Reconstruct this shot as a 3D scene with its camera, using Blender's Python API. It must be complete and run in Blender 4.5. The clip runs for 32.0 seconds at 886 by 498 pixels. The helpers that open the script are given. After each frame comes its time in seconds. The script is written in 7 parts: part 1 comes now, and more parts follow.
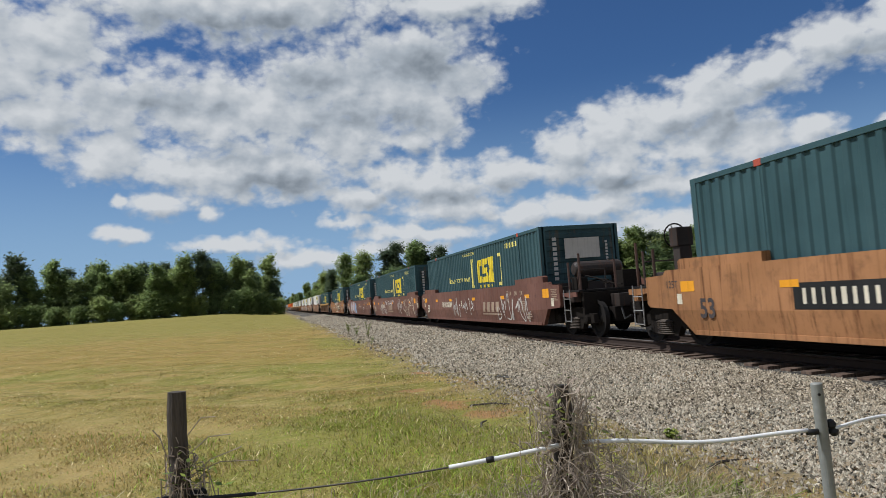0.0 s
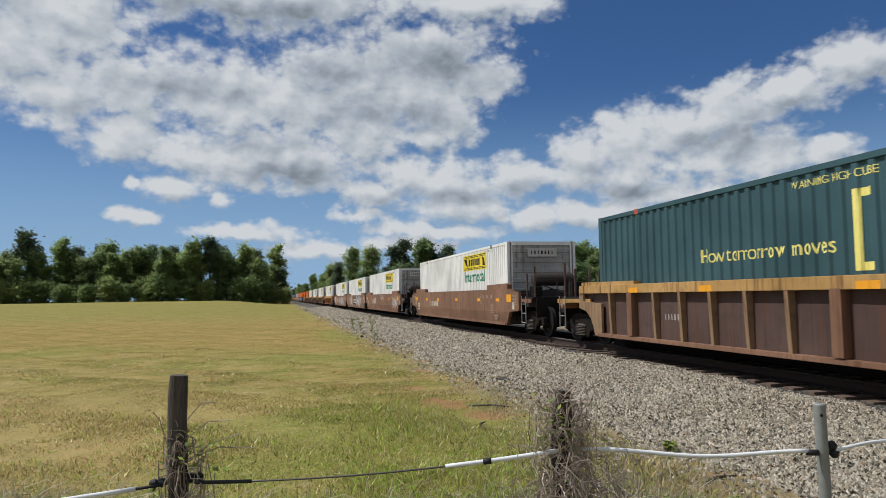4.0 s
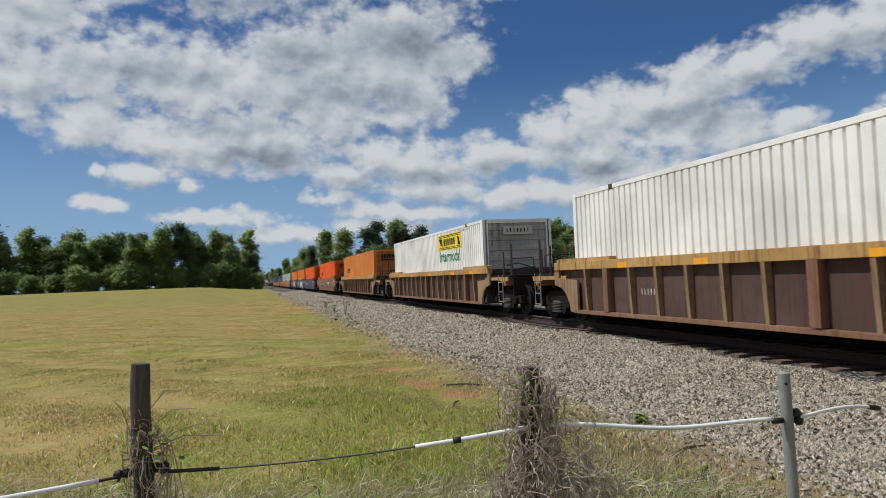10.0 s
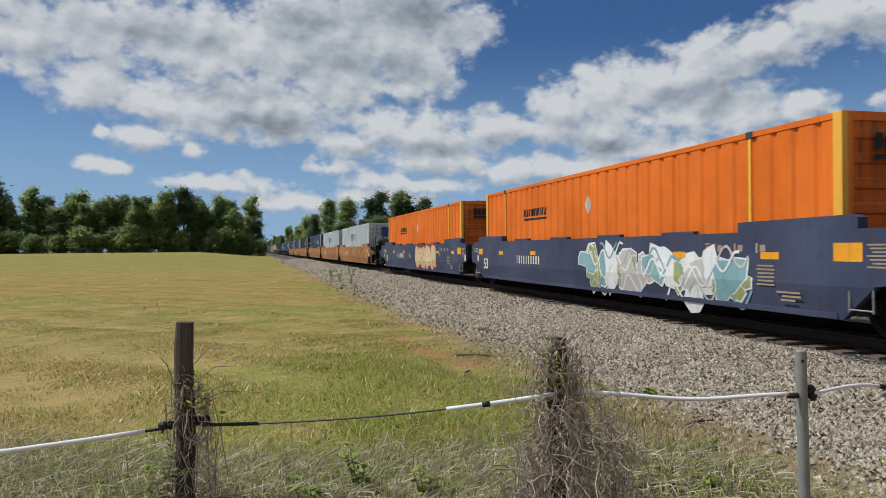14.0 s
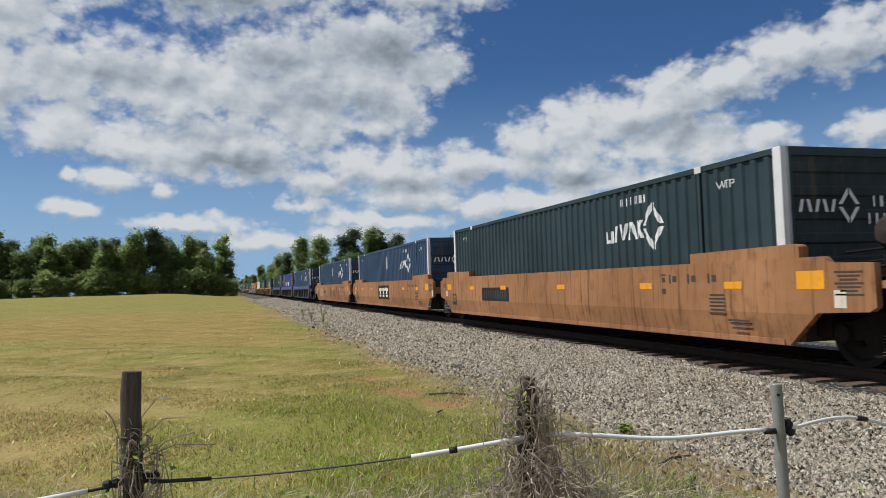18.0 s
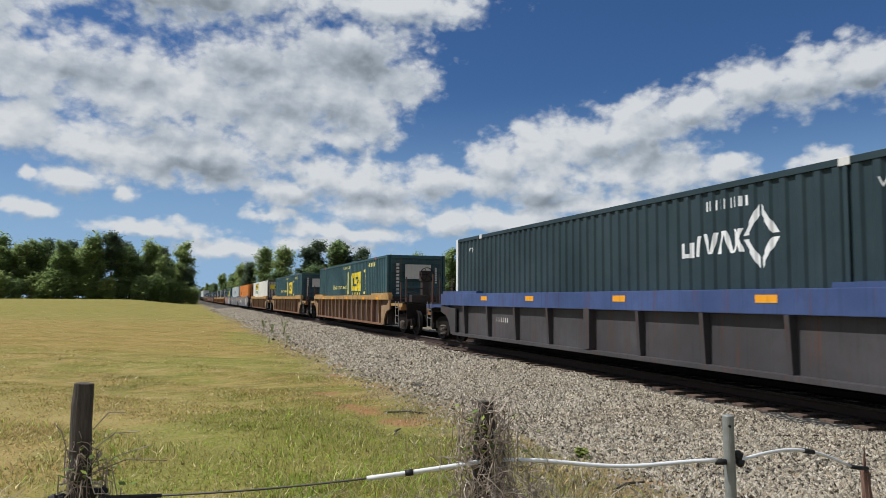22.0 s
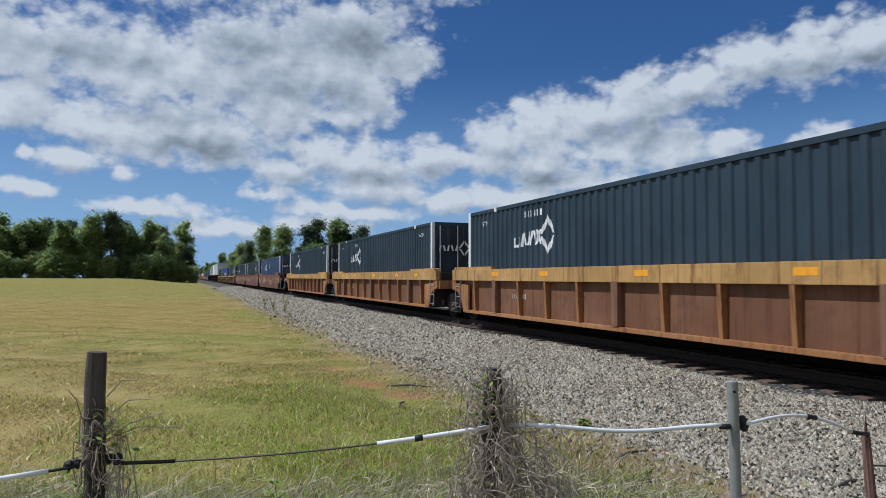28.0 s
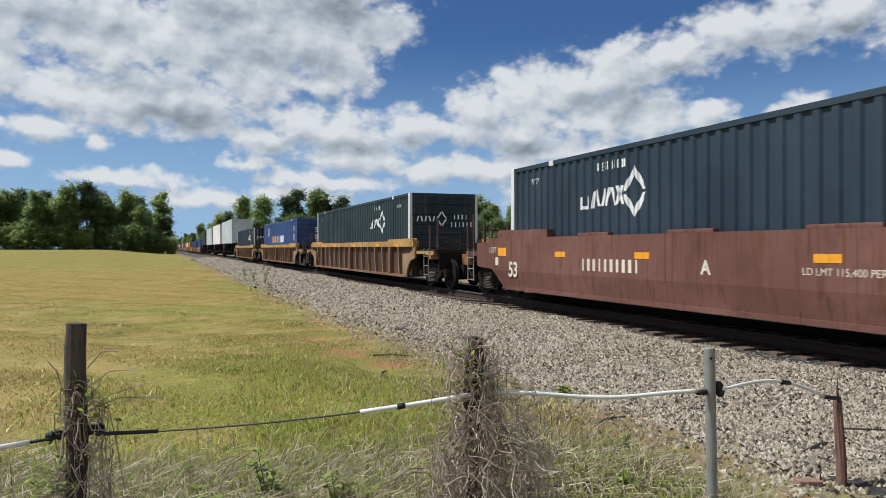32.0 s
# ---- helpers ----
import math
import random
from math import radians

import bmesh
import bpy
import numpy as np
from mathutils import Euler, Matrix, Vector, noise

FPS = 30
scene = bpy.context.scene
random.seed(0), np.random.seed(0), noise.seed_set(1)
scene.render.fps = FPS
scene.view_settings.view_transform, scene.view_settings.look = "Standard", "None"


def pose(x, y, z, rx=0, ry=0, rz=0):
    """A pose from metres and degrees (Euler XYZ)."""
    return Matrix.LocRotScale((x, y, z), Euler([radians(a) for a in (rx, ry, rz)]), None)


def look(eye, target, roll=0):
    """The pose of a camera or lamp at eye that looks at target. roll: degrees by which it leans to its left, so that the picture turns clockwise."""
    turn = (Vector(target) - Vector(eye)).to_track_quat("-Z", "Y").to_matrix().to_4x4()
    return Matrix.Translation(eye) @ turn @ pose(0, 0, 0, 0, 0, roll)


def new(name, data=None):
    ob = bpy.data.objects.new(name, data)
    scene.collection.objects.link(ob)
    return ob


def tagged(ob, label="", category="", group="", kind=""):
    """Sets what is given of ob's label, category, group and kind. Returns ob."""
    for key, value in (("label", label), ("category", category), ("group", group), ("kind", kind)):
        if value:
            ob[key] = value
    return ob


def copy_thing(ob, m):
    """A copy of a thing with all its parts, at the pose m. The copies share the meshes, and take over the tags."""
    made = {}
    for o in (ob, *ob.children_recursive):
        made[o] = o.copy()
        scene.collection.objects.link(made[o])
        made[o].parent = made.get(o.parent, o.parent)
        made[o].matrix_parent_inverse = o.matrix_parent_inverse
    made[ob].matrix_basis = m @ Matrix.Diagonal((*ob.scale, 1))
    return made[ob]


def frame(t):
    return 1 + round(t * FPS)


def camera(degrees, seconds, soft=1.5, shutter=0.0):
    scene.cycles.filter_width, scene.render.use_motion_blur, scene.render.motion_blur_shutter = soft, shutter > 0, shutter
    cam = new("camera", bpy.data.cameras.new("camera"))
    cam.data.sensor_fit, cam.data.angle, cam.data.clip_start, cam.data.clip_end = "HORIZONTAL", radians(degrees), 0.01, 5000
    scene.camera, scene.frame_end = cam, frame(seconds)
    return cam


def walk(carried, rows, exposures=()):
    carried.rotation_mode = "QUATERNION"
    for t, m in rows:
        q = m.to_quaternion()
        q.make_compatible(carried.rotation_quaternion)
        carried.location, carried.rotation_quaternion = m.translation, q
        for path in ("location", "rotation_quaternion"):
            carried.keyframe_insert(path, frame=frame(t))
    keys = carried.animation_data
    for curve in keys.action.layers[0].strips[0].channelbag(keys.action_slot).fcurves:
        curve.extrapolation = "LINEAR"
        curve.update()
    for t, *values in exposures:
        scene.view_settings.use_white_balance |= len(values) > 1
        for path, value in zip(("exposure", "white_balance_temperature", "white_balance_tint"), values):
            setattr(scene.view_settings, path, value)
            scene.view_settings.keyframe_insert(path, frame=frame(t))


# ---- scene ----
cam = camera(63.30, 32.0, 0.6, 0.04)
PATH = [
    (0.0, pose(0.145, -0.019, 1.746, 93.80, 4.11, -13.26)),
    (0.5, pose(0.149, -0.013, 1.744, 93.69, 4.14, -13.59)),
    (1.0, pose(0.147, -0.007, 1.745, 93.71, 3.07, -13.29)),
    (1.5, pose(0.131, -0.019, 1.741, 93.65, 1.39, -12.65)),
    (2.0, pose(0.141, -0.019, 1.742, 93.52, 0.45, -12.02)),
    (2.5, pose(0.139, -0.035, 1.740, 93.62, 0.50, -11.73)),
    (3.0, pose(0.139, -0.032, 1.746, 93.70, 0.81, -11.93)),
    (3.5, pose(0.139, -0.023, 1.746, 93.73, 0.94, -12.42)),
    (5.5, pose(0.153, -0.007, 1.741, 93.65, 0.37, -13.63)),
    (6.0, pose(0.144, -0.005, 1.734, 93.26, 0.23, -13.95)),
    (6.5, pose(0.151, -0.009, 1.736, 92.67, 0.38, -14.24)),
    (7.0, pose(0.148, -0.008, 1.735, 92.30, 0.53, -14.47)),
    (7.5, pose(0.145, -0.009, 1.738, 92.33, 1.05, -14.25)),
    (8.0, pose(0.132, -0.016, 1.740, 92.64, 2.07, -14.15)),
    (8.5, pose(0.151, -0.020, 1.746, 92.58, 2.96, -14.76)),
    (9.0, pose(0.158, -0.007, 1.736, 92.21, 2.66, -15.48)),
    (9.5, pose(0.163, -0.001, 1.738, 92.00, 2.04, -15.29)),
    (10.0, pose(0.201, 0.024, 1.737, 92.13, 2.36, -14.87)),
    (10.5, pose(0.181, 0.011, 1.739, 92.34, 3.54, -15.74)),
    (11.0, pose(0.145, -0.004, 1.756, 92.11, 4.70, -17.68)),
    (11.5, pose(0.090, -0.019, 1.739, 91.83, 4.56, -18.75)),
    (12.0, pose(0.071, -0.013, 1.742, 91.66, 2.78, -18.01)),
    (12.5, pose(0.012, -0.049, 1.745, 91.19, 0.46, -16.73)),
    (13.0, pose(-0.006, -0.067, 1.731, 90.23, -0.66, -15.97)),
    (13.5, pose(-0.017, -0.078, 1.732, 89.58, -0.19, -15.49)),
    (14.0, pose(-0.027, -0.081, 1.731, 89.96, 0.52, -14.73)),
    (14.5, pose(-0.043, -0.079, 1.735, 91.46, 0.20, -14.56)),
    (15.0, pose(-0.015, -0.042, 1.742, 92.38, -0.65, -15.93)),
    (15.5, pose(0.046, 0.003, 1.749, 92.41, -1.15, -16.73)),
    (17.5, pose(0.076, 0.046, 1.732, 92.55, 1.44, -16.14)),
    (18.0, pose(0.084, 0.062, 1.744, 92.75, 1.82, -16.79)),
    (18.5, pose(0.099, 0.068, 1.751, 93.15, 1.45, -17.33)),
    (19.0, pose(0.092, 0.071, 1.755, 93.98, 0.11, -17.87)),
    (19.5, pose(0.105, 0.067, 1.776, 94.72, -0.73, -18.48)),
    (20.0, pose(0.089, 0.070, 1.780, 95.49, -1.00, -18.86)),
    (20.5, pose(0.086, 0.046, 1.794, 95.87, -0.86, -18.31)),
    (21.0, pose(0.066, 0.044, 1.796, 95.68, -0.45, -17.92)),
    (21.5, pose(0.070, 0.036, 1.780, 94.81, -0.08, -18.38)),
    (22.0, pose(0.081, 0.036, 1.779, 94.00, -0.29, -19.68)),
    (22.5, pose(0.084, 0.026, 1.782, 93.60, -0.26, -20.87)),
    (23.0, pose(0.103, 0.029, 1.754, 93.18, 0.01, -21.71)),
    (23.5, pose(0.100, 0.043, 1.750, 92.59, 0.07, -21.85)),
    (24.0, pose(0.108, 0.050, 1.750, 91.92, -0.36, -21.59)),
    (24.5, pose(0.141, 0.057, 1.711, 91.14, -0.60, -20.51)),
    (25.0, pose(0.176, 0.059, 1.690, 90.36, -0.12, -18.18)),
    (25.5, pose(0.185, 0.063, 1.706, 90.15, 0.46, -15.86)),
    (27.5, pose(0.040, 0.028, 1.726, 93.49, 0.18, -19.10)),
    (28.0, pose(0.026, 0.028, 1.723, 92.26, -0.06, -19.71)),
    (28.5, pose(0.017, 0.023, 1.723, 91.00, 0.14, -19.92)),
    (29.0, pose(0.018, 0.022, 1.721, 90.07, 0.44, -20.20)),
    (29.5, pose(0.016, 0.024, 1.721, 89.56, 0.47, -20.63)),
    (30.0, pose(0.016, 0.029, 1.719, 89.54, 0.49, -20.85)),
    (30.5, pose(0.014, 0.027, 1.730, 89.92, 0.48, -20.99)),
    (31.0, pose(0.016, 0.032, 1.730, 90.24, 0.26, -21.04)),
    (31.5, pose(0.016, 0.030, 1.726, 90.22, 0.08, -21.01)),
    (32.0, pose(0.019, 0.027, 1.720, 89.88, 0.13, -21.25))]
walk(cam, PATH, [(0, -0.30, 6250, 10), (5, -0.33, 6250, 10), (8, -0.37, 6250, 10), (16, -0.33, 6250, 10), (20, -0.24, 6250, 10), (25, -0.23, 6250, 10), (26.5, -0.29, 6250, 10), (27.5, -0.37, 5650, 10), (28.2, -0.35, 5700, 10), (29.3, -0.16, 5950, 10), (30.3, -0.13, 6200, 10), (32, -0.12, 6250, 10)])
SKY_STRENGTH, CLOUD_LIGHT, SKY_TINT, HAZE = 0.10, 8.0, (0.36, 0.55, 0.80), (3.5, 5.4, 7.8)

# ---- world: sky with broken cumulus, sun from the left and ahead ----
SUN_AZ, SUN_EL = -70.0, 54.0      # degrees from the track's direction, to the right; above the horizon


def tree_of(idblock):
    idblock.use_nodes = True
    nt = idblock.node_tree
    nt.nodes.clear()
    return nt


def node(nt, kind, ins=None, operation=None, use_clamp=None, interpolation_type=None, node_tree=None):
    n = nt.nodes.new(kind)
    if operation:
        n.operation = operation
    if use_clamp is not None:
        n.use_clamp = use_clamp
    if interpolation_type:
        n.interpolation_type = interpolation_type
    if node_tree:
        n.node_tree = node_tree
    for k, v in (ins or {}).items():
        if isinstance(v, bpy.types.NodeSocket):
            nt.links.new(v, n.inputs[k])
        else:
            n.inputs[k].default_value = v
    return n


def math_(nt, op, a, b=None, c=None, clamp=False):
    ins = {0: a}
    if b is not None:
        ins[1] = b
    if c is not None:
        ins[2] = c
    return node(nt, "ShaderNodeMath", ins, operation=op, use_clamp=clamp).outputs[0]


def ramp(nt, fac, stops, interp="LINEAR"):
    r = node(nt, "ShaderNodeValToRGB", {0: fac})
    r.color_ramp.interpolation = interp
    el = r.color_ramp.elements
    while len(el) < len(stops):
        el.new(0.5)
    for e, (p, c) in zip(el, stops):
        e.position, e.color = p, (*c, 1) if len(c) == 3 else c
    return r.outputs[0]


def mixc(nt, fac, a, b, mode="MIX"):
    n = nt.nodes.new("ShaderNodeMix")
    n.data_type, n.blend_type = "RGBA", mode
    for k, v in ((0, fac), (6, a), (7, b)):
        if isinstance(v, bpy.types.NodeSocket):
            nt.links.new(v, n.inputs[k])
        else:
            n.inputs[k].default_value = v if k == 0 else (*v, 1)
    return n.outputs[2]


def smooth(nt, v, lo, hi):
    n = node(nt, "ShaderNodeMapRange", {0: v, 1: lo, 2: hi, 3: 0.0, 4: 1.0}, interpolation_type="SMOOTHSTEP")
    return n.outputs[0]


# cumulus banks: azimuth, elevation, half width, half height, all in degrees
CLOUDS = [
    (-8.1, 8.3, 2.1, 0.9), (-4.2, 7.7, 0.9, 0.7), (-10.6, 8.6, 0.6, 0.5), (-10.5, 6.3, 1.9, 0.6), (-2.3, 5.1, 4.2, 0.7), (6.0, 6.5, 1.8, 0.6),
    (2.7, 3.7, 3.8, 0.9), (12.6, 5.3, 5.8, 0.7), (9.9, 4.1, 4.0, 0.7), (-11.2, 12.0, 3.1, 1.7), (-9.9, 15.5, 5.4, 2.5),
    (-3.7, 15.5, 6.8, 3.0), (-6.7, 10.9, 3.7, 1.2), (-2.9, 10.8, 6.0, 2.4), (1.8, 10.5, 4.6, 2.1), (0.2, 15.1, 6.7, 3.1), (6.0, 13.5, 5.2, 3.1),
    (6.4, 17.2, 7.5, 2.8), (11.2, 16.2, 4.9, 3.3), (11.6, 18.7, 5.8, 2.4), (15.7, 17.2, 3.4, 1.8), (13.9, 14.2, 2.7, 2.5), (12.1, 12.7, 1.8, 1.3),
    (9.9, 9.8, 2.6, 1.5), (7.3, 8.2, 2.6, 1.2), (13.4, 8.8, 4.5, 1.8), (18.8, 9.3, 2.9, 1.5), (14.3, 7.1, 4.9, 1.3), (20.2, 6.2, 2.7, 0.9),
    (24.2, 10.2, 2.7, 2.4), (27.4, 12.1, 3.1, 2.3), (31.3, 12.1, 3.4, 1.9), (27.8, 9.0, 4.8, 1.7), (35.2, 13.4, 3.7, 2.0), (34.8, 10.7, 4.9, 1.9),
    (39.3, 14.3, 3.2, 1.5), (42.9, 15.6, 2.6, 1.8), (46.6, 15.5, 2.8, 2.1), (50.5, 15.9, 2.9, 1.9), (54.0, 15.5, 2.7, 2.1), (24.7, 6.4, 6.2, 1.1),
    (30.0, 7.4, 4.7, 1.2), (37.3, 9.1, 3.2, 1.3), (41.3, 9.7, 2.3, 1.0), (48.0, 9.6, 1.9, 1.0), (42.8, 7.2, 4.4, 1.2), (49.4, 6.8, 3.3, 1.2),
    (-15.5, 14.6, 4.0, 2.2), (-18.5, 17.0, 5.0, 3.0), (-15.0, 19.5, 5.0, 3.0), (-21.0, 21.0, 5.0, 3.5), (16.1, 22.5, 6.8, 1.3), (-1.1, 23.3, 14.9, 3.2), (31.7, 4.1, 6.3, 1.3),
]
# thick hearts and flat undersides of those banks, which let little sun through
HEARTS = [
    (11.6, 18.6, 6.0, 1.7), (4.3, 17.7, 4.4, 1.2), (-6.6, 16.0, 4.8, 0.9), (7.0, 14.2, 3.6, 1.1), (-1.8, 11.6, 3.6, 0.8),
    (2.6, 9.7, 4.2, 0.9), (15.7, 7.9, 4.4, 0.7), (9.9, 7.7, 3.3, 0.6), (27.8, 7.8, 4.2, 0.8), (35.2, 11.0, 4.0, 0.8),
    (45.9, 14.2, 3.4, 0.8), (50.8, 14.5, 2.3, 0.7), (39.3, 12.9, 2.6, 0.6), (10.6, 13.9, 2.4, 1.0), (-1.0, 21.0, 9.0, 1.4),
]


def ellipses(g, p, rows, blend):
    """Distance to the nearest of the rows' ellipses, 1 on its rim."""
    field = None
    for az, el, ra, re in rows:
        d = node(g, "ShaderNodeVectorMath", {0: p, 1: (1 / ra, 1 / re, 0), 2: (-az / ra, -el / re, 0)}, operation="MULTIPLY_ADD").outputs[0]
        d = node(g, "ShaderNodeVectorMath", {0: d}, operation="LENGTH").outputs["Value"]
        field = d if field is None else math_(g, "SMOOTH_MIN", field, d, blend)
    return field


def shifted(g, place, scale, detail, amount):
    warp = node(g, "ShaderNodeTexNoise", {"Vector": place, "Scale": scale, "Detail": detail, "Roughness": 0.55})
    w = node(g, "ShaderNodeVectorMath", {0: warp.outputs[1], 1: (0.5, 0.5, 0.5)}, operation="SUBTRACT")
    return node(g, "ShaderNodeVectorMath", {0: w.outputs[0], 1: (amount, amount * 0.7, 0), 2: place}, operation="MULTIPLY_ADD").outputs[0]


def cloud_group(fine):
    g = bpy.data.node_groups.new("cloud_density", "ShaderNodeTree")
    g.interface.new_socket("Place", in_out="INPUT", socket_type="NodeSocketVector")
    g.interface.new_socket("Density", in_out="OUTPUT", socket_type="NodeSocketFloat")
    gi, go = g.nodes.new("NodeGroupInput"), g.nodes.new("NodeGroupOutput")
    place = gi.outputs[0]
    field = ellipses(g, shifted(g, place, 0.35, 3.0, 2.6), CLOUDS, 0.3)
    # beyond the part of the sky named above the same kind of cloud goes on by chance
    sep = node(g, "ShaderNodeSeparateXYZ", {0: place})
    out = smooth(g, math_(g, "ABSOLUTE", math_(g, "SUBTRACT", sep.outputs[0], 18.0)), 42.0, 60.0)
    up = smooth(g, sep.outputs[1], 26.0, 36.0)
    out = math_(g, "MAXIMUM", out, up)
    chance = node(g, "ShaderNodeTexNoise", {"Vector": place, "Scale": 0.05, "Detail": 2.0}).outputs[0]
    chance = math_(g, "MULTIPLY_ADD", chance, -5.0, 3.4)
    field = math_(g, "ADD", math_(g, "MULTIPLY", field, math_(g, "SUBTRACT", 1.0, out)), math_(g, "MULTIPLY", chance, out))
    stretch = node(g, "ShaderNodeVectorMath", {0: place, 1: (1.0, 1.45, 1.0)}, operation="MULTIPLY").outputs[0]
    puff = node(g, "ShaderNodeTexNoise", {"Vector": stretch, "Scale": 0.42, "Detail": 8.0 if fine else 3.0, "Roughness": 0.56 if fine else 0.5}).outputs[0]
    bent = shifted(g, stretch, 0.8, 3.0, 1.6)
    lump = node(g, "ShaderNodeTexVoronoi", {"Vector": bent, "Scale": 0.62})
    lump.feature = "SMOOTH_F1"
    lump.inputs["Smoothness"].default_value = 0.45
    small = node(g, "ShaderNodeTexVoronoi", {"Vector": bent, "Scale": 1.7})
    small.feature = "SMOOTH_F1"
    small.inputs["Smoothness"].default_value = 0.5
    dens = math_(g, "MINIMUM", math_(g, "SUBTRACT", 1.15, field), 0.95)
    dens = math_(g, "ADD", dens, math_(g, "MULTIPLY_ADD", puff, 1.6, -0.8))
    dens = math_(g, "ADD", dens, math_(g, "MULTIPLY_ADD", lump.outputs["Distance"], -0.62, 0.30))
    if fine:
        dens = math_(g, "ADD", dens, math_(g, "MULTIPLY_ADD", small.outputs["Distance"], -0.30, 0.13))
    g.links.new(dens, go.inputs[0])
    return g


world = bpy.data.worlds.new("sky")
scene.world = world
nt = tree_of(world)
sky = node(nt, "ShaderNodeTexSky")
sky.sky_type, sky.sun_disc = "NISHITA", False
sky.sun_elevation, sky.sun_rotation = radians(SUN_EL), radians(SUN_AZ)
sky.air_density, sky.dust_density, sky.ozone_density = 1.0, 0.6, 2.0
sep = node(nt, "ShaderNodeSeparateXYZ", {0: node(nt, "ShaderNodeTexCoord").outputs["Generated"]})
az = math_(nt, "MULTIPLY", math_(nt, "ARCTAN2", sep.outputs[0], sep.outputs[1]), 57.29578)
el = math_(nt, "MULTIPLY", math_(nt, "ARCSINE", sep.outputs[2]), 57.29578)
place = node(nt, "ShaderNodeCombineXYZ", {0: az, 1: el, 2: 0.0}).outputs[0]
edge_g, body_g = cloud_group(True), cloud_group(False)


def cloud_at(group, dx, dy):
    p = node(nt, "ShaderNodeVectorMath", {0: place, 1: (dx, dy, 0.0)}, operation="ADD").outputs[0]
    return node(nt, "ShaderNodeGroup", {0: p}, node_tree=group).outputs[0]


# tops that face the sun are bright, undersides and thick hearts are grey
fine_here, here, near_sun = cloud_at(edge_g, 0, 0), cloud_at(body_g, 0, 0), cloud_at(body_g, -0.5, 1.0)
cover = smooth(nt, fine_here, -0.28, 0.58)
facing = math_(nt, "MULTIPLY", math_(nt, "SUBTRACT", here, near_sun), 0.36)
heart = ellipses(nt, shifted(nt, place, 0.5, 4.0, 3.0), HEARTS, 0.3)
heart = math_(nt, "MULTIPLY", smooth(nt, heart, 2.0, 0.1), smooth(nt, here, 0.1, 0.7))
thick = node(nt, "ShaderNodeTexNoise", {"Vector": node(nt, "ShaderNodeVectorMath", {0: place, 1: (0.7, 1.4, 1.0)}, operation="MULTIPLY").outputs[0], "Scale": 0.13, "Detail": 4.0, "Roughness": 0.5}).outputs[0]
grey = math_(nt, "MULTIPLY_ADD", heart, 0.37, math_(nt, "MULTIPLY", math_(nt, "MULTIPLY", smooth(nt, thick, 0.44, 0.66), smooth(nt, here, 0.2, 0.8)), 0.15))
soft_fine = math_(nt, "MULTIPLY_ADD", math_(nt, "SUBTRACT", fine_here, here), 0.14, 0.90)
shade = math_(nt, "SUBTRACT", math_(nt, "ADD", soft_fine, facing), grey, clamp=True)
cloud_col = ramp(nt, shade, [(0.0, (0.205, 0.24, 0.29)), (0.35, (0.345, 0.395, 0.45)), (0.65, (0.61, 0.67, 0.73)), (1.0, (0.97, 0.99, 1.0))])
haze = math_(nt, "MULTIPLY", math_(nt, "SUBTRACT", 1.0, smooth(nt, el, -1.0, 17.0)), 0.95)
cloud_lum = node(nt, "ShaderNodeVectorMath", {0: cloud_col, 3: CLOUD_LIGHT}, operation="SCALE").outputs[0]
sky_lum = node(nt, "ShaderNodeVectorMath", {0: sky.outputs[0], 1: SKY_TINT}, operation="MULTIPLY").outputs[0]
sky_lum = mixc(nt, haze, sky_lum, HAZE)
mixed = mixc(nt, cover, sky_lum, cloud_lum)
bg = node(nt, "ShaderNodeBackground", {0: mixed, 1: SKY_STRENGTH})
nt.links.new(bg.outputs[0], node(nt, "ShaderNodeOutputWorld").inputs[0])

sun_data = bpy.data.lights.new("sun", "SUN")
sun_data.energy, sun_data.angle, sun_data.color = 5.0, radians(0.53), (1.0, 0.985, 0.95)
sun = new("sun", sun_data)
sa, se = radians(SUN_AZ), radians(SUN_EL)
sun.matrix_world = look((math.sin(sa) * math.cos(se) * 50, math.cos(sa) * math.cos(se) * 50, math.sin(se) * 50), (0, 0, 0))

# ---- materials ----
MATS = {}


def base(name):
    m = bpy.data.materials.new(name)
    nt = tree_of(m)
    b = node(nt, "ShaderNodeBsdfPrincipled")
    nt.links.new(b.outputs[0], node(nt, "ShaderNodeOutputMaterial").inputs[0])
    return m, nt, b


def bump(nt, b, height, strength=0.3, dist=0.01):
    n = node(nt, "ShaderNodeBump", {"Height": height, "Strength": strength, "Distance": dist})
    nt.links.new(n.outputs[0], b.inputs["Normal"])


def coords(nt, scale=(1, 1, 1)):
    tc = node(nt, "ShaderNodeTexCoord").outputs["Object"]
    return node(nt, "ShaderNodeVectorMath", {0: tc, 1: scale}, operation="MULTIPLY").outputs[0]


def noise_(nt, vec, scale, detail=4.0, rough=0.55):
    return node(nt, "ShaderNodeTexNoise", {"Vector": vec, "Scale": scale, "Detail": detail, "Roughness": rough}).outputs[0]


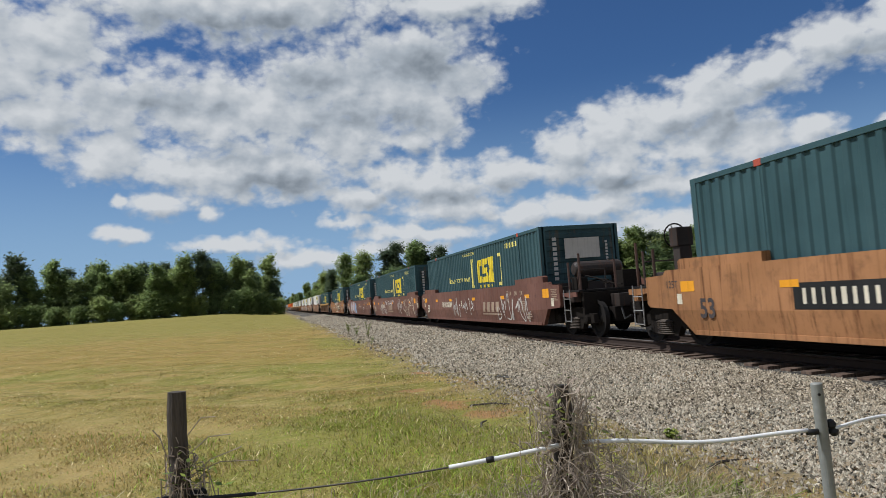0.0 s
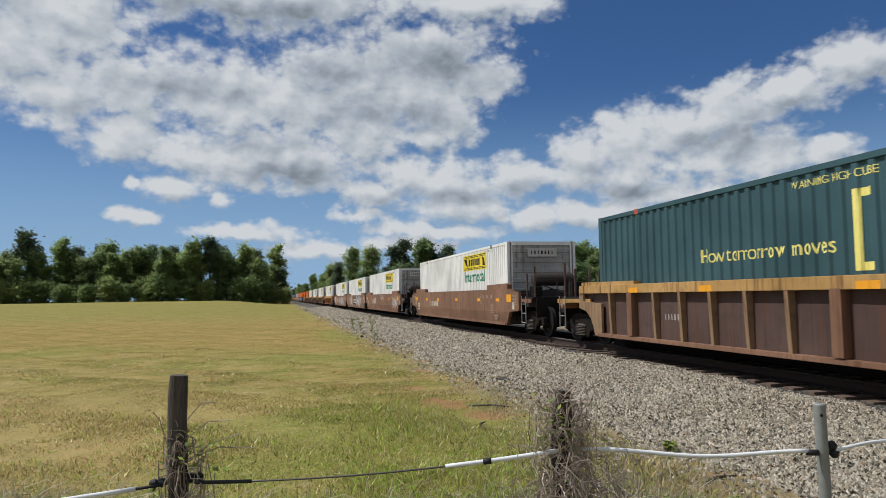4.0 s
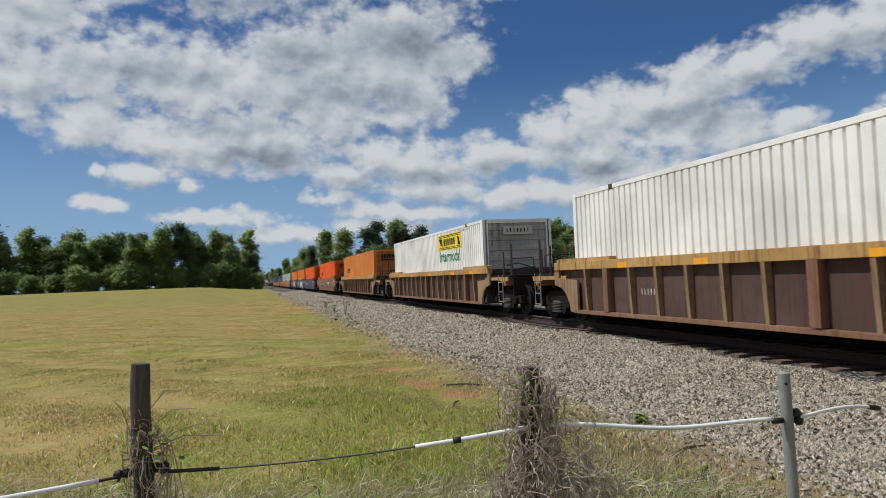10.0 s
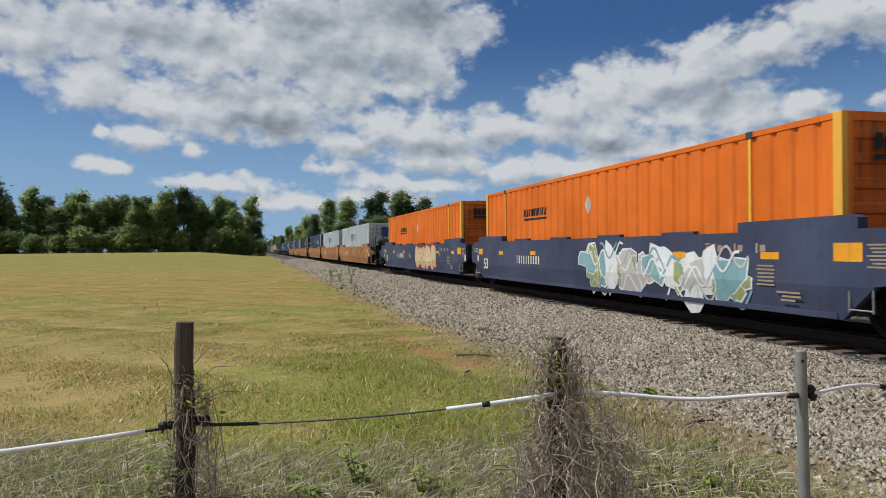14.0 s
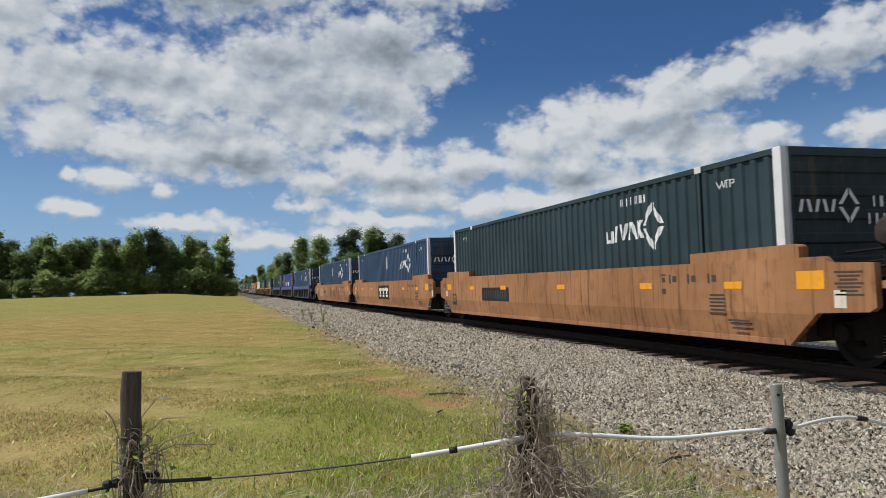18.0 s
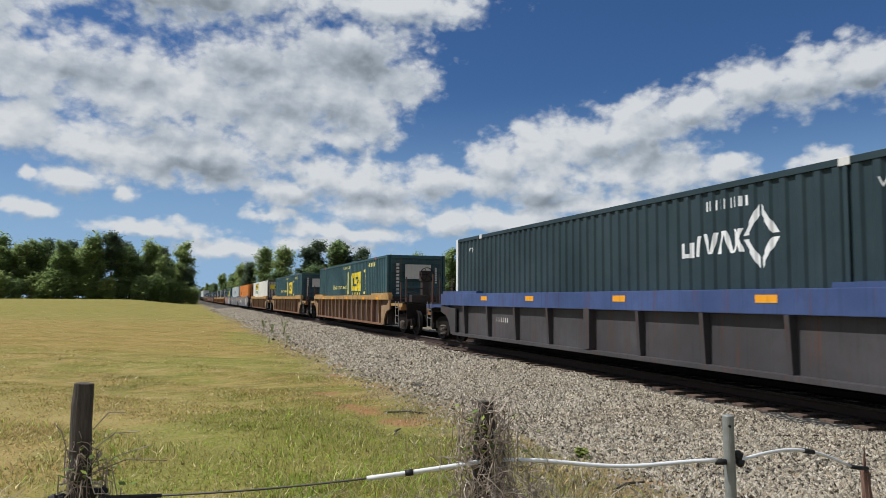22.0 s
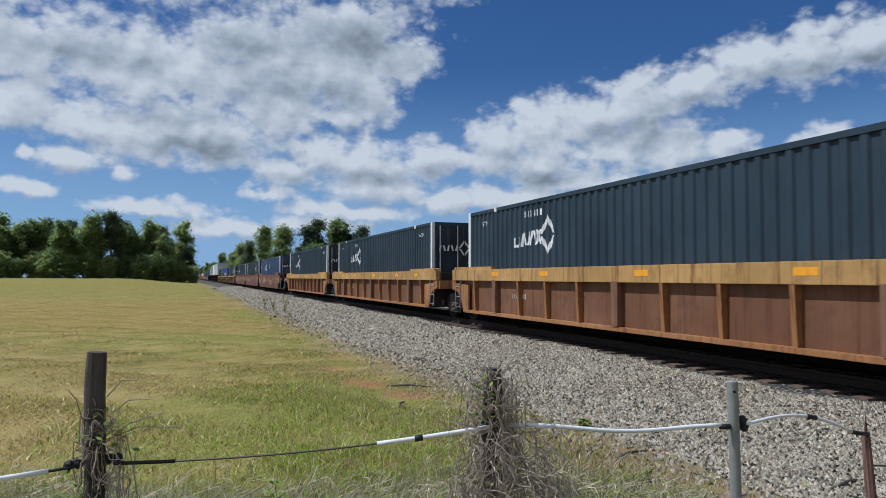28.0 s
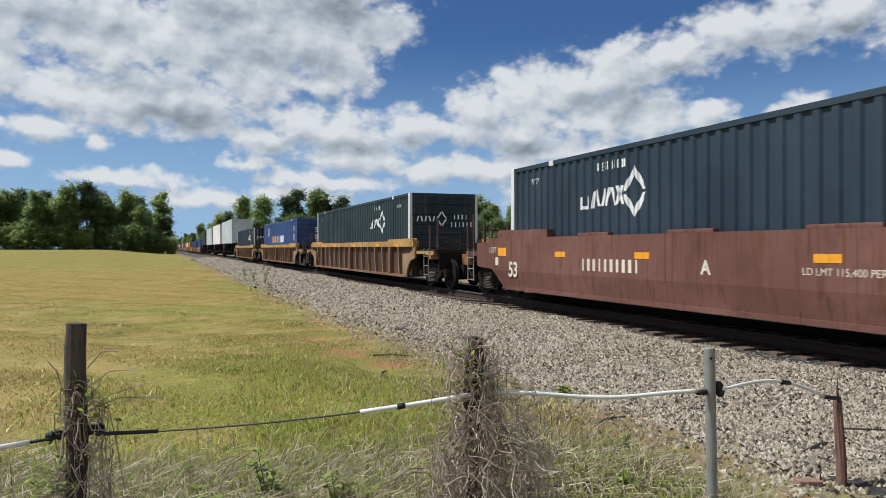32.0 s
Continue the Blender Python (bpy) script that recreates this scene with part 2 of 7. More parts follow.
def paint(name, col, rust=(0.12, 0.045, 0.02), wear=0.5, rough=0.5, fade=0.2):
    """Weathered paint: sun-faded clouds of tone, rust streaks that run down, fine grit."""
    if name in MATS:
        return MATS[name]
    m, nt, b = base(name)
    big = noise_(nt, coords(nt), 0.55, 5, 0.6)
    blotch = noise_(nt, coords(nt), 2.6, 5, 0.65)
    streak = noise_(nt, coords(nt, (3.0, 3.0, 0.16)), 2.6, 6, 0.65)
    run_ = noise_(nt, coords(nt, (9.0, 9.0, 0.25)), 2.0, 4, 0.6)
    grit = noise_(nt, coords(nt), 38.0, 3)
    light = tuple(min(1, c * (1 + fade) + 0.05 * fade) for c in col)
    dark = tuple(c * (1 - 0.9 * fade) for c in col)
    c = mixc(nt, smooth(nt, big, 0.28, 0.72), dark, light)
    c = mixc(nt, math_(nt, "MULTIPLY", smooth(nt, blotch, 0.50, 0.70), 0.7 * wear), c, tuple(x * 0.55 + 0.01 for x in col))
    c = mixc(nt, math_(nt, "MULTIPLY", smooth(nt, streak, 0.52, 0.72), wear), c, rust)
    c = mixc(nt, math_(nt, "MULTIPLY", smooth(nt, run_, 0.54, 0.72), 0.75 * wear), c, tuple(x * 0.35 for x in col))
    c = mixc(nt, math_(nt, "MULTIPLY", smooth(nt, grit, 0.55, 0.8), 0.3 * wear), c, tuple(x * 0.45 for x in col))
    nt.links.new(c, b.inputs["Base Color"])
    nt.links.new(math_(nt, "MULTIPLY_ADD", streak, 0.35, rough - 0.12), b.inputs["Roughness"])
    b.inputs["Specular IOR Level"].default_value = 0.2
    bump(nt, b, math_(nt, "ADD", math_(nt, "MULTIPLY", grit, 0.4), big), 0.12, 0.01)
    MATS[name] = m
    return m


def plain(name, col, rough=0.6, metal=0.0, vary=0.15, spec=0.3):
    if name in MATS:
        return MATS[name]
    m, nt, b = base(name)
    n = noise_(nt, coords(nt), 14.0, 5)
    c = mixc(nt, n, tuple(x * (1 - vary) for x in col), tuple(min(1, x * (1 + vary)) for x in col))
    nt.links.new(c, b.inputs["Base Color"])
    b.inputs["Roughness"].default_value, b.inputs["Metallic"].default_value, b.inputs["Specular IOR Level"].default_value = rough, metal, spec
    bump(nt, b, n, 0.15, 0.005)
    MATS[name] = m
    return m


def meadow_tone(nt, p):
    """Broad drifts of straw, olive, sorrel brown and fresh green over the meadow."""
    long_ = node(nt, "ShaderNodeVectorMath", {0: p, 1: (0.6, 1.0, 0.0)}, operation="MULTIPLY").outputs[0]
    patch = noise_(nt, long_, 0.20, 7, 0.66)
    c = ramp(nt, patch, [(0.34, (0.19, 0.235, 0.045)), (0.42, (0.42, 0.355, 0.12)), (0.48, (0.25, 0.275, 0.052)), (0.54, (0.46, 0.365, 0.14)), (0.60, (0.24, 0.26, 0.05)), (0.66, (0.36, 0.26, 0.10))])
    mid = noise_(nt, long_, 1.1, 6, 0.68)
    c = mixc(nt, math_(nt, "MULTIPLY", smooth(nt, mid, 0.52, 0.68), 0.6), c, (0.56, 0.48, 0.25))
    c = mixc(nt, math_(nt, "MULTIPLY", smooth(nt, mid, 0.47, 0.36), 0.7), c, (0.15, 0.155, 0.04))
    grain = noise_(nt, long_, 4.5, 5, 0.7)
    c = mixc(nt, math_(nt, "MULTIPLY", smooth(nt, grain, 0.54, 0.70), 0.6), c, (0.60, 0.52, 0.29))
    c = mixc(nt, math_(nt, "MULTIPLY", smooth(nt, grain, 0.46, 0.32), 0.4), c, (0.13, 0.11, 0.035))
    # young grass far out, sorrel in a broad belt before it, straw nearer, a green hollow by the fence
    sx = node(nt, "ShaderNodeSeparateXYZ", {0: p})
    wob = math_(nt, "MULTIPLY_ADD", noise_(nt, p, 0.06, 5, 0.6), 44.0, -22.0)
    far_ = math_(nt, "ADD", sx.outputs[1], wob)
    c = mixc(nt, math_(nt, "MULTIPLY", smooth(nt, far_, 52.0, 85.0), 0.65), c, (0.29, 0.29, 0.065))
    belt = math_(nt, "MULTIPLY", smooth(nt, far_, 18.0, 32.0), smooth(nt, far_, 72.0, 48.0))
    c = mixc(nt, math_(nt, "MULTIPLY", belt, 0.38), c, (0.42, 0.275, 0.085))
    near_ = math_(nt, "MULTIPLY", smooth(nt, math_(nt, "MULTIPLY_ADD", wob, 0.12, sx.outputs[1]), 17.0, 12.5), smooth(nt, math_(nt, "MULTIPLY_ADD", wob, 0.05, sx.outputs[0]), 1.4, -0.6))
    c = mixc(nt, math_(nt, "MULTIPLY", near_, 0.6), c, (0.52, 0.42, 0.19))
    for x, y, rx, ry, k in ((1.3, 8.6, 2.6, 3.4, 0.6), (0.8, 21.0, 2.6, 3.0, 0.4), (3.0, 34.0, 1.3, 6.0, 0.55), (-9.0, 27.0, 4.0, 2.5, 0.4)):
        d = node(nt, "ShaderNodeVectorMath", {0: p, 1: (1 / rx, 1 / ry, 0), 2: (-x / rx, -y / ry, 0)}, operation="MULTIPLY_ADD").outputs[0]
        d = math_(nt, "ADD", node(nt, "ShaderNodeVectorMath", {0: d}, operation="LENGTH").outputs["Value"], math_(nt, "MULTIPLY_ADD", mid, 2.4, -1.2))
        c = mixc(nt, math_(nt, "MULTIPLY", smooth(nt, d, 1.3, 0.5), k), c, (0.22, 0.31, 0.045))
    return node(nt, "ShaderNodeVectorMath", {0: c, 1: (0.89, 0.79, 0.69)}, operation="MULTIPLY").outputs[0]


def blade_material(name, cols, share=0.3, own=None):
    """Thin blades: the drift of the meadow, each with its own tone, some of them dead or fresh."""
    m, nt, b = base(name)
    r = node(nt, "ShaderNodeNewGeometry").outputs["Random Per Island"]
    c = own and ramp(nt, math_(nt, "FRACT", math_(nt, "MULTIPLY", r, 13.0)), [(i / (len(own) - 1), x) for i, x in enumerate(own)]) or meadow_tone(nt, coords(nt))
    odd = ramp(nt, math_(nt, "FRACT", math_(nt, "MULTIPLY", r, 7.0)), [(i / (len(cols) - 1), x) for i, x in enumerate(cols)])
    c = mixc(nt, math_(nt, "GREATER_THAN", share, r), c, odd)
    tone = math_(nt, "MULTIPLY_ADD", math_(nt, "FRACT", math_(nt, "MULTIPLY", r, 31.0)), 0.95, 0.50)
    c = node(nt, "ShaderNodeVectorMath", {0: c, 3: tone}, operation="SCALE").outputs[0]
    nt.links.new(c, b.inputs["Base Color"])
    b.inputs["Roughness"].default_value, b.inputs["Specular IOR Level"].default_value = 0.7, 0.15
    tr = node(nt, "ShaderNodeBsdfTranslucent", {0: c})
    mx = node(nt, "ShaderNodeMixShader", {0: 0.3, 1: b.outputs[0], 2: tr.outputs[0]})
    nt.links.new(mx.outputs[0], [n for n in nt.nodes if n.bl_idname == "ShaderNodeOutputMaterial"][0].inputs[0])
    return m


def by_island(name, cols, rough=0.8, patch=0.0, patch_cols=None, spec=0.3, grain=0.0, thin=0.0):
    """A colour for each joined piece, picked by chance, drifting over the ground in patches."""
    if name in MATS:
        return MATS[name]
    m, nt, b = base(name)
    r = node(nt, "ShaderNodeNewGeometry").outputs["Random Per Island"]
    k = len(cols)
    c = ramp(nt, r, [(i / (k - 1), x) for i, x in enumerate(cols)])
    if patch_cols:
        c2 = ramp(nt, r, [(i / (len(patch_cols) - 1), x) for i, x in enumerate(patch_cols)])
        c = mixc(nt, smooth(nt, noise_(nt, coords(nt), patch, 4, 0.6), 0.42, 0.6), c, c2)
    if thin and patch:
        tone = noise_(nt, coords(nt), 0.9, 5, 0.65)
        c = mixc(nt, smooth(nt, tone, 0.36, 0.64), mixc(nt, 0.55, c, (0.10, 0.085, 0.035)), c)
    if grain:
        g = noise_(nt, coords(nt), grain, 3)
        c = mixc(nt, smooth(nt, g, 0.3, 0.8), c, (0.16, 0.13, 0.11), "OVERLAY")
        bump(nt, b, g, 0.4, 0.006)
    nt.links.new(c, b.inputs["Base Color"])
    b.inputs["Roughness"].default_value = rough
    b.inputs["Specular IOR Level"].default_value = spec
    if thin:
        tr = node(nt, "ShaderNodeBsdfTranslucent", {0: c})
        mx = node(nt, "ShaderNodeMixShader", {0: thin, 1: b.outputs[0], 2: tr.outputs[0]})
        out = [n for n in nt.nodes if n.bl_idname == "ShaderNodeOutputMaterial"][0]
        nt.links.new(mx.outputs[0], out.inputs[0])
    MATS[name] = m
    return m


def ground_material():
    m, nt, b = base("meadow_soil")
    p = coords(nt)
    mid = noise_(nt, p, 0.45, 5, 0.65)
    fine = noise_(nt, p, 9.0, 6, 0.7)
    c = meadow_tone(nt, p)
    c = mixc(nt, 0.18, c, (0.10, 0.08, 0.03))
    c = mixc(nt, math_(nt, "MULTIPLY", smooth(nt, fine, 0.45, 0.75), 0.6), c, (0.42, 0.35, 0.17))
    c = mixc(nt, math_(nt, "MULTIPLY", smooth(nt, noise_(nt, p, 24.0, 4), 0.5, 0.72), 0.7), c, (0.08, 0.07, 0.03))
    sx = node(nt, "ShaderNodeSeparateXYZ", {0: p})
    edge = math_(nt, "ADD", sx.outputs[0], math_(nt, "MULTIPLY_ADD", noise_(nt, p, 0.5, 5, 0.65), 4.0, -2.0))
    bare = smooth(nt, edge, 2.7, 4.6)
    soil = mixc(nt, fine, (0.15, 0.115, 0.078), (0.33, 0.265, 0.19))
    speck = smooth(nt, noise_(nt, p, 30.0, 3), 0.5, 0.62)
    soil = mixc(nt, math_(nt, "MULTIPLY", speck, 0.7), soil, (0.10, 0.085, 0.062))
    c = mixc(nt, math_(nt, "MULTIPLY", bare, 0.7), c, soil)
    clay = math_(nt, "MULTIPLY", bare, smooth(nt, noise_(nt, p, 0.9, 4, 0.6), 0.57, 0.64))
    for x, y, r in ((2.85, 11.7, 0.40), (3.15, 10.4, 0.45), (3.35, 16.5, 0.4), (2.6, 13.6, 0.25)):
        d = node(nt, "ShaderNodeVectorMath", {0: p, 1: (x, y, 0)}, operation="SUBTRACT").outputs[0]
        d = node(nt, "ShaderNodeVectorMath", {0: node(nt, "ShaderNodeVectorMath", {0: d, 1: (1.0, 0.75, 0)}, operation="MULTIPLY").outputs[0]}, operation="LENGTH").outputs["Value"]
        d = math_(nt, "ADD", d, math_(nt, "MULTIPLY_ADD", noise_(nt, p, 2.2, 4, 0.65), 1.2, -0.6))
        clay = math_(nt, "MAXIMUM", clay, smooth(nt, d, r, r * 0.45))
    c = mixc(nt, math_(nt, "MULTIPLY", clay, 0.6), c, mixc(nt, fine, (0.30, 0.11, 0.058), (0.42, 0.19, 0.11)))
    nt.links.new(c, b.inputs["Base Color"])
    b.inputs["Roughness"].default_value = 0.95
    b.inputs["Specular IOR Level"].default_value = 0.1
    bump(nt, b, math_(nt, "ADD", fine, mid), 0.6, 0.08)
    return m


def gravel_bed_material():
    m, nt, b = base("ballast_bed")
    v = node(nt, "ShaderNodeTexVoronoi", {"Vector": coords(nt), "Scale": 15.0})
    big = noise_(nt, coords(nt), 0.35, 4)
    c = ramp(nt, node(nt, "ShaderNodeSeparateColor", {0: v.outputs["Color"]}).outputs[0],
             [(0.0, (0.085, 0.075, 0.06)), (0.5, (0.24, 0.215, 0.165)), (0.85, (0.44, 0.40, 0.32)), (1.0, (0.26, 0.205, 0.135))])
    # near-black cell rims: the shade in the gaps between stones, painted in
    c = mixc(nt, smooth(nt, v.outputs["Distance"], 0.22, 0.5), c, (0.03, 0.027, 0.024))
    c = mixc(nt, math_(nt, "MULTIPLY", smooth(nt, big, 0.5, 0.7), 0.35), c, (0.24, 0.17, 0.12))
    nt.links.new(c, b.inputs["Base Color"])
    b.inputs["Roughness"].default_value = 0.9
    bump(nt, b, v.outputs["Distance"], 0.9, -0.05)
    return m


WOOD = lambda: MATS.get("old_timber") or timber("old_timber", (0.035, 0.028, 0.023), (0.10, 0.08, 0.064))


def timber(name, dark, light):
    m, nt, b = base(name)
    g = noise_(nt, coords(nt, (9, 9, 0.7)), 5.0, 7, 0.7)
    s = noise_(nt, coords(nt), 3.0, 4)
    c = mixc(nt, smooth(nt, g, 0.35, 0.7), dark, light)
    c = mixc(nt, math_(nt, "MULTIPLY", smooth(nt, s, 0.5, 0.7), 0.5), c, tuple(x * 0.5 for x in dark))
    nt.links.new(c, b.inputs["Base Color"])
    b.inputs["Roughness"].default_value = 0.85
    bump(nt, b, g, 0.7, 0.01)
    MATS[name] = m
    return m


STEEL = plain("dark_steel", (0.020, 0.018, 0.017), 0.7, 0.0, 0.35, 0.12)
GRIME = plain("brake_dust_grime", (0.017, 0.014, 0.012), 0.9, 0.0, 0.4, 0.08)
RAIL_SIDE = plain("rusted_rail", (0.04, 0.026, 0.02), 0.85, 0.0, 0.3)
TREAD = plain("polished_tread", (0.22, 0.20, 0.18), 0.5, 0.8, 0.1)

# ---- small mesh helpers ----


def mesh_of(name, bm, mat):
    me = bpy.data.meshes.new(name)
    bm.to_mesh(me)
    bm.free()
    for m in (mat if isinstance(mat, (list, tuple)) else [mat]):
        me.materials.append(m)
    return me


def part(name, me, parent, label="", m=None):
    ob = new(name, me)
    ob.parent = parent
    if m is not None:
        ob.matrix_local = m
    if label:
        ob["label"] = label
    return ob


def add_box(bm, x0, x1, y0, y1, z0, z1, bevel=0.0):
    r = bmesh.ops.create_cube(bm, size=1.0, matrix=Matrix.LocRotScale(((x0 + x1) / 2, (y0 + y1) / 2, (z0 + z1) / 2), None, (x1 - x0, y1 - y0, z1 - z0)))
    if bevel:
        edges = list({e for v in r["verts"] for e in v.link_edges})
        bmesh.ops.bevel(bm, geom=edges, offset=bevel, segments=2, affect="EDGES", profile=0.7)


def boxes(*dims, bevel=0.0):
    bm = bmesh.new()
    for d in dims:
        add_box(bm, *d, bevel=bevel)
    return bm


def plate(poly, x0, x1):
    """A plate of thickness x0 to x1 with the outline poly in (y, z)."""
    bm = bmesh.new()
    a = [bm.verts.new((x0, y, z)) for y, z in poly]
    b = [bm.verts.new((x1, y, z)) for y, z in poly]
    bm.faces.new(a), bm.faces.new(b[::-1])
    for i in range(len(a)):
        j = (i + 1) % len(a)
        bm.faces.new((a[j], a[i], b[i], b[j]))
    bmesh.ops.recalc_face_normals(bm, faces=bm.faces)
    return bm


def tube(bm, pts, radius, sides=6):
    """A round bar through the points; radius may be one number or one for each point."""
    pts = [Vector(p) for p in pts]
    rs = radius if isinstance(radius, (list, tuple)) else [radius] * len(pts)
    rings = []
    ref = Vector((0, 0, 1))
    for i, p in enumerate(pts):
        d = (pts[min(i + 1, len(pts) - 1)] - pts[max(i - 1, 0)]).normalized()
        u = d.cross(ref if abs(d.z) < 0.95 else Vector((1, 0, 0))).normalized()
        w = d.cross(u)
        rings.append([bm.verts.new(p + (u * math.cos(2 * math.pi * k / sides) + w * math.sin(2 * math.pi * k / sides)) * rs[i]) for k in range(sides)])
    for a, b in zip(rings, rings[1:]):
        for k in range(sides):
            bm.faces.new((a[k], a[(k + 1) % sides], b[(k + 1) % sides], b[k]))
    bm.faces.new(rings[0][::-1]), bm.faces.new(rings[-1])


def lathe(profile, axis="x", sides=20):
    """Turns (along, radius) pairs about an axis."""
    bm = bmesh.new()
    rings = []
    for a, r in profile:
        ring = []
        for k in range(sides):
            c, s = math.cos(2 * math.pi * k / sides) * r, math.sin(2 * math.pi * k / sides) * r
            ring.append(bm.verts.new((a, c, s) if axis == "x" else (c, s, a)))
        rings.append(ring)
    for a, b in zip(rings, rings[1:]):
        for k in range(sides):
            bm.faces.new((a[k], a[(k + 1) % sides], b[(k + 1) % sides], b[k]))
    bm.faces.new(rings[0][::-1]), bm.faces.new(rings[-1])
    bmesh.ops.recalc_face_normals(bm, faces=bm.faces)
    return bm


def from_arrays(name, verts, faces_per, mat, smooth_shade=False):
    """A mesh of many like pieces: verts (n, k, 3), faces_per: polygons on the k corners of a piece."""
    n, k, _ = verts.shape
    me = bpy.data.meshes.new(name)
    loops = np.concatenate([np.array(f) for f in faces_per])
    sizes = np.array([len(f) for f in faces_per])
    idx = (np.arange(n)[:, None] * k + loops[None, :]).ravel()
    me.vertices.add(n * k)
    me.vertices.foreach_set("co", verts.astype(np.float32).ravel())
    me.loops.add(len(idx))
    me.loops.foreach_set("vertex_index", idx.astype(np.int32))
    tot = np.tile(sizes, n)
    me.polygons.add(len(tot))
    me.polygons.foreach_set("loop_start", np.concatenate([[0], np.cumsum(tot)[:-1]]).astype(np.int32))
    me.update(calc_edges=True)
    me.validate()
    for m in (mat if isinstance(mat, (list, tuple)) else [mat]):
        me.materials.append(m)
    return me

# ---- the ground: one sheet to the horizon; meadow on one side, track bed through the middle ----
TRACK_X, RAIL_TOP = 9.35, 0.39


def ease(v, lo, hi):
    k = np.clip((v - lo) / (hi - lo), 0, 1)
    return k * k * (3 - 2 * k)


def height(x, y):
    """The lie of the land; works on numbers and arrays."""
    x, y = np.asarray(x, float), np.asarray(y, float)
    r = np.hypot(x, y)
    h = 1.35 * ease(r, 35, 210) * ease(-x, -3, 16) * ease(y, 0, 60)
    h = h + 0.6 * ease(r, 60, 300) * ease(x, 16, 60)
    h = h + (0.05 * np.sin(x * 0.9 + 1.3) * np.sin(y * 0.7) + 0.03 * np.sin(x * 2.1 + y * 1.7)) * ease(4.5 - x, 0, 2)
    return h


def bed(x, y):
    """The top of the stone bed."""
    x, y = np.asarray(x, float), np.asarray(y, float)
    d = np.abs(x - TRACK_X)
    toe = 4.62 + 0.28 * np.sin(y * 0.55) + 0.16 * np.sin(y * 1.7 + 1)
    h = 0.175 * (1 - ease(d, 1.75, 5.0)) + 0.02 * np.sin(x * 3 + y * 2.3) * np.sin(y * 1.3)
    return np.where(d < toe, h, -0.12 - 0.2 * (d - toe))


def spread(lo, hi, near, far, count):
    """Lines that lie close together between near and wide apart out to lo and hi."""
    core = np.linspace(near, far, count)
    out = np.geomspace(1, max(abs(lo - near), 2), 16)
    out2 = np.geomspace(1, max(abs(hi - far), 2), 22)
    return np.concatenate([(near - out)[::-1], core, far + out2])


def grid_mesh(name, xs, ys, fn, mat):
    X, Y = np.meshgrid(xs, ys, indexing="ij")
    V = np.stack([X, Y, fn(X, Y)], -1).reshape(-1, 3)
    nx, ny = len(xs), len(ys)
    i, j = np.meshgrid(np.arange(nx - 1), np.arange(ny - 1), indexing="ij")
    a = (i * ny + j).ravel()
    F = np.stack([a, a + ny, a + ny + 1, a + 1], 1)
    me = bpy.data.meshes.new(name)
    me.from_pydata(V.tolist(), [], F.tolist())
    me.materials.append(mat)
    me.polygons.foreach_set("use_smooth", [True] * len(me.polygons))
    return me


ground = new("ground", grid_mesh("ground", spread(-2500, 2500, -24, 16, 70), spread(-1000, 3200, -6, 60, 90), height, ground_material()))
tagged(ground, "dry spring meadow with olive and straw patches and bare clay", "meadow", kind="structure")

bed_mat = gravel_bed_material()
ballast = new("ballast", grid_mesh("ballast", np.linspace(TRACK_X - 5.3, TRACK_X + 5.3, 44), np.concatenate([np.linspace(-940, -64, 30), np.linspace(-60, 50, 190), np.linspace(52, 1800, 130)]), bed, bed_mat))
tagged(ballast, "grey crushed stone ballast bed of a railway", "ballast", kind="structure")

rng = np.random.default_rng(7)


def stones(count, y0, y1, lo, hi, power):
    u = rng.random(count)
    y = y0 + (y1 - y0) * u ** power
    x = rng.uniform(4.45, 7.98, count) + 0.22 * np.sin(y * 0.55) + 0.12 * np.sin(y * 2.3)
    spill = rng.random(count) < 0.04
    x = np.where(spill, 4.6 - np.abs(rng.normal(0, 0.5, count)), x)
    size = rng.uniform(lo, hi, count) * (1 + 0.02 * np.maximum(y - 8, 0))
    base_z = np.maximum(bed(x, y), height(x, y))
    corner = np.array([(1, 0, 0), (0, 1, 0), (-1, 0, 0), (0, -1, 0), (0.15, 0.1, 0.85)], float)
    corner[:4, 2] = -0.35
    v = corner[None] * rng.uniform(0.65, 1.3, (count, 5, 1)) * size[:, None, None]
    v[:, :, 2] *= rng.uniform(0.7, 1.5, (count, 1))
    v += rng.normal(0, 0.14, (count, 5, 3)) * size[:, None, None]
    a, t = rng.uniform(0, 6.283, count), rng.normal(0, 0.7, count)
    ca, sa_, ct, st = np.cos(a)[:, None], np.sin(a)[:, None], np.cos(t)[:, None], np.sin(t)[:, None]
    X, Y, Z = v[..., 0], v[..., 1], v[..., 2]
    Y, Z = Y * ct - Z * st, Y * st + Z * ct
    X, Y = X * ca - Y * sa_, X * sa_ + Y * ca
    lift = size * rng.uniform(-0.1, 0.45, count)
    return np.stack([X + x[:, None], Y + y[:, None], Z + (base_z + lift)[:, None]], -1)


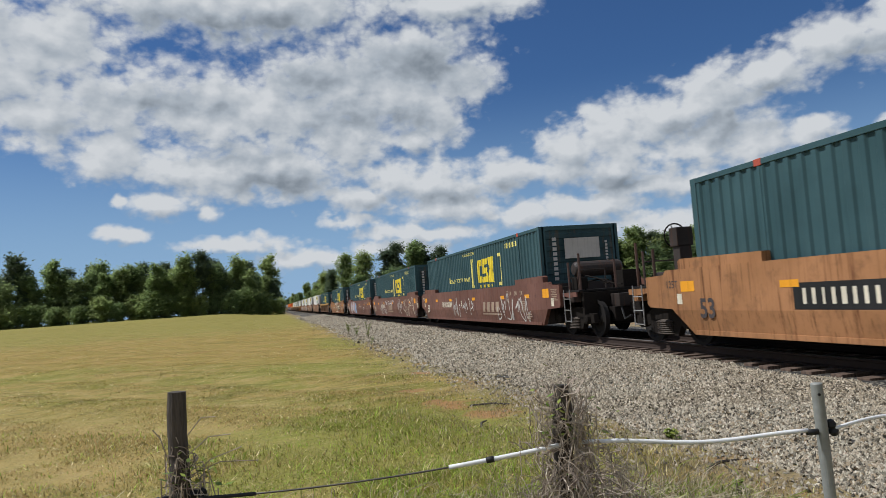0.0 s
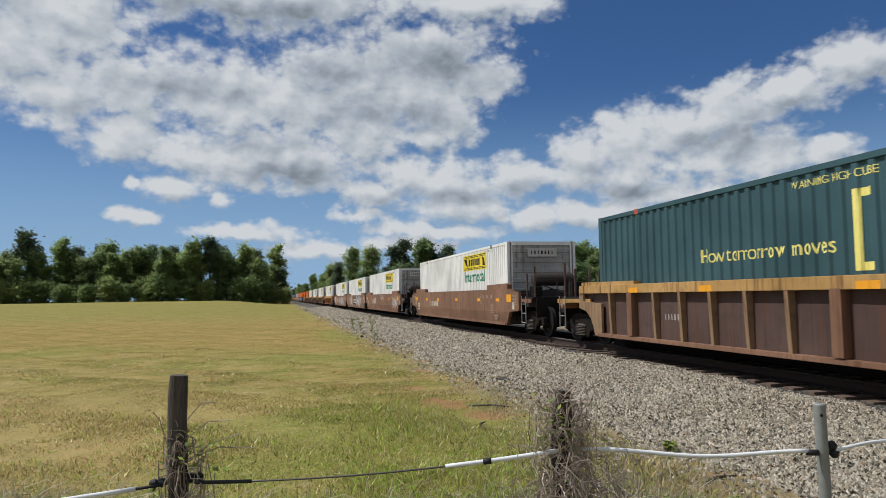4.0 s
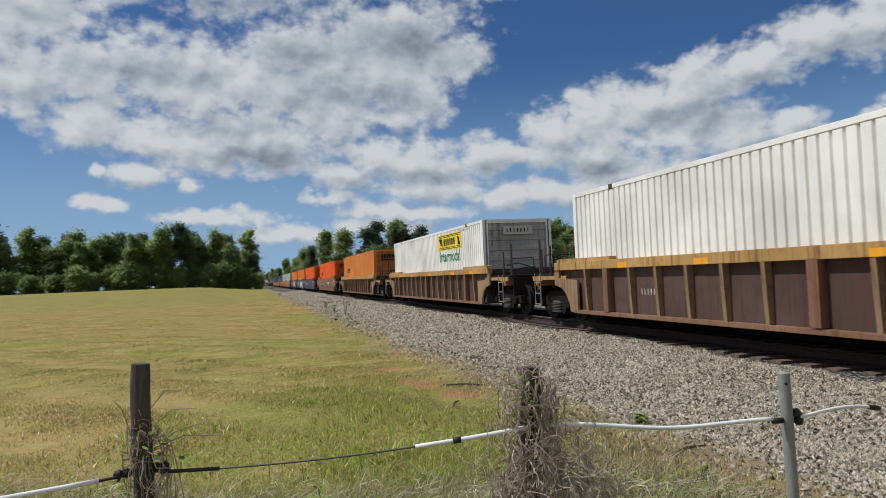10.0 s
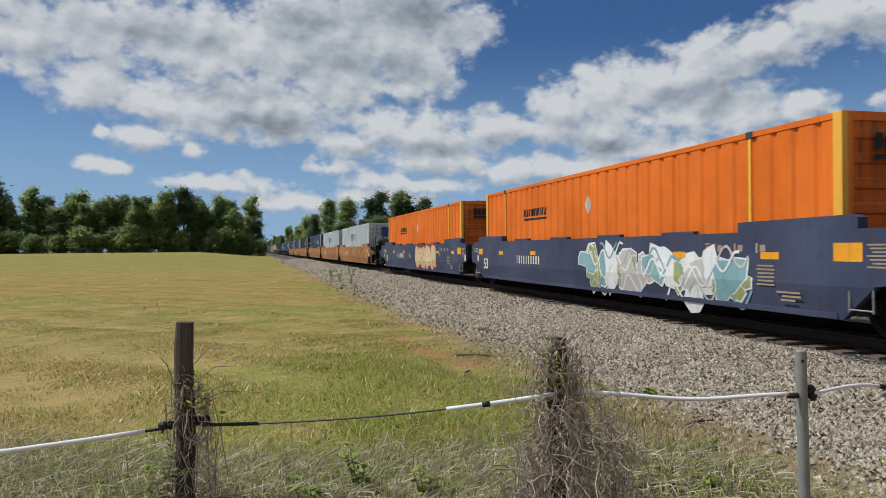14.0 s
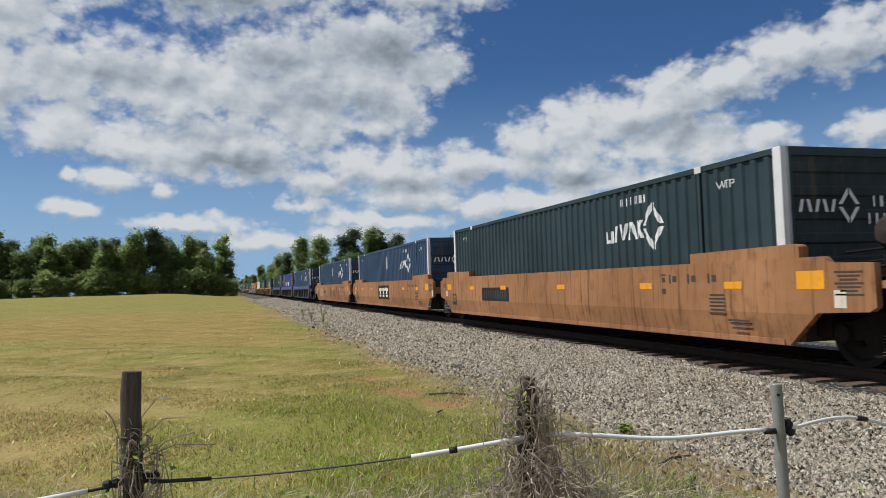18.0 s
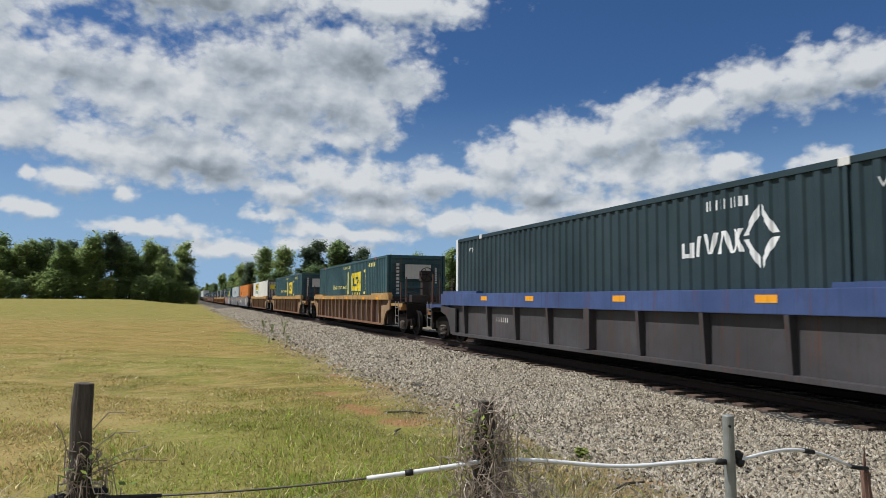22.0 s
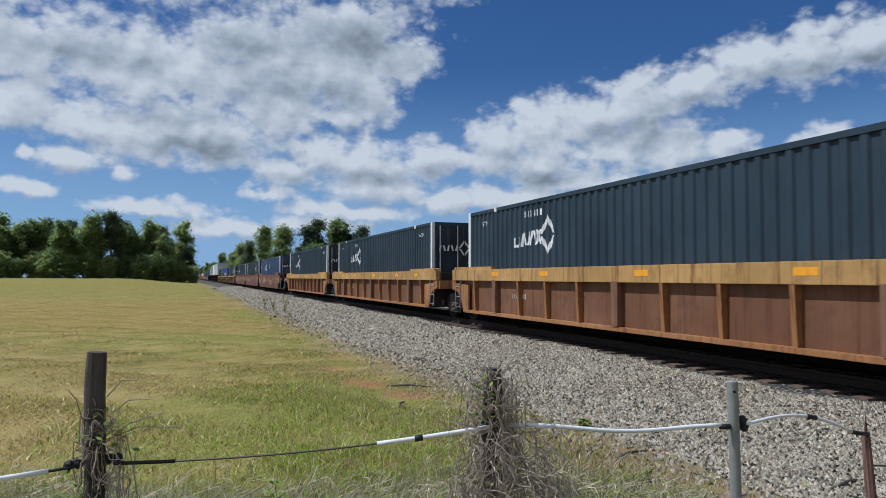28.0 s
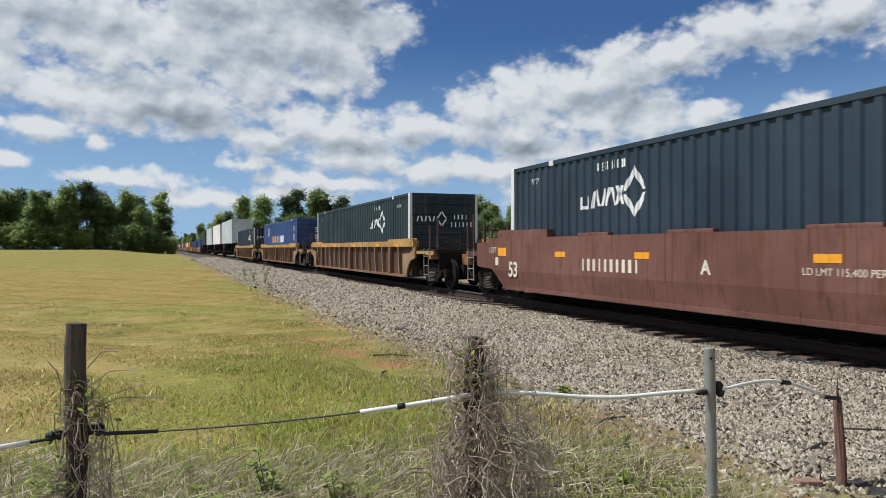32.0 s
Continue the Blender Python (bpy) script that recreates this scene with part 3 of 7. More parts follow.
STONE = by_island("crushed_stone", [(0.07, 0.063, 0.05), (0.25, 0.228, 0.175), (0.38, 0.345, 0.265), (0.60, 0.56, 0.46), (0.31, 0.235, 0.145), (0.47, 0.435, 0.35)],
                  0.85, 0.5, [(0.09, 0.078, 0.058), (0.27, 0.23, 0.17), (0.40, 0.345, 0.25), (0.60, 0.555, 0.45)], grain=60.0)
octa = [(0, 1, 4), (1, 2, 4), (2, 3, 4), (3, 0, 4)]
for n_, y0, y1, lo, hi, pw in ((95000, 2.2, 17.0, 0.014, 0.033, 1.3), (42000, 16.0, 46.0, 0.02, 0.042, 1.4), (20000, 45.0, 120.0, 0.022, 0.04, 1.5)):
    gravel = new("gravel", from_arrays("gravel", stones(n_, y0, y1, lo, hi, pw), octa, STONE))
    tagged(gravel, "loose angular grey and tan crushed stones", "gravel", kind="stuff")

# ---- track: two rails on timber sleepers ----
track = new("railway_track")
tagged(track, "single railway track with rusted rails on dark timber sleepers", "railway track", kind="structure")


def rail_mesh():
    prof = [(-0.07, 0), (0.07, 0), (0.07, 0.012), (0.012, 0.03), (0.01, 0.12), (0.036, 0.135), (0.036, 0.165), (0.026, 0.172),
            (-0.026, 0.172), (-0.036, 0.165), (-0.036, 0.135), (-0.01, 0.12), (-0.012, 0.03), (-0.07, 0.012)]
    bm = bmesh.new()
    a = [bm.verts.new((x, -940, z)) for x, z in prof]
    b = [bm.verts.new((x, 1700, z)) for x, z in prof]
    bm.faces.new(a), bm.faces.new(b[::-1])
    for i in range(len(prof)):
        j = (i + 1) % len(prof)
        f = bm.faces.new((a[i], b[i], b[j], a[j]))
        f.material_index = 1 if i in (6, 7, 8) else 0
    bmesh.ops.recalc_face_normals(bm, faces=bm.faces)
    return mesh_of("rail", bm, [RAIL_SIDE, TREAD])


rail_me = rail_mesh()
for sx in (-0.7535, 0.7535):
    part("rail", rail_me, track, "rusted steel rail with a polished running edge", pose(TRACK_X + sx, 0, RAIL_TOP - 0.172))

sleeper_mat = timber("creosoted_sleeper", (0.065, 0.042, 0.03), (0.19, 0.125, 0.088))
sleeper_me = mesh_of("sleeper", boxes((-1.3, 1.3, -0.115, 0.115, -0.17, 0.0), bevel=0.012), sleeper_mat)
rs = random.Random(5)
for i in range(190):
    part("sleeper", sleeper_me, track, m=pose(TRACK_X + rs.uniform(-0.06, 0.06), -8 + i * 0.53, RAIL_TOP - 0.174, 0, 0, rs.uniform(-1.2, 1.2)))
far = rng.random((1400, 1, 3)) * 0
far[:, 0, 1] = 93 + np.arange(1400) * 0.53
cube = np.array([(sx * 1.3, sy * 0.115, z) for z in (-0.17, 0) for sx, sy in ((-1, -1), (1, -1), (1, 1), (-1, 1))])
cf = [(3, 2, 1, 0), (4, 5, 6, 7), (0, 1, 5, 4), (1, 2, 6, 5), (2, 3, 7, 6), (3, 0, 4, 7)]
rest = part("sleepers", from_arrays("sleepers", cube[None] + far + np.array([TRACK_X, 0, RAIL_TOP - 0.174]), cf, sleeper_mat), track)
rest["kind"] = "stuff"

# ---- fence of the meadow's end: timber posts, a steel post, a wire in white tubing ----


def stake(pts, radii, sides=14, wob=0.0, seed=1):
    bm = bmesh.new()
    tube(bm, pts, radii, sides)
    if wob:
        for v in bm.verts:
            k = noise.noise(Vector((v.co.x * 25, v.co.y * 25, v.co.z * 5 + seed)))
            v.co += Vector((v.co.x - pts[0][0], v.co.y - pts[0][1], 0)) * k * wob
    return bm


P_LEFT, P_MID, P_STEEL, P_STUB = (-0.44, 4.53), (1.70, 3.86), (3.10, 3.50), (4.50, 3.79)
WIRE_Z = {"left": 0.69, "mid": 0.88, "steel": 0.845, "stub": 0.60}

post_left = new("fence_post")
tagged(post_left, "weathered dark timber fence post with a vine at its foot", "fence post", "fence posts")
n_ring = 14
pts = [(P_LEFT[0] + 0.006 * math.sin(i), P_LEFT[1], -0.3 + i * (1.30 + 0.3) / (n_ring - 1)) for i in range(n_ring)]
part("post", mesh_of("post", stake(pts, [0.060 - 0.0004 * i for i in range(n_ring - 1)] + [0.050], 16, 0.10), WOOD()), post_left)
insulator_me = mesh_of("insulator", lathe([(-0.05, 0.006), (-0.045, 0.02), (-0.02, 0.03), (0.0, 0.018), (0.02, 0.03), (0.045, 0.018), (0.05, 0.006)], "x", 12), plain("black_plastic", (0.014, 0.014, 0.015), 0.5))
part("insulator", insulator_me, post_left, "black plastic insulator", pose(P_LEFT[0] - 0.10, P_LEFT[1] - 0.045, WIRE_Z["left"], 0, 0, 18))
part("insulator", insulator_me, post_left, "black plastic insulator", pose(P_LEFT[0] + 0.10, P_LEFT[1] - 0.05, WIRE_Z["left"] + 0.02, 0, 0, 18))

post_mid = new("fence_post")
tagged(post_mid, "old timber fence post smothered in a tangle of dry vines", "fence post", "fence posts")
pts = [(P_MID[0] + 0.01 * math.sin(i * 1.3), P_MID[1], -0.3 + i * (1.20 + 0.3) / 11) for i in range(12)]
part("post", mesh_of("post", stake(pts, [0.055] * 11 + [0.04], 14, 0.15, 4), WOOD()), post_mid)

post_steel = new("fence_post")
tagged(post_steel, "galvanised round steel fence post", "fence post", "fence posts")
galv = plain("galvanised_steel", (0.26, 0.265, 0.245), 0.55, 0.2, 0.35)
part("post", mesh_of("post", stake([(P_STEEL[0] + 0.02 - 0.0, P_STEEL[1], -0.3), (P_STEEL[0] + 0.02, P_STEEL[1], 0.2), (P_STEEL[0], P_STEEL[1], 1.105), (P_STEEL[0], P_STEEL[1], 1.11)], [0.032, 0.032, 0.032, 0.027], 20), galv), post_steel)
part("bolt", mesh_of("bolt", lathe([(-0.04, 0.008), (0.04, 0.008)], "x", 8), STEEL), post_steel, "dark bolt hole near the top", pose(P_STEEL[0] - 0.0, P_STEEL[1] - 0.004, 1.05, 0, 0, 60))
part("insulator", insulator_me, post_steel, "black plastic insulator", pose(P_STEEL[0] + 0.065, P_STEEL[1] - 0.01, WIRE_Z["steel"] + 0.01, 0, 70, 10))

stub = new("fence_post")
tagged(stub, "short broken reddish wooden fence stake splintered at the top", "fence post", "fence posts")
bm = stake([(P_STUB[0] + 0.05, P_STUB[1], -0.1), (P_STUB[0] + 0.04, P_STUB[1], 0.2), (P_STUB[0], P_STUB[1], 0.62)], [0.035, 0.036, 0.030], 9, 0.2, 9)
for k, (dx, h) in enumerate(((-0.02, 0.73), (0.004, 0.78), (0.022, 0.68))):
    tube(bm, [(P_STUB[0] + dx, P_STUB[1] + 0.01 * (k - 1), 0.58), (P_STUB[0] + dx * 0.8, P_STUB[1] + 0.01 * (k - 1), h)], [0.013, 0.003], 5)
part("stake", mesh_of("stake", bm, timber("red_stained_timber", (0.10, 0.045, 0.032), (0.24, 0.14, 0.10))), stub)

fence_wire = new("fence_wire")
tagged(fence_wire, "sagging twisted fence wire sleeved in white plastic tubing", "fence wire")
white_tube = plain("white_tubing", (0.74, 0.74, 0.73), 0.42, 0, 0.06)
black_tape = plain("black_tape", (0.018, 0.018, 0.019), 0.55)
wire_mat = plain("wire", (0.11, 0.10, 0.09), 0.5, 0.7)


def sag(a, b, drop, n=14, k0=0.0, k1=1.0):
    out = []
    for i in range(n):
        k = k0 + (k1 - k0) * i / (n - 1)
        p = Vector(a).lerp(Vector(b), k)
        p.z -= drop * 4 * k * (1 - k)
        out.append(p)
    return out


def run(name, pts, r, mat, label="", sides=8):
    bm = bmesh.new()
    tube(bm, pts, r, sides)
    ob = part(name, mesh_of(name, bm, mat), fence_wire, label)
    for p in ob.data.polygons:
        p.use_smooth = True


A = (P_LEFT[0], P_LEFT[1] - 0.06, WIRE_Z["left"])
B = (P_MID[0], P_MID[1] - 0.05, WIRE_Z["mid"])
C = (P_STEEL[0] - 0.03, P_STEEL[1] - 0.02, WIRE_Z["steel"])
D = (P_STUB[0], P_STUB[1] - 0.02, WIRE_Z["stub"] + 0.04)
LEFT_END = (-2.6, 4.25, 0.60)
run("tubing", sag(LEFT_END, A, 0.02, 12, 0, 0.90), 0.0145, white_tube, "white plastic tubing")
run("sleeve", sag(LEFT_END, A, 0.02, 4, 0.90, 0.96), 0.009, black_tape, "black tape")
run("sleeve", sag(A, B, 0.045, 6, 0.05, 0.20), 0.011, black_tape, "black sleeve")
run("wire", sag(A, B, 0.045, 16, 0.18, 0.72), 0.0055, wire_mat, "twisted steel wire")
run("tubing", sag(A, B, 0.045, 8, 0.70, 0.985), 0.013, white_tube, "white plastic tubing")
run("sleeve", sag(A, B, 0.045, 3, 0.795, 0.815), 0.018, black_tape, "black tape")
wave = [p + Vector((0, 0, 0.012 * math.sin(k / 19 * 2.4 * math.pi + 0.6))) for k, p in enumerate(sag(B, C, 0.016, 20, 0.06, 0.955))]
run("tubing", wave, 0.0122, white_tube, "white plastic tubing")
run("sleeve", sag(B, C, 0.0, 3, 0.95, 0.995), 0.017, black_tape, "black tape")
arch = [p + Vector((0, 0, 0.085 * math.sin(math.pi * min(1, k / 13 * 1.15)) ** 1.0)) for k, p in enumerate(sag((C[0] + 0.10, C[1], C[2] + 0.005), D, 0.0, 14))]
run("tubing", arch[:12], 0.0108, white_tube, "white plastic tubing")
run("sleeve", arch[6:8], 0.0155, black_tape, "black tape")
run("sleeve", arch[11:], 0.014, black_tape, "black tape")
low = new("fence_wire")
tagged(low, "thin slack rusted wire beside the stake", "fence wire")
bm = bmesh.new()
tube(bm, sag((P_STUB[0] + 0.02, P_STUB[1], 0.42), (8.0 - 1.2, 3.4, 0.40), 0.05, 8), 0.006, 5)
part("strand", mesh_of("strand", bm, wire_mat), low)

# ---- vines and weeds ----
DRY = by_island("dry_stems", [(0.32, 0.255, 0.205), (0.44, 0.365, 0.29), (0.19, 0.145, 0.115), (0.54, 0.46, 0.37)], 0.9)
LEAF = by_island("young_leaves", [(0.10, 0.16, 0.02), (0.16, 0.22, 0.03), (0.22, 0.24, 0.04), (0.07, 0.12, 0.02)], 0.6)


def tangle(cx, cy, count, r0, z0, z1, spread_, seed, thin=0.0028, hang=0.5):
    r_ = random.Random(seed)
    bm = bmesh.new()
    for _ in range(count):
        a = r_.uniform(0, 6.283)
        z = z0 + (z1 - z0) * r_.random() ** 0.8
        wide = spread_ * (1.25 - 0.85 * z / z1) * r_.choice((0.7, 0.9, 1.0, 1.1, 1.5))
        p = Vector((cx + math.cos(a) * r0, cy + math.sin(a) * r0, z))
        d = Vector((math.cos(a + r_.uniform(-1, 1)), math.sin(a + r_.uniform(-1, 1)), r_.uniform(-0.6, 0.9))).normalized()
        pts = [p.copy()]
        for s in range(r_.randint(5, 9)):
            d = (d + Vector((r_.gauss(0, 0.45), r_.gauss(0, 0.45), r_.gauss(-hang * 0.35, 0.4)))).normalized()
            q = pts[-1] + d * r_.uniform(0.04, 0.11)
            off = Vector((q.x - cx, q.y - cy, 0))
            if off.length > wide:
                q -= off * (1 - wide / off.length)
            q.z = min(max(q.z, 0.01), z1 + 0.06 + 0.05 * math.sin(q.x * 40))
            pts.append(q)
        tube(bm, pts, r_.uniform(0.6, 1.5) * thin, 3)
    return bm


def leaf_bits(centres, size, seed, flat=0.5):
    r_ = np.random.default_rng(seed)
    c = np.array(centres)
    n = len(c)
    a, b_ = r_.uniform(0, 6.283, n), r_.uniform(-1, 1, n)
    u = np.stack([np.cos(a), np.sin(a), b_ * 0.6], 1)
    w = np.stack([-np.sin(a), np.cos(a), r_.uniform(-1, 1, n) * flat], 1)
    s = (size * r_.uniform(0.6, 1.4, n))[:, None]
    return np.stack([c - u * s, c - w * s * (0.45 if flat < 0.9 else 1.0), c + u * s, c + w * s * 0.45], 1)


vine = new("vine_tangle", mesh_of("vine_tangle", tangle(P_MID[0], P_MID[1], 430, 0.05, 0.02, 1.16, 0.27, 3), DRY))
tagged(vine, "dense tangle of dry brown vine stems round the post", "dry vine", kind="stuff")
skirt = new("vine_tangle", mesh_of("vine_tangle", tangle(P_MID[0] + 0.12, P_MID[1] - 0.05, 420, 0.14, 0.02, 0.85, 0.46, 8, 0.0022), DRY))
tagged(skirt, "dry brown vine stems spilling round the foot of the post", "dry vine", kind="stuff")
r_ = random.Random(12)
spots = [(P_MID[0] + r_.gauss(0, 0.10), P_MID[1] + r_.gauss(0, 0.08), r_.choice((1.14, 1.02, 0.95, 0.6)) + r_.gauss(0, 0.05)) for _ in range(130)]
tagged(new("vine_leaves", from_arrays("vine_leaves", leaf_bits(spots, 0.026, 1), [(0, 1, 2, 3)], LEAF)), "sprigs of young yellow-green vine leaves", "vine leaves", kind="stuff")
vine_l = new("vine_tangle", mesh_of("vine_tangle", tangle(P_LEFT[0] + 0.03, P_LEFT[1] - 0.03, 150, 0.065, 0.0, 0.95, 0.17, 21, 0.003), DRY))
tagged(vine_l, "thin dry vine climbing the timber post", "dry vine", kind="stuff")
bm = bmesh.new()
for k, (s, e) in enumerate((((0.06, 1.05), (0.22, 1.14)), ((0.05, 0.93), (0.30, 1.03)), ((0.02, 0.80), (0.45, 0.86)), ((-0.05, 0.9), (-0.13, 1.1)), ((0.25, 0.35), (0.16, 0.86)), ((0.0, 0.75), (0.36, 0.95)))):
    mid = ((s[0] + e[0]) / 2, (s[1] + e[1]) / 2 + 0.05)
    tube(bm, [(P_LEFT[0] + s[0], P_LEFT[1] - 0.05, s[1]), (P_LEFT[0] + mid[0], P_LEFT[1] - 0.07, mid[1]), (P_LEFT[0] + e[0], P_LEFT[1] - 0.06, e[1])], 0.0032, 4)
tagged(new("vine_twigs", mesh_of("vine_twigs", bm, DRY)), "bare curling vine twigs beside the post", "dry vine", kind="stuff")
spots = [(P_LEFT[0] + r_.gauss(0.06, 0.10), P_LEFT[1] - 0.05 + r_.gauss(0, 0.05), 0.82 + r_.gauss(0, 0.07)) for _ in range(70)] + \
        [(P_LEFT[0] + r_.gauss(-0.12, 0.06), P_LEFT[1] - 0.05 + r_.gauss(0, 0.05), 0.40 + r_.gauss(0, 0.10)) for _ in range(90)]
tagged(new("vine_leaves", from_arrays("vine_leaves", leaf_bits(spots, 0.028, 5), [(0, 1, 2, 3)], LEAF)), "fresh green vine leaves on the timber post", "vine leaves", kind="stuff")


def blades(count, r0, r1, a0, a1, h0, h1, w0, seed, keep, bend=0.5, straight=False):
    """Grass blades thinned out with distance: (n, 5, 3) corners."""
    g = np.random.default_rng(seed)
    r = np.exp(g.uniform(math.log(r0), math.log(r1), count))
    a = np.radians(g.uniform(a0, a1, count))
    x, y = r * np.sin(a), r * np.cos(a)
    ok = keep(x, y, g)
    x, y, r = x[ok], y[ok], r[ok]
    n = len(x)
    z = height(x, y)
    tuft = 0.75 + 0.45 * np.sin(x * 1.9 + 1.6 * np.sin(y * 1.13 + 0.4 * x)) * np.sin(y * 1.37 + 1.8 * np.sin(x * 0.83))
    h = g.uniform(h0, h1, n) * tuft * np.clip(9.0 / r, 0.55, 1.0)
    w = w0 * (1 + r / 7.0) * g.uniform(0.6, 1.4, n)
    d = g.uniform(0, 6.283, n)
    lean = h * g.uniform(0.1, bend * 1.6, n)
    ux, uy = np.cos(d), np.sin(d)
    sx_, sy_ = -uy, ux
    P = lambda k, hh, ww: np.stack([x + ux * lean * k + sx_ * w * ww, y + uy * lean * k + sy_ * w * ww, z + h * hh], -1)
    if straight:
        return np.stack([P(0, -0.05, -1), P(0, -0.05, 1), P(0.8, 1.0, 0)], 1)
    return np.stack([P(0, -0.05, -1), P(0, -0.05, 1), P(0.35, 0.62, 0.75), P(0.35, 0.62, -0.75), P(1.0, 1.0, 0)], 1)


def meadow_keep(x, y, g):
    edge = 3.0 + 0.8 * np.sin(y * 0.35) * np.sin(y * 0.11 + 2) + 0.35 * np.sin(y * 1.3 + x)
    p = np.clip((edge + 1.6 - x) / 1.8, 0.0, 1.0)
    for cx, cy, r in ((2.85, 11.7, 0.4), (3.15, 10.4, 0.45), (3.35, 16.5, 0.4), (2.6, 13.6, 0.25)):
        p = np.where(np.hypot(x - cx, (y - cy) * 0.75) < r, 0.1, p)
    return g.random(len(x)) < np.where(x > 5.0, 0.0, np.where(x > 4.3, 0.06, np.maximum(p, 0.18)))


STRAW = blade_material("meadow_grass", [(0.60, 0.51, 0.28), (0.22, 0.27, 0.05), (0.30, 0.16, 0.08), (0.50, 0.40, 0.18)], 0.32)
GREEN = blade_material("green_grass", [(0.58, 0.50, 0.26), (0.42, 0.36, 0.14)], 0.18, [(0.17, 0.28, 0.03), (0.27, 0.40, 0.045), (0.40, 0.50, 0.075), (0.32, 0.34, 0.06)])
WITHERED = blade_material("withered_grass", [(0.46, 0.38, 0.27), (0.20, 0.15, 0.095)], 0.4, [(0.34, 0.27, 0.18), (0.42, 0.33, 0.22), (0.28, 0.24, 0.10), (0.50, 0.42, 0.30)])
DEADSTEM = blade_material("dead_grass", [(0.22, 0.30, 0.05), (0.28, 0.33, 0.07), (0.30, 0.22, 0.14)], 0.38, [(0.48, 0.42, 0.29), (0.38, 0.32, 0.21), (0.58, 0.51, 0.37), (0.28, 0.23, 0.15)])
SORREL = blade_material("sorrel_stalks", [(0.44, 0.36, 0.16), (0.30, 0.30, 0.08)], 0.3, [(0.46, 0.27, 0.14), (0.54, 0.36, 0.18), (0.42, 0.25, 0.14), (0.58, 0.46, 0.24)])
bf = [(0, 1, 2, 3), (3, 2, 4)]
for count, r0, r1, h0, h1, w0, sd, st in ((170000, 2.8, 18.0, 0.015, 0.07, 0.0015, 1, False), (330000, 10.0, 150.0, 0.012, 0.05, 0.0024, 2, True)):
    g_ = new("grass", from_arrays("grass", blades(count, r0, r1, -32, 44, h0, h1, w0, sd, meadow_keep, 1.8, st), [(0, 1, 2)] if st else bf, STRAW))
    tagged(g_, "dry straw and olive meadow grass", "grass", kind="stuff")
TUSSOCK = blade_material("tussocks", [(0.66, 0.57, 0.33), (0.56, 0.46, 0.24), (0.42, 0.42, 0.10), (0.48, 0.32, 0.15)], 0.6)
tuft_keep = lambda x, y, g: g.random(len(x)) < np.where(x > 3.9, 0.0, 0.55 + 0.45 * np.sin(x * 0.8 + 2 * np.sin(y * 0.3)) * np.sin(y * 0.45))
g_ = new("grass", from_arrays("grass", blades(70000, 6.5, 90.0, -32, 44, 0.02, 0.08, 0.0048, 17, tuft_keep, 2.2, True), [(0, 1, 2)], TUSSOCK))
tagged(g_, "loose tussocks of pale straw and olive grass", "grass", kind="stuff")
stalk_keep = lambda x, y, g: g.random(len(x)) < (x < 2.6) * (0.35 + 0.65 * (np.sin(y * 0.33 + 1.5 + 0.5 * np.sin(x * 0.4)) > 0.2))
g_ = new("grass", from_arrays("grass", blades(9000, 4.5, 30.0, -32, 36, 0.08, 0.20, 0.0010, 9, stalk_keep, 0.7, True), [(0, 1, 2)], SORREL))
tagged(g_, "thin reddish brown sorrel stalks in the meadow", "grass", kind="stuff")


def green_keep(x, y, g):
    d = 0.8 * np.exp(-(((x - 1.1) / 1.5) ** 2 + ((y - 6.0) / 2.2) ** 2)) + 0.7 * np.exp(-(((x - 2.6) / 0.9) ** 2 + ((y - 4.2) / 0.7) ** 2)) + 0.5 * np.exp(-(((x - 4.5) / 0.7) ** 2 + ((y - 3.2) / 0.5) ** 2)) + 0.16 * (x < 2.2)
    d = d * (0.35 + 1.1 * (np.sin(x * 4.1 + 1.3 * np.sin(y * 2.2)) * np.sin(y * 3.3 + x) > -0.1))
    return g.random(len(x)) < d


g_ = new("grass", from_arrays("grass", blades(62000, 2.7, 14.0, -30, 54, 0.03, 0.14, 0.0019, 3, green_keep, 1.5), bf, GREEN))
tagged(g_, "lush green spring grass near the fence", "grass", kind="stuff")
dead_keep = lambda x, y, g: g.random(len(x)) < np.exp(-((x - 3.3) / 1.1) ** 2) * (x < 4.5 + 0.3 * np.sin(y * 1.1))
g_ = new("grass", from_arrays("grass", blades(110000, 4.0, 60.0, 0, 46, 0.03, 0.12, 0.0014, 6, dead_keep, 1.2, True), [(0, 1, 2)], WITHERED))
tagged(g_, "withered brown grass beside the stones", "grass", kind="stuff")
fence_keep = lambda x, y, g: (g.random(len(x)) < np.clip(1.2 - np.abs(y - (4.95 - 0.26 * (x + 0.44))) / 1.0, 0, 1)) & (x < 3.7)
g_ = new("grass", from_arrays("grass", blades(55000, 3.4, 7.0, -36, 48, 0.05, 0.24, 0.0010, 4, fence_keep, 1.5), bf, DEADSTEM))
tagged(g_, "matted pale dead grass along the fence line", "grass", kind="stuff")


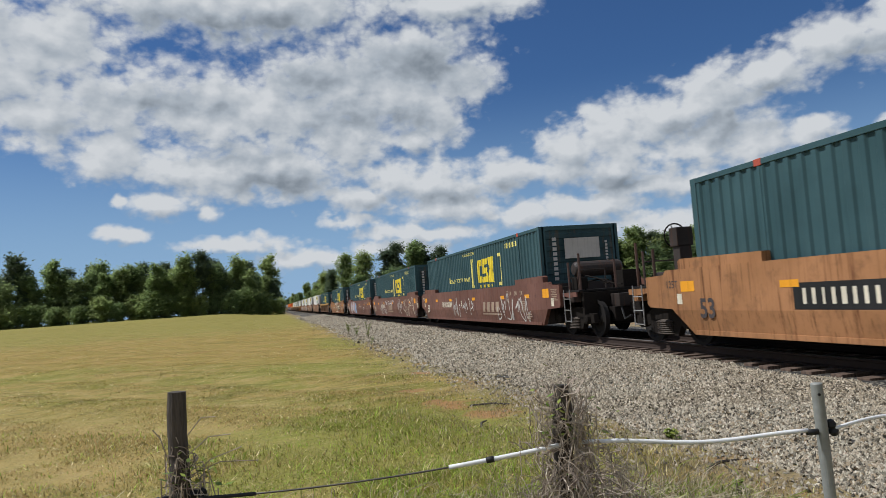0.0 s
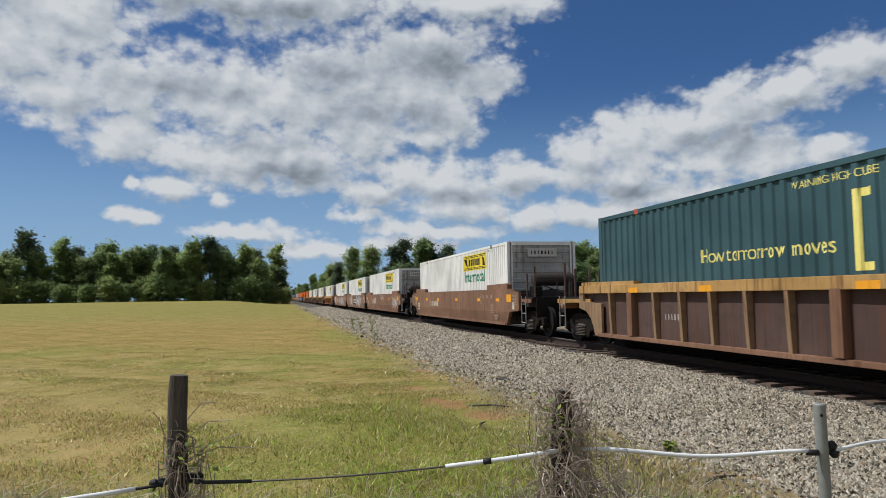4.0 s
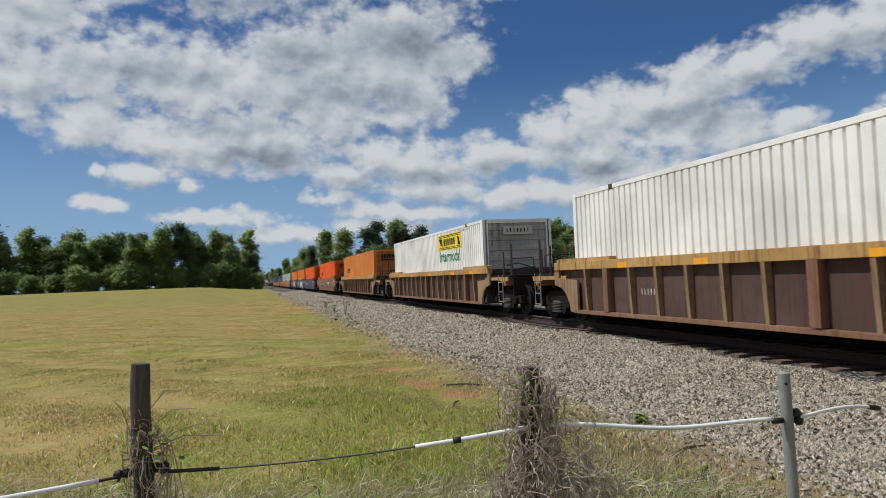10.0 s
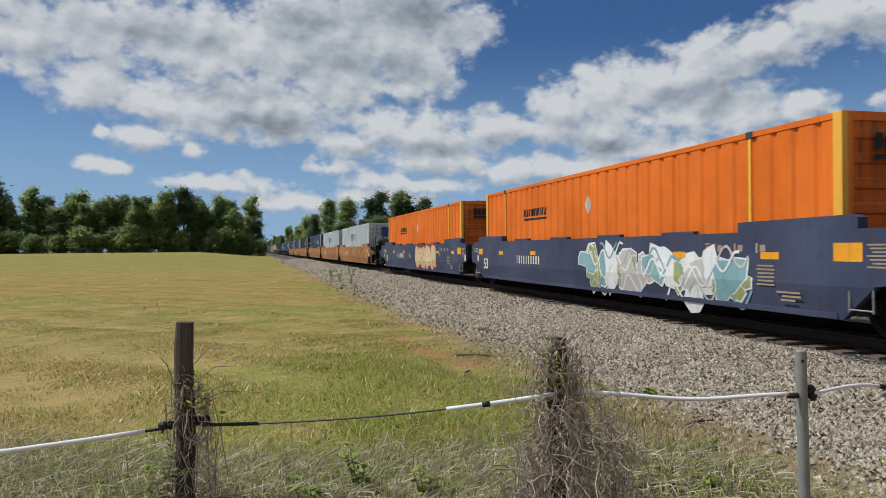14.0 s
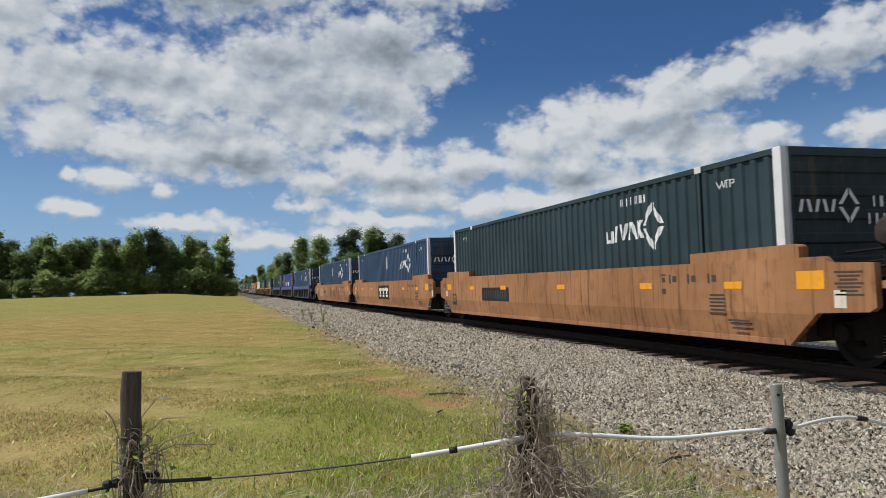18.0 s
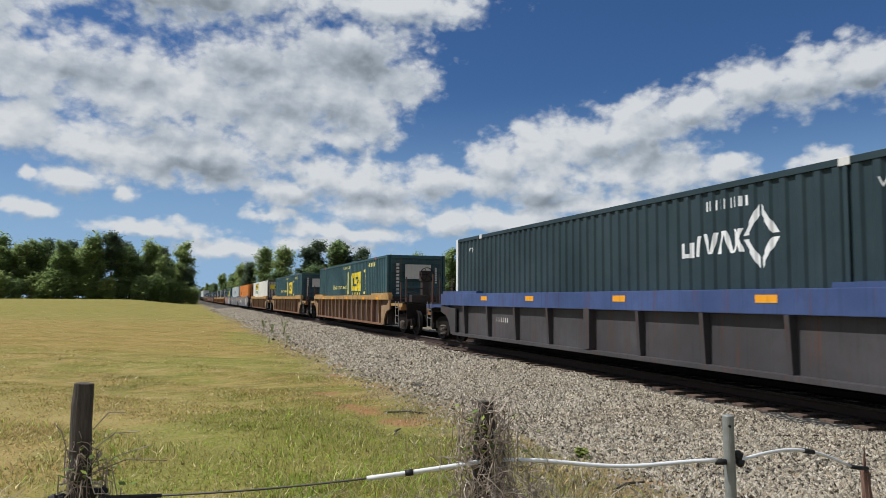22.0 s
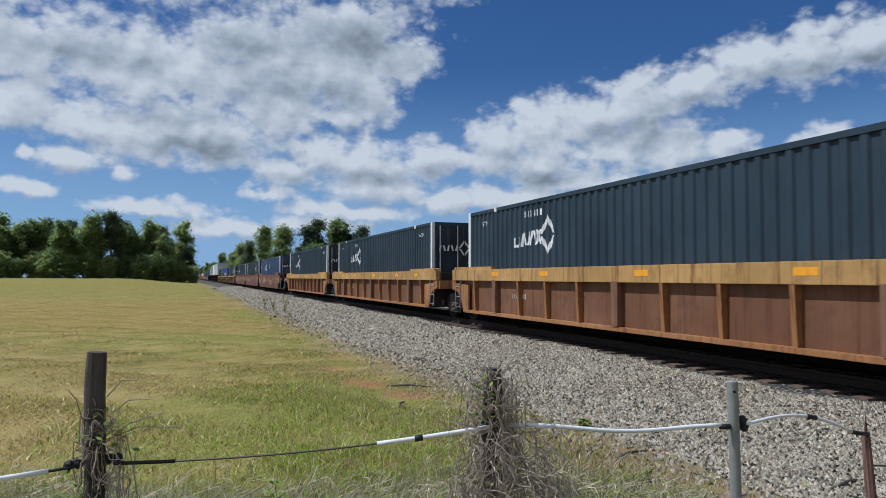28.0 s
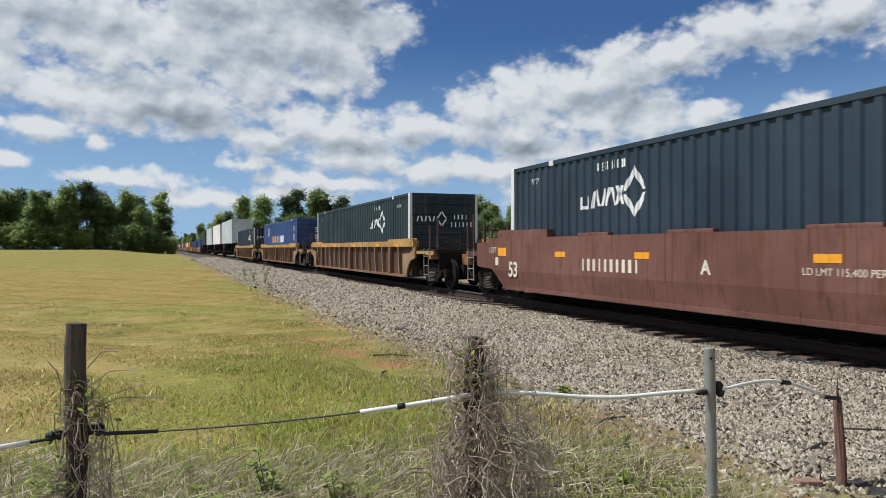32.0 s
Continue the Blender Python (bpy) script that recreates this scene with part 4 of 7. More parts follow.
def arches(count, seed):
    """Dead stems that have bowed over: three flat links each, ends on the ground."""
    g = np.random.default_rng(seed)
    x = g.uniform(-2.6, 3.4, count)
    y = 5.0 - 0.26 * (x + 0.44) + g.normal(0, 0.55, count)
    z = height(x, y)
    d, run_, rise = g.uniform(0, 6.283, count), g.uniform(0.12, 0.50, count), g.uniform(0.05, 0.26, count)
    w = g.uniform(0.0016, 0.0034, count)
    ux, uy = np.cos(d), np.sin(d)
    row = []
    for k, f, ww in ((0.0, 0.0, 1.0), (0.22, 0.75, 1.0), (0.62, 0.95, 0.8), (1.0, 0.15, 0.4)):
        for s in (-1, 1):
            row.append(np.stack([x + ux * run_ * k - uy * w * ww * s, y + uy * run_ * k + ux * w * ww * s, z + rise * f + 0.004 + w * s * 0.6], -1))
    return np.stack(row, 1)


g_ = new("grass", from_arrays("grass", arches(26000, 15), [(0, 1, 3, 2), (2, 3, 5, 4), (4, 5, 7, 6)], DEADSTEM))
tagged(g_, "bowed pale dead stems tangled along the fence", "grass", kind="stuff")


def weed(name, at, tall, n, seed, label):
    r_ = random.Random(seed)
    w = new(name)
    tagged(w, label, "weed")
    w.location = (at[0], at[1], float(height(*at)))
    bm = bmesh.new()
    tops = []
    for _ in range(3):
        a, l = r_.uniform(0, 6.28), r_.uniform(0.6, 1.0) * tall
        tip = (math.cos(a) * 0.25 * l, math.sin(a) * 0.25 * l, l)
        tube(bm, [(0, 0, -0.03), (tip[0] * 0.4, tip[1] * 0.4, l * 0.55), tip], [0.005, 0.004, 0.002], 5)
        tops.append(tip)
    part("stem", mesh_of("stem", bm, plain("weed_stem", (0.12, 0.13, 0.04), 0.8)), w)
    spots = []
    for _ in range(n):
        t_ = r_.choice(tops)
        k = r_.uniform(0.3, 1.05)
        spots.append((t_[0] * k * k + r_.gauss(0, 0.03), t_[1] * k * k + r_.gauss(0, 0.03), t_[2] * k))
    part("leaves", from_arrays("leaves", leaf_bits(spots, 0.035, seed), [(0, 1, 2, 3)], LEAF), w)


for k, (x, y, h) in enumerate(((-0.72, 4.4, 0.42), (0.25, 4.35, 0.35), (1.0, 4.3, 0.40), (0.62, 4.6, 0.5), (2.2, 4.5, 0.3), (4.55, 3.2, 0.36), (4.75, 3.45, 0.28), (2.85, 4.0, 0.3),
                               (4.0, 9.6, 0.22), (4.3, 7.2, 0.15), (-1.4, 4.0, 0.4), (2.5, 5.0, 0.3), (3.5, 4.9, 0.25), (4.4, 34.0, 0.9), (4.1, 36.0, 0.8), (3.9, 29.0, 0.5), (4.2, 41.0, 0.7))):
    weed("weed", (x, y), h, 70 if h < 0.6 else 200, 30 + k, "young green leafy weed in the rough grass")

bm = bmesh.new()
tube(bm, [(1.95, 4.22, 0.10), (2.41, 4.17, 0.13), (2.93, 4.07, 0.12), (3.36, 3.96, 0.09)], [0.03, 0.04, 0.045, 0.03], 8)
tagged(new("fallen_branch", mesh_of("fallen_branch", bm, WOOD())), "dark rotten branch lying in the grass by the fence", "branch")
for k, (x, y, l, a) in enumerate(((4.1, 6.0, 0.5, 20), (5.2, 4.5, 0.55, 8), (3.4, 11.0, 0.7, -30), (2.8, 9.4, 0.5, 65))):
    bm = bmesh.new()
    tube(bm, [(-l / 2, 0, 0.012), (0, 0.03, 0.03), (l / 2, 0, 0.014)], [0.012, 0.016, 0.008], 6)
    tw = new("stick", mesh_of("stick", bm, WOOD()))
    tw.matrix_world = pose(x, y, float(max(height(x, y), bed(x, y))), 0, 0, a)
    tagged(tw, "bleached dry stick on the stones", "stick", "sticks on the stones")
for k, (x, y, a) in enumerate(((3.75, 4.75, 12), (3.95, 4.55, 40), (4.35, 3.9, -20))):
    ob = new("brick", mesh_of("brick", boxes((-0.085, 0.085, -0.045, 0.045, -0.015, 0.04), bevel=0.01), timber("old_brick", (0.20, 0.11, 0.08), (0.33, 0.21, 0.15))))
    ob.matrix_world = pose(x, y, float(max(height(x, y), bed(x, y))), 0, 0, a)
    tagged(ob, "broken reddish brick lying on the stones", "brick", "loose bricks")

# ---- trees ----
BARK = timber("bark", (0.06, 0.045, 0.035), (0.15, 0.12, 0.095))


def foliage(name, cols, thin):
    """Leaves: a tone for each leaf, and a cast of its own for each tree."""
    m, nt, b = base(name)
    r = node(nt, "ShaderNodeNewGeometry").outputs["Random Per Island"]
    own = node(nt, "ShaderNodeObjectInfo").outputs["Random"]
    c = ramp(nt, r, [(i / (len(cols) - 1), x) for i, x in enumerate(cols)])
    cast = ramp(nt, own, [(0.0, (0.80, 0.85, 0.88)), (0.3, (0.95, 1.0, 0.95)), (0.6, (1.08, 1.06, 1.0)), (0.8, (0.88, 0.95, 1.0)), (1.0, (1.18, 1.10, 1.02))])
    c = mixc(nt, 1.0, c, cast, "MULTIPLY")
    nt.links.new(c, b.inputs["Base Color"])
    b.inputs["Roughness"].default_value, b.inputs["Specular IOR Level"].default_value = 0.6, 0.2
    tr = node(nt, "ShaderNodeBsdfTranslucent", {0: c})
    mx = node(nt, "ShaderNodeMixShader", {0: thin, 1: b.outputs[0], 2: tr.outputs[0]})
    nt.links.new(mx.outputs[0], [n for n in nt.nodes if n.bl_idname == "ShaderNodeOutputMaterial"][0].inputs[0])
    return m


FOLIAGE = {
    "light": foliage("spring_leaves", [(0.210, 0.270, 0.109), (0.280, 0.349, 0.136), (0.349, 0.411, 0.166), (0.157, 0.205, 0.083)], 0.72),
    "mid": foliage("broad_leaves", [(0.149, 0.205, 0.092), (0.201, 0.267, 0.113), (0.262, 0.323, 0.136), (0.113, 0.157, 0.070)], 0.72),
    "pine": foliage("pine_needles", [(0.087, 0.126, 0.074), (0.118, 0.157, 0.087), (0.144, 0.183, 0.100), (0.070, 0.100, 0.061)], 0.4),
}


def tree(name, seed, tall, wide, kind, leaf, label, low=0.25, count=7200):
    """A tapered trunk, limbs that fork to many small sprays, and leaves about each spray, ragged at the rim."""
    g = np.random.default_rng(seed)
    r_ = random.Random(seed)
    t = new(name)
    tagged(t, label, "tree", "trees round the meadow")
    bm = bmesh.new()
    lean = (r_.gauss(0, 0.4), r_.gauss(0, 0.4))
    n = 7
    trunk = [(lean[0] * (i / n) ** 2, lean[1] * (i / n) ** 2, -0.5 + (tall * 0.94 + 0.5) * i / n) for i in range(n + 1)]
    tube(bm, trunk, [0.011 * tall * (1 - 0.9 * i / n) + 0.02 for i in range(n + 1)], 8)
    part("trunk", mesh_of("trunk", bm, BARK), t)
    sprays, limbs = [], bmesh.new()
    m_ = 26 if kind != "pine" else 22
    for i in range(m_):
        if kind == "pine":
            k = r_.uniform(0.50, 0.99)
            reach = wide * r_.uniform(0.35, 1.0) * (1.15 - 0.75 * (k - 0.5) * 2 * r_.uniform(0.6, 1.0))
        else:
            k = low + (1 - low) * ((i + r_.random()) / m_) ** 0.85
            u = (k - low) / (1 - low)
            reach = wide * (0.25 + 0.75 * math.sin(math.pi * min(1.0, u * 0.80 + 0.16)) ** 0.8) * r_.uniform(0.55, 1.1)
        a, z = r_.uniform(0, 6.283), tall * k
        cx, cy = lean[0] * k * k, lean[1] * k * k
        rise = (0.35 if kind != "pine" else 0.08) * reach
        tip = Vector((cx + math.cos(a) * reach, cy + math.sin(a) * reach, min(z + rise * 0.4, tall * 1.01)))
        root = Vector((cx * 0.8, cy * 0.8, max(0.6, z - rise - 0.05 * tall)))
        tube(limbs, [root, root.lerp(tip, 0.5) + Vector((0, 0, 0.1 * reach)), tip], [0.0045 * tall, 0.003 * tall, 0.01], 5)
        for q in range(6):
            f = r_.uniform(0.30, 1.02)
            c = root.lerp(tip, f) + Vector((r_.gauss(0, 0.17), r_.gauss(0, 0.17), r_.gauss(0.03, 0.16 if kind != "pine" else 0.05))) * wide
            s_ = wide * (r_.uniform(0.16, 0.30) if kind != "pine" else r_.uniform(0.18, 0.34))
            sprays.append((c, (s_, s_, s_ * (r_.uniform(0.7, 1.3) if kind != "pine" else 0.42))))
    part("branchwork", mesh_of("branchwork", limbs, BARK), t)
    weight = np.array([s_[0] ** 1.6 for _, s_ in sprays])
    pick = g.choice(len(sprays), int(count * 0.45), p=weight / weight.sum())
    d = g.normal(0, 1, (len(pick), 3))
    d *= (g.random(len(pick)) ** 0.45 / np.linalg.norm(d, axis=1) * 1.25)[:, None]
    cs = np.array([tuple(c) for c, _ in sprays])[pick] + d * np.array([s_ for _, s_ in sprays])[pick]
    loose = np.array([tuple(sprays[k][0]) for k in g.integers(0, len(sprays), int(count * 0.55))]) + g.normal(0, 0.23 * wide, (int(count * 0.55), 3))
    cs = np.concatenate([cs, loose])
    cs[:, 2] = np.maximum(cs[:, 2], 0.15)
    v = leaf_bits(cs, leaf * 0.95, seed, 1.0)[:, :3]
    part("crown", from_arrays("crown", v, [(0, 1, 2)], FOLIAGE[kind]), t)
    return t


protos = [
    tree("broadleaf_tree", 1, 17.5, 3.7, "light", 0.40, "tall leafy tree in fresh light green spring leaf", 0.12),
    tree("broadleaf_tree", 2, 16.0, 3.4, "mid", 0.38, "dense dark green broadleaf tree at the wood's edge", 0.10),
    tree("broadleaf_tree", 3, 18.5, 3.3, "light", 0.40, "slender leafy tree with an uneven light green crown", 0.15),
    tree("broadleaf_tree", 4, 13.5, 4.0, "mid", 0.38, "spreading mid-green tree with branches to the ground", 0.05),
    tree("pine_tree", 5, 18.5, 3.2, "pine", 0.36, "tall dark pine with a flat ragged crown on a bare trunk", 0.5, 5600),
    tree("pine_tree", 6, 16.5, 2.8, "pine", 0.36, "dark pine with layered needle clumps", 0.5, 5200),
    tree("bush", 7, 5.5, 3.2, "light", 0.34, "low leafy bush at the edge of the wood", 0.0, 3600),
]
r_ = random.Random(77)
first = [True] * len(protos)


def plant(k, x, y, s):
    z = float(height(x, y)) - 0.1
    m = pose(x, y, z, 0, 0, r_.uniform(0, 360)) @ Matrix.Diagonal((s, s, s * r_.uniform(0.94, 1.06), 1))
    if first[k]:
        protos[k].matrix_world, first[k] = m, False
    else:
        copy_thing(protos[k], m)


# the wood across the meadow
for i in range(46):
    u = i / 45
    x = -112 + 113 * u + r_.uniform(-1.0, 1.0)
    y = 205 + 10 * math.sin(u * 5) + 26 * u * u + r_.uniform(-3, 3)
    plant(r_.choice((0, 2, 2, 3, 0, 1, 4, 2, 0)), x, y, r_.uniform(0.74, 1.16) if u < 0.95 else 0.7)
for i in range(26):
    u = i / 25
    plant(r_.choice((1, 4, 4, 4, 5, 2)), -115 + 113 * u + r_.uniform(-2, 2), 217 + 26 * u * u + r_.uniform(-3, 9), r_.uniform(1.0, 1.22))
for i in range(28):
    u = i / 27
    plant(6, -113 + 114 * u + r_.uniform(-1, 1), 200 + 10 * math.sin(u * 5) + 26 * u * u + r_.uniform(-2, 2), r_.uniform(0.6, 1.1))
# along the far side of the track, near clump first, then away to the vanishing line
CLUMP = [(2, 20, 197, 1.0), (0, 24, 190, 1.05), (3, 22, 186, 0.8), (4, 31, 198, 1.05), (4, 35, 200, 1.1), (2, 39, 196, 1.08), (5, 42, 199, 1.05), (3, 46, 192, 0.95)]
for k, x, y, s in CLUMP:
    plant(k, x, y, s)
for i in range(50):
    u = i / 49
    x, y = 46 + 105 * u + r_.uniform(-2, 2), 196 - 62 * u + r_.uniform(-4, 6)
    plant(r_.choice((0, 1, 2, 3, 4, 1, 0)), x, y, r_.uniform(0.82, 1.06))
for i in range(22):
    u = i / 21
    plant(r_.choice((0, 1, 2, 3)), 84 + 70 * u + r_.uniform(-1, 1), 180 - 46 * u + r_.uniform(-3, 3), r_.uniform(0.85, 1.1))
for i in range(24):
    u = i / 23
    plant(r_.choice((6, 3)), 30 + 118 * u + r_.uniform(-2, 2), 183 - 55 * u + r_.uniform(-4, 6), r_.uniform(0.5, 0.9))
for i in range(40):
    u = i / 39
    plant(r_.choice((1, 3, 0, 4, 2)), 20 - 3.5 * u + r_.uniform(-0.5, 3), 240 + 1000 * u ** 1.4 + r_.uniform(-6, 6), r_.uniform(0.75, 1.0))
for i in range(16):
    u = i / 15
    plant(r_.choice((1, 3, 4, 2)), -2 - 4 * u + r_.uniform(-4, 1), 250 + 480 * u + r_.uniform(-6, 6), r_.uniform(0.6, 0.95))

# ---- the train: single-stacked containers in well cars ----
# Car space: y along the train (towards its rear), x across, z from the rail's top; the near side is at negative x.
HALF = 8.075          # half a container's length
SIDE_X = 1.48         # outer face of a well car's side
SILL, BOTTOM = 1.56, 0.29
CACHE = {}


def cached(key, build):
    if key not in CACHE:
        CACHE[key] = build()
    return CACHE[key]


PAINTS = {
    "maroon": ((0.155, 0.070, 0.052), 0.9), "amber": ((0.34, 0.160, 0.068), 0.95), "brown": ((0.22, 0.115, 0.068), 0.85),
    "navy": ((0.048, 0.060, 0.105), 0.5), "dark_brown": ((0.085, 0.050, 0.040), 0.8), "grey": ((0.15, 0.155, 0.17), 0.35), "ochre": ((0.35, 0.160, 0.060), 0.95),
    "sienna": ((0.25, 0.108, 0.045), 1.0), "gold": ((0.43, 0.25, 0.085), 1.0), "rust_panel": ((0.17, 0.078, 0.040), 0.95), "blue": ((0.050, 0.080, 0.19), 0.45), "slate": ((0.062, 0.057, 0.058), 0.5), "rib_lit_tan": ((0.30, 0.19, 0.105), 0.8), "soot": ((0.040, 0.031, 0.027), 0.5),
}


def car_paint(k):
    return paint("car_paint_" + k, PAINTS[k][0], wear=PAINTS[k][1])


DECAL = {
    "white": (0.72, 0.72, 0.70), "cream": (0.66, 0.60, 0.47), "yellow": (0.80, 0.62, 0.045), "black": (0.018, 0.018, 0.018), "amber": (0.80, 0.34, 0.02),
    "green": (0.03, 0.20, 0.11), "lemon": (0.82, 0.72, 0.20), "pink": (0.62, 0.30, 0.25), "red": (0.42, 0.05, 0.035), "teal": (0.22, 0.38, 0.40), "sky": (0.25, 0.38, 0.55),
    "olive": (0.32, 0.36, 0.14), "deep_blue": (0.03, 0.06, 0.22), "pale": (0.50, 0.47, 0.43), "orange": (0.72, 0.24, 0.03), "dark": (0.06, 0.05, 0.05), "steel_blue": (0.16, 0.21, 0.27), "tan": (0.48, 0.32, 0.15), "dusty": (0.34, 0.25, 0.18), "sand": (0.58, 0.45, 0.26), "rose": (0.45, 0.24, 0.21), "mist": (0.42, 0.42, 0.41),
}


def ink(k):
    return paint("ink_" + k, DECAL[k], rust=tuple(0.55 * c for c in DECAL[k]), wear=0.45, rough=0.55, fade=0.12)


# -- running gear --
def truck_meshes():
    frame_poly = [(-1.25, 0.40), (-1.2, 0.62), (-0.75, 0.66), (-0.42, 0.80), (0.42, 0.80), (0.75, 0.66), (1.2, 0.62), (1.25, 0.40), (0.98, 0.36), (0.62, 0.42), (0.46, 0.20), (-0.46, 0.20), (-0.62, 0.42), (-0.98, 0.36)]
    side = mesh_of("side_frame", plate(frame_poly, -0.07, 0.07), GRIME)
    wheel = mesh_of("wheel", lathe([(-0.075, 0.10), (-0.075, 0.16), (-0.03, 0.20), (-0.03, 0.36), (-0.065, 0.40), (-0.065, 0.455), (0.045, 0.46), (0.055, 0.49), (0.075, 0.49), (0.075, 0.40), (0.03, 0.36), (0.03, 0.2), (0.075, 0.16), (0.075, 0.10)], "x", 28), STEEL)
    axle = mesh_of("axle", lathe([(-1.1, 0.075), (-0.85, 0.085), (0.85, 0.085), (1.1, 0.075)], "x", 12), STEEL)
    cap = mesh_of("axle_cap", lathe([(-0.08, 0.0801), (-0.06, 0.13), (0.08, 0.14)], "x", 12), GRIME)
    coil = [(0.22, 0.05)] + [q for k in range(7) for q in ((0.24 + k * 0.042, 0.105), (0.26 + k * 0.042, 0.075))] + [(0.54, 0.05)]
    bm = lathe(coil, "z", 12)
    bmesh.ops.scale(bm, vec=(1.0, 3.3, 1.0), verts=bm.verts)
    spring = mesh_of("spring_nest", bm, plain("spring_steel", (0.075, 0.058, 0.046), 0.7, 0.1, 0.4))
    bolster = mesh_of("bolster", boxes((-1.05, 1.05, -0.22, 0.22, 0.50, 0.72), (-0.9, 0.9, -0.9, -0.82, 0.3, 0.42), (-0.9, 0.9, 0.82, 0.9, 0.3, 0.42), bevel=0.02), GRIME)
    return side, wheel, axle, cap, spring, bolster


def add_truck(car, y):
    side, wheel, axle, cap, spring, bolster = cached("truck", truck_meshes)
    t = part("bogie", bolster, car, "grimy cast steel bogie", pose(0, y, 0))
    for sx in (-1, 1):
        part("side_frame", side, t, m=pose(sx * 1.02, 0, 0))
        part("spring_nest", spring, t, m=pose(sx * 1.08, 0, 0))
        for dy in (-0.89, 0.89):
            part("axle_cap", cap, t, m=pose(sx * 1.12, dy, 0.49) if sx < 0 else pose(sx * 1.12, dy, 0.49, 0, 0, 180))
    for dy in (-0.89, 0.89):
        part("axle", axle, t, m=pose(0, dy, 0.49))
        for sx in (-1, 1):
            part("wheel", wheel, t, "worn steel wheel", pose(sx * 0.7535, dy, 0.49, 0, 0, 0 if sx > 0 else 180))


KNEE = 0.76


def bend(bm, z0):
    """The foot of a plate side leans in below its knee."""
    if min(v.co.z for v in bm.verts) + z0 < KNEE - 0.01:
        bmesh.ops.bisect_plane(bm, geom=bm.verts[:] + bm.edges[:] + bm.faces[:], plane_co=(0, 0, KNEE - z0), plane_no=(0, 0, 1))
        for v in bm.verts:
            if v.co.z + z0 < KNEE:
                v.co.x += (KNEE - v.co.z - z0) * 0.16


# -- flat markings --
def text_mesh(words, height_, mat_key, bold=0.0):
    cu = bpy.data.curves.new("text", "FONT")
    cu.body, cu.size, cu.align_x, cu.align_y, cu.offset = words, height_ * 1.38, "CENTER", "CENTER", bold
    tmp = new("text", cu)
    me = bpy.data.meshes.new_from_object(tmp)
    bpy.data.objects.remove(tmp)
    me.name = "lettering"
    me.materials.clear()
    me.materials.append(ink(mat_key))
    return me


def stand(me):
    """Turns a flat mesh in x, y to stand on the near side: right of the text is towards the train's head."""
    me.transform(Matrix(((0, 0, -1, 0), (-1, 0, 0, 0), (0, 1, 0, 0), (0, 0, 0, 1))))
    return me


def words_on(car, words, y, z, h, key, x=None, bold=0.0, stretch=1.0):
    me = cached(("words", words, h, key, bold, stretch), lambda: (lambda q: (q.transform(Matrix.Diagonal((stretch, 1, 1, 1))), stand(q))[1])(text_mesh(words, h, key, bold)))
    part("lettering", me, car, m=pose(-SIDE_X - 0.004 if x is None else x, y, z))


def flat(polys, key):
    """Flat polygons in (along, up); along runs towards the train's head, as one reads them."""
    bm = bmesh.new()
    for p in polys:
        try:
            bm.faces.new([bm.verts.new((0, -a, b)) for a, b in p])
        except ValueError:
            pass
    bmesh.ops.recalc_face_normals(bm, faces=bm.faces)
    for f in bm.faces:
        f.normal_update()
        if f.normal.x > 0:
            f.normal_flip()
    return bm


def rect(a, b, w, h, slant=0.0):
    return [(a - w / 2 - slant * h / 2, b - h / 2), (a + w / 2 - slant * h / 2, b - h / 2), (a + w / 2 + slant * h / 2, b + h / 2), (a - w / 2 + slant * h / 2, b + h / 2)]


def bars(n, w, h, gap, slant=0.0, seed=0, solid=False):
    r_ = random.Random(seed)
    out, a = [], -(n * (w + gap)) / 2
    for _ in range(n):
        ww = w * (r_.uniform(0.8, 1.0) if solid else r_.uniform(0.55, 1.1) if h > 0.26 else r_.choice((0.35, 0.5, 0.65)))
        out.append(rect(a + w / 2, 0, ww, h, slant))
        a += w + gap
    return out


def marking(car, name, polys, key, y, z, x=None, label=""):
    bm = flat(polys, key)
    bend(bm, z)
    me = mesh_of(name, bm, ink(key))
    return part(name, me, car, label, pose(-SIDE_X - 0.004 if x is None else x, y, z))


def marking_c(car, name, ckey, polys, key, y, z, x=None, label=""):
    me = cached((name, ckey, key), lambda: mesh_of(name, flat(polys(), key), ink(key)))
    return part(name, me, car, label, pose(-SIDE_X - 0.004 if x is None else x, y, z))


def strip(pts, w, bm=None, x=0.0):
    """One unbroken painted line."""
    bm = bm or bmesh.new()
    last = None
    for k, (a, b) in enumerate(pts):
        c, d = pts[min(k + 1, len(pts) - 1)]
        e, f = pts[max(k - 1, 0)]
        l = math.hypot(c - e, d - f) or 1e-6
        nx, nz = -(d - f) / l * w / 2, (c - e) / l * w / 2
        pair = (bm.verts.new((x - 0.0002 * k, -(a + nx), b + nz)), bm.verts.new((x - 0.0002 * k, -(a - nx), b - nz)))
        if last:
            bm.faces.new((last[0], last[1], pair[1], pair[0]))
        last = pair
    return bm


def blob(cx, cz, rx, rz, r_, n=16, lump=0.25):
    ph = [r_.uniform(0, 6.28) for _ in range(3)]
    pts = []
    for i in range(n):
        a = 2 * math.pi * i / n
        k = 1 + lump * (math.sin(2 * a + ph[0]) * 0.5 + math.sin(3 * a + ph[1]) * 0.35 + math.sin(5 * a + ph[2]) * 0.2)
        sq = (abs(math.cos(a)) ** 4 + abs(math.sin(a)) ** 4) ** -0.25
        pts.append((cx + rx * k * sq * math.cos(a), cz + rz * k * sq * math.sin(a)))
    return pts


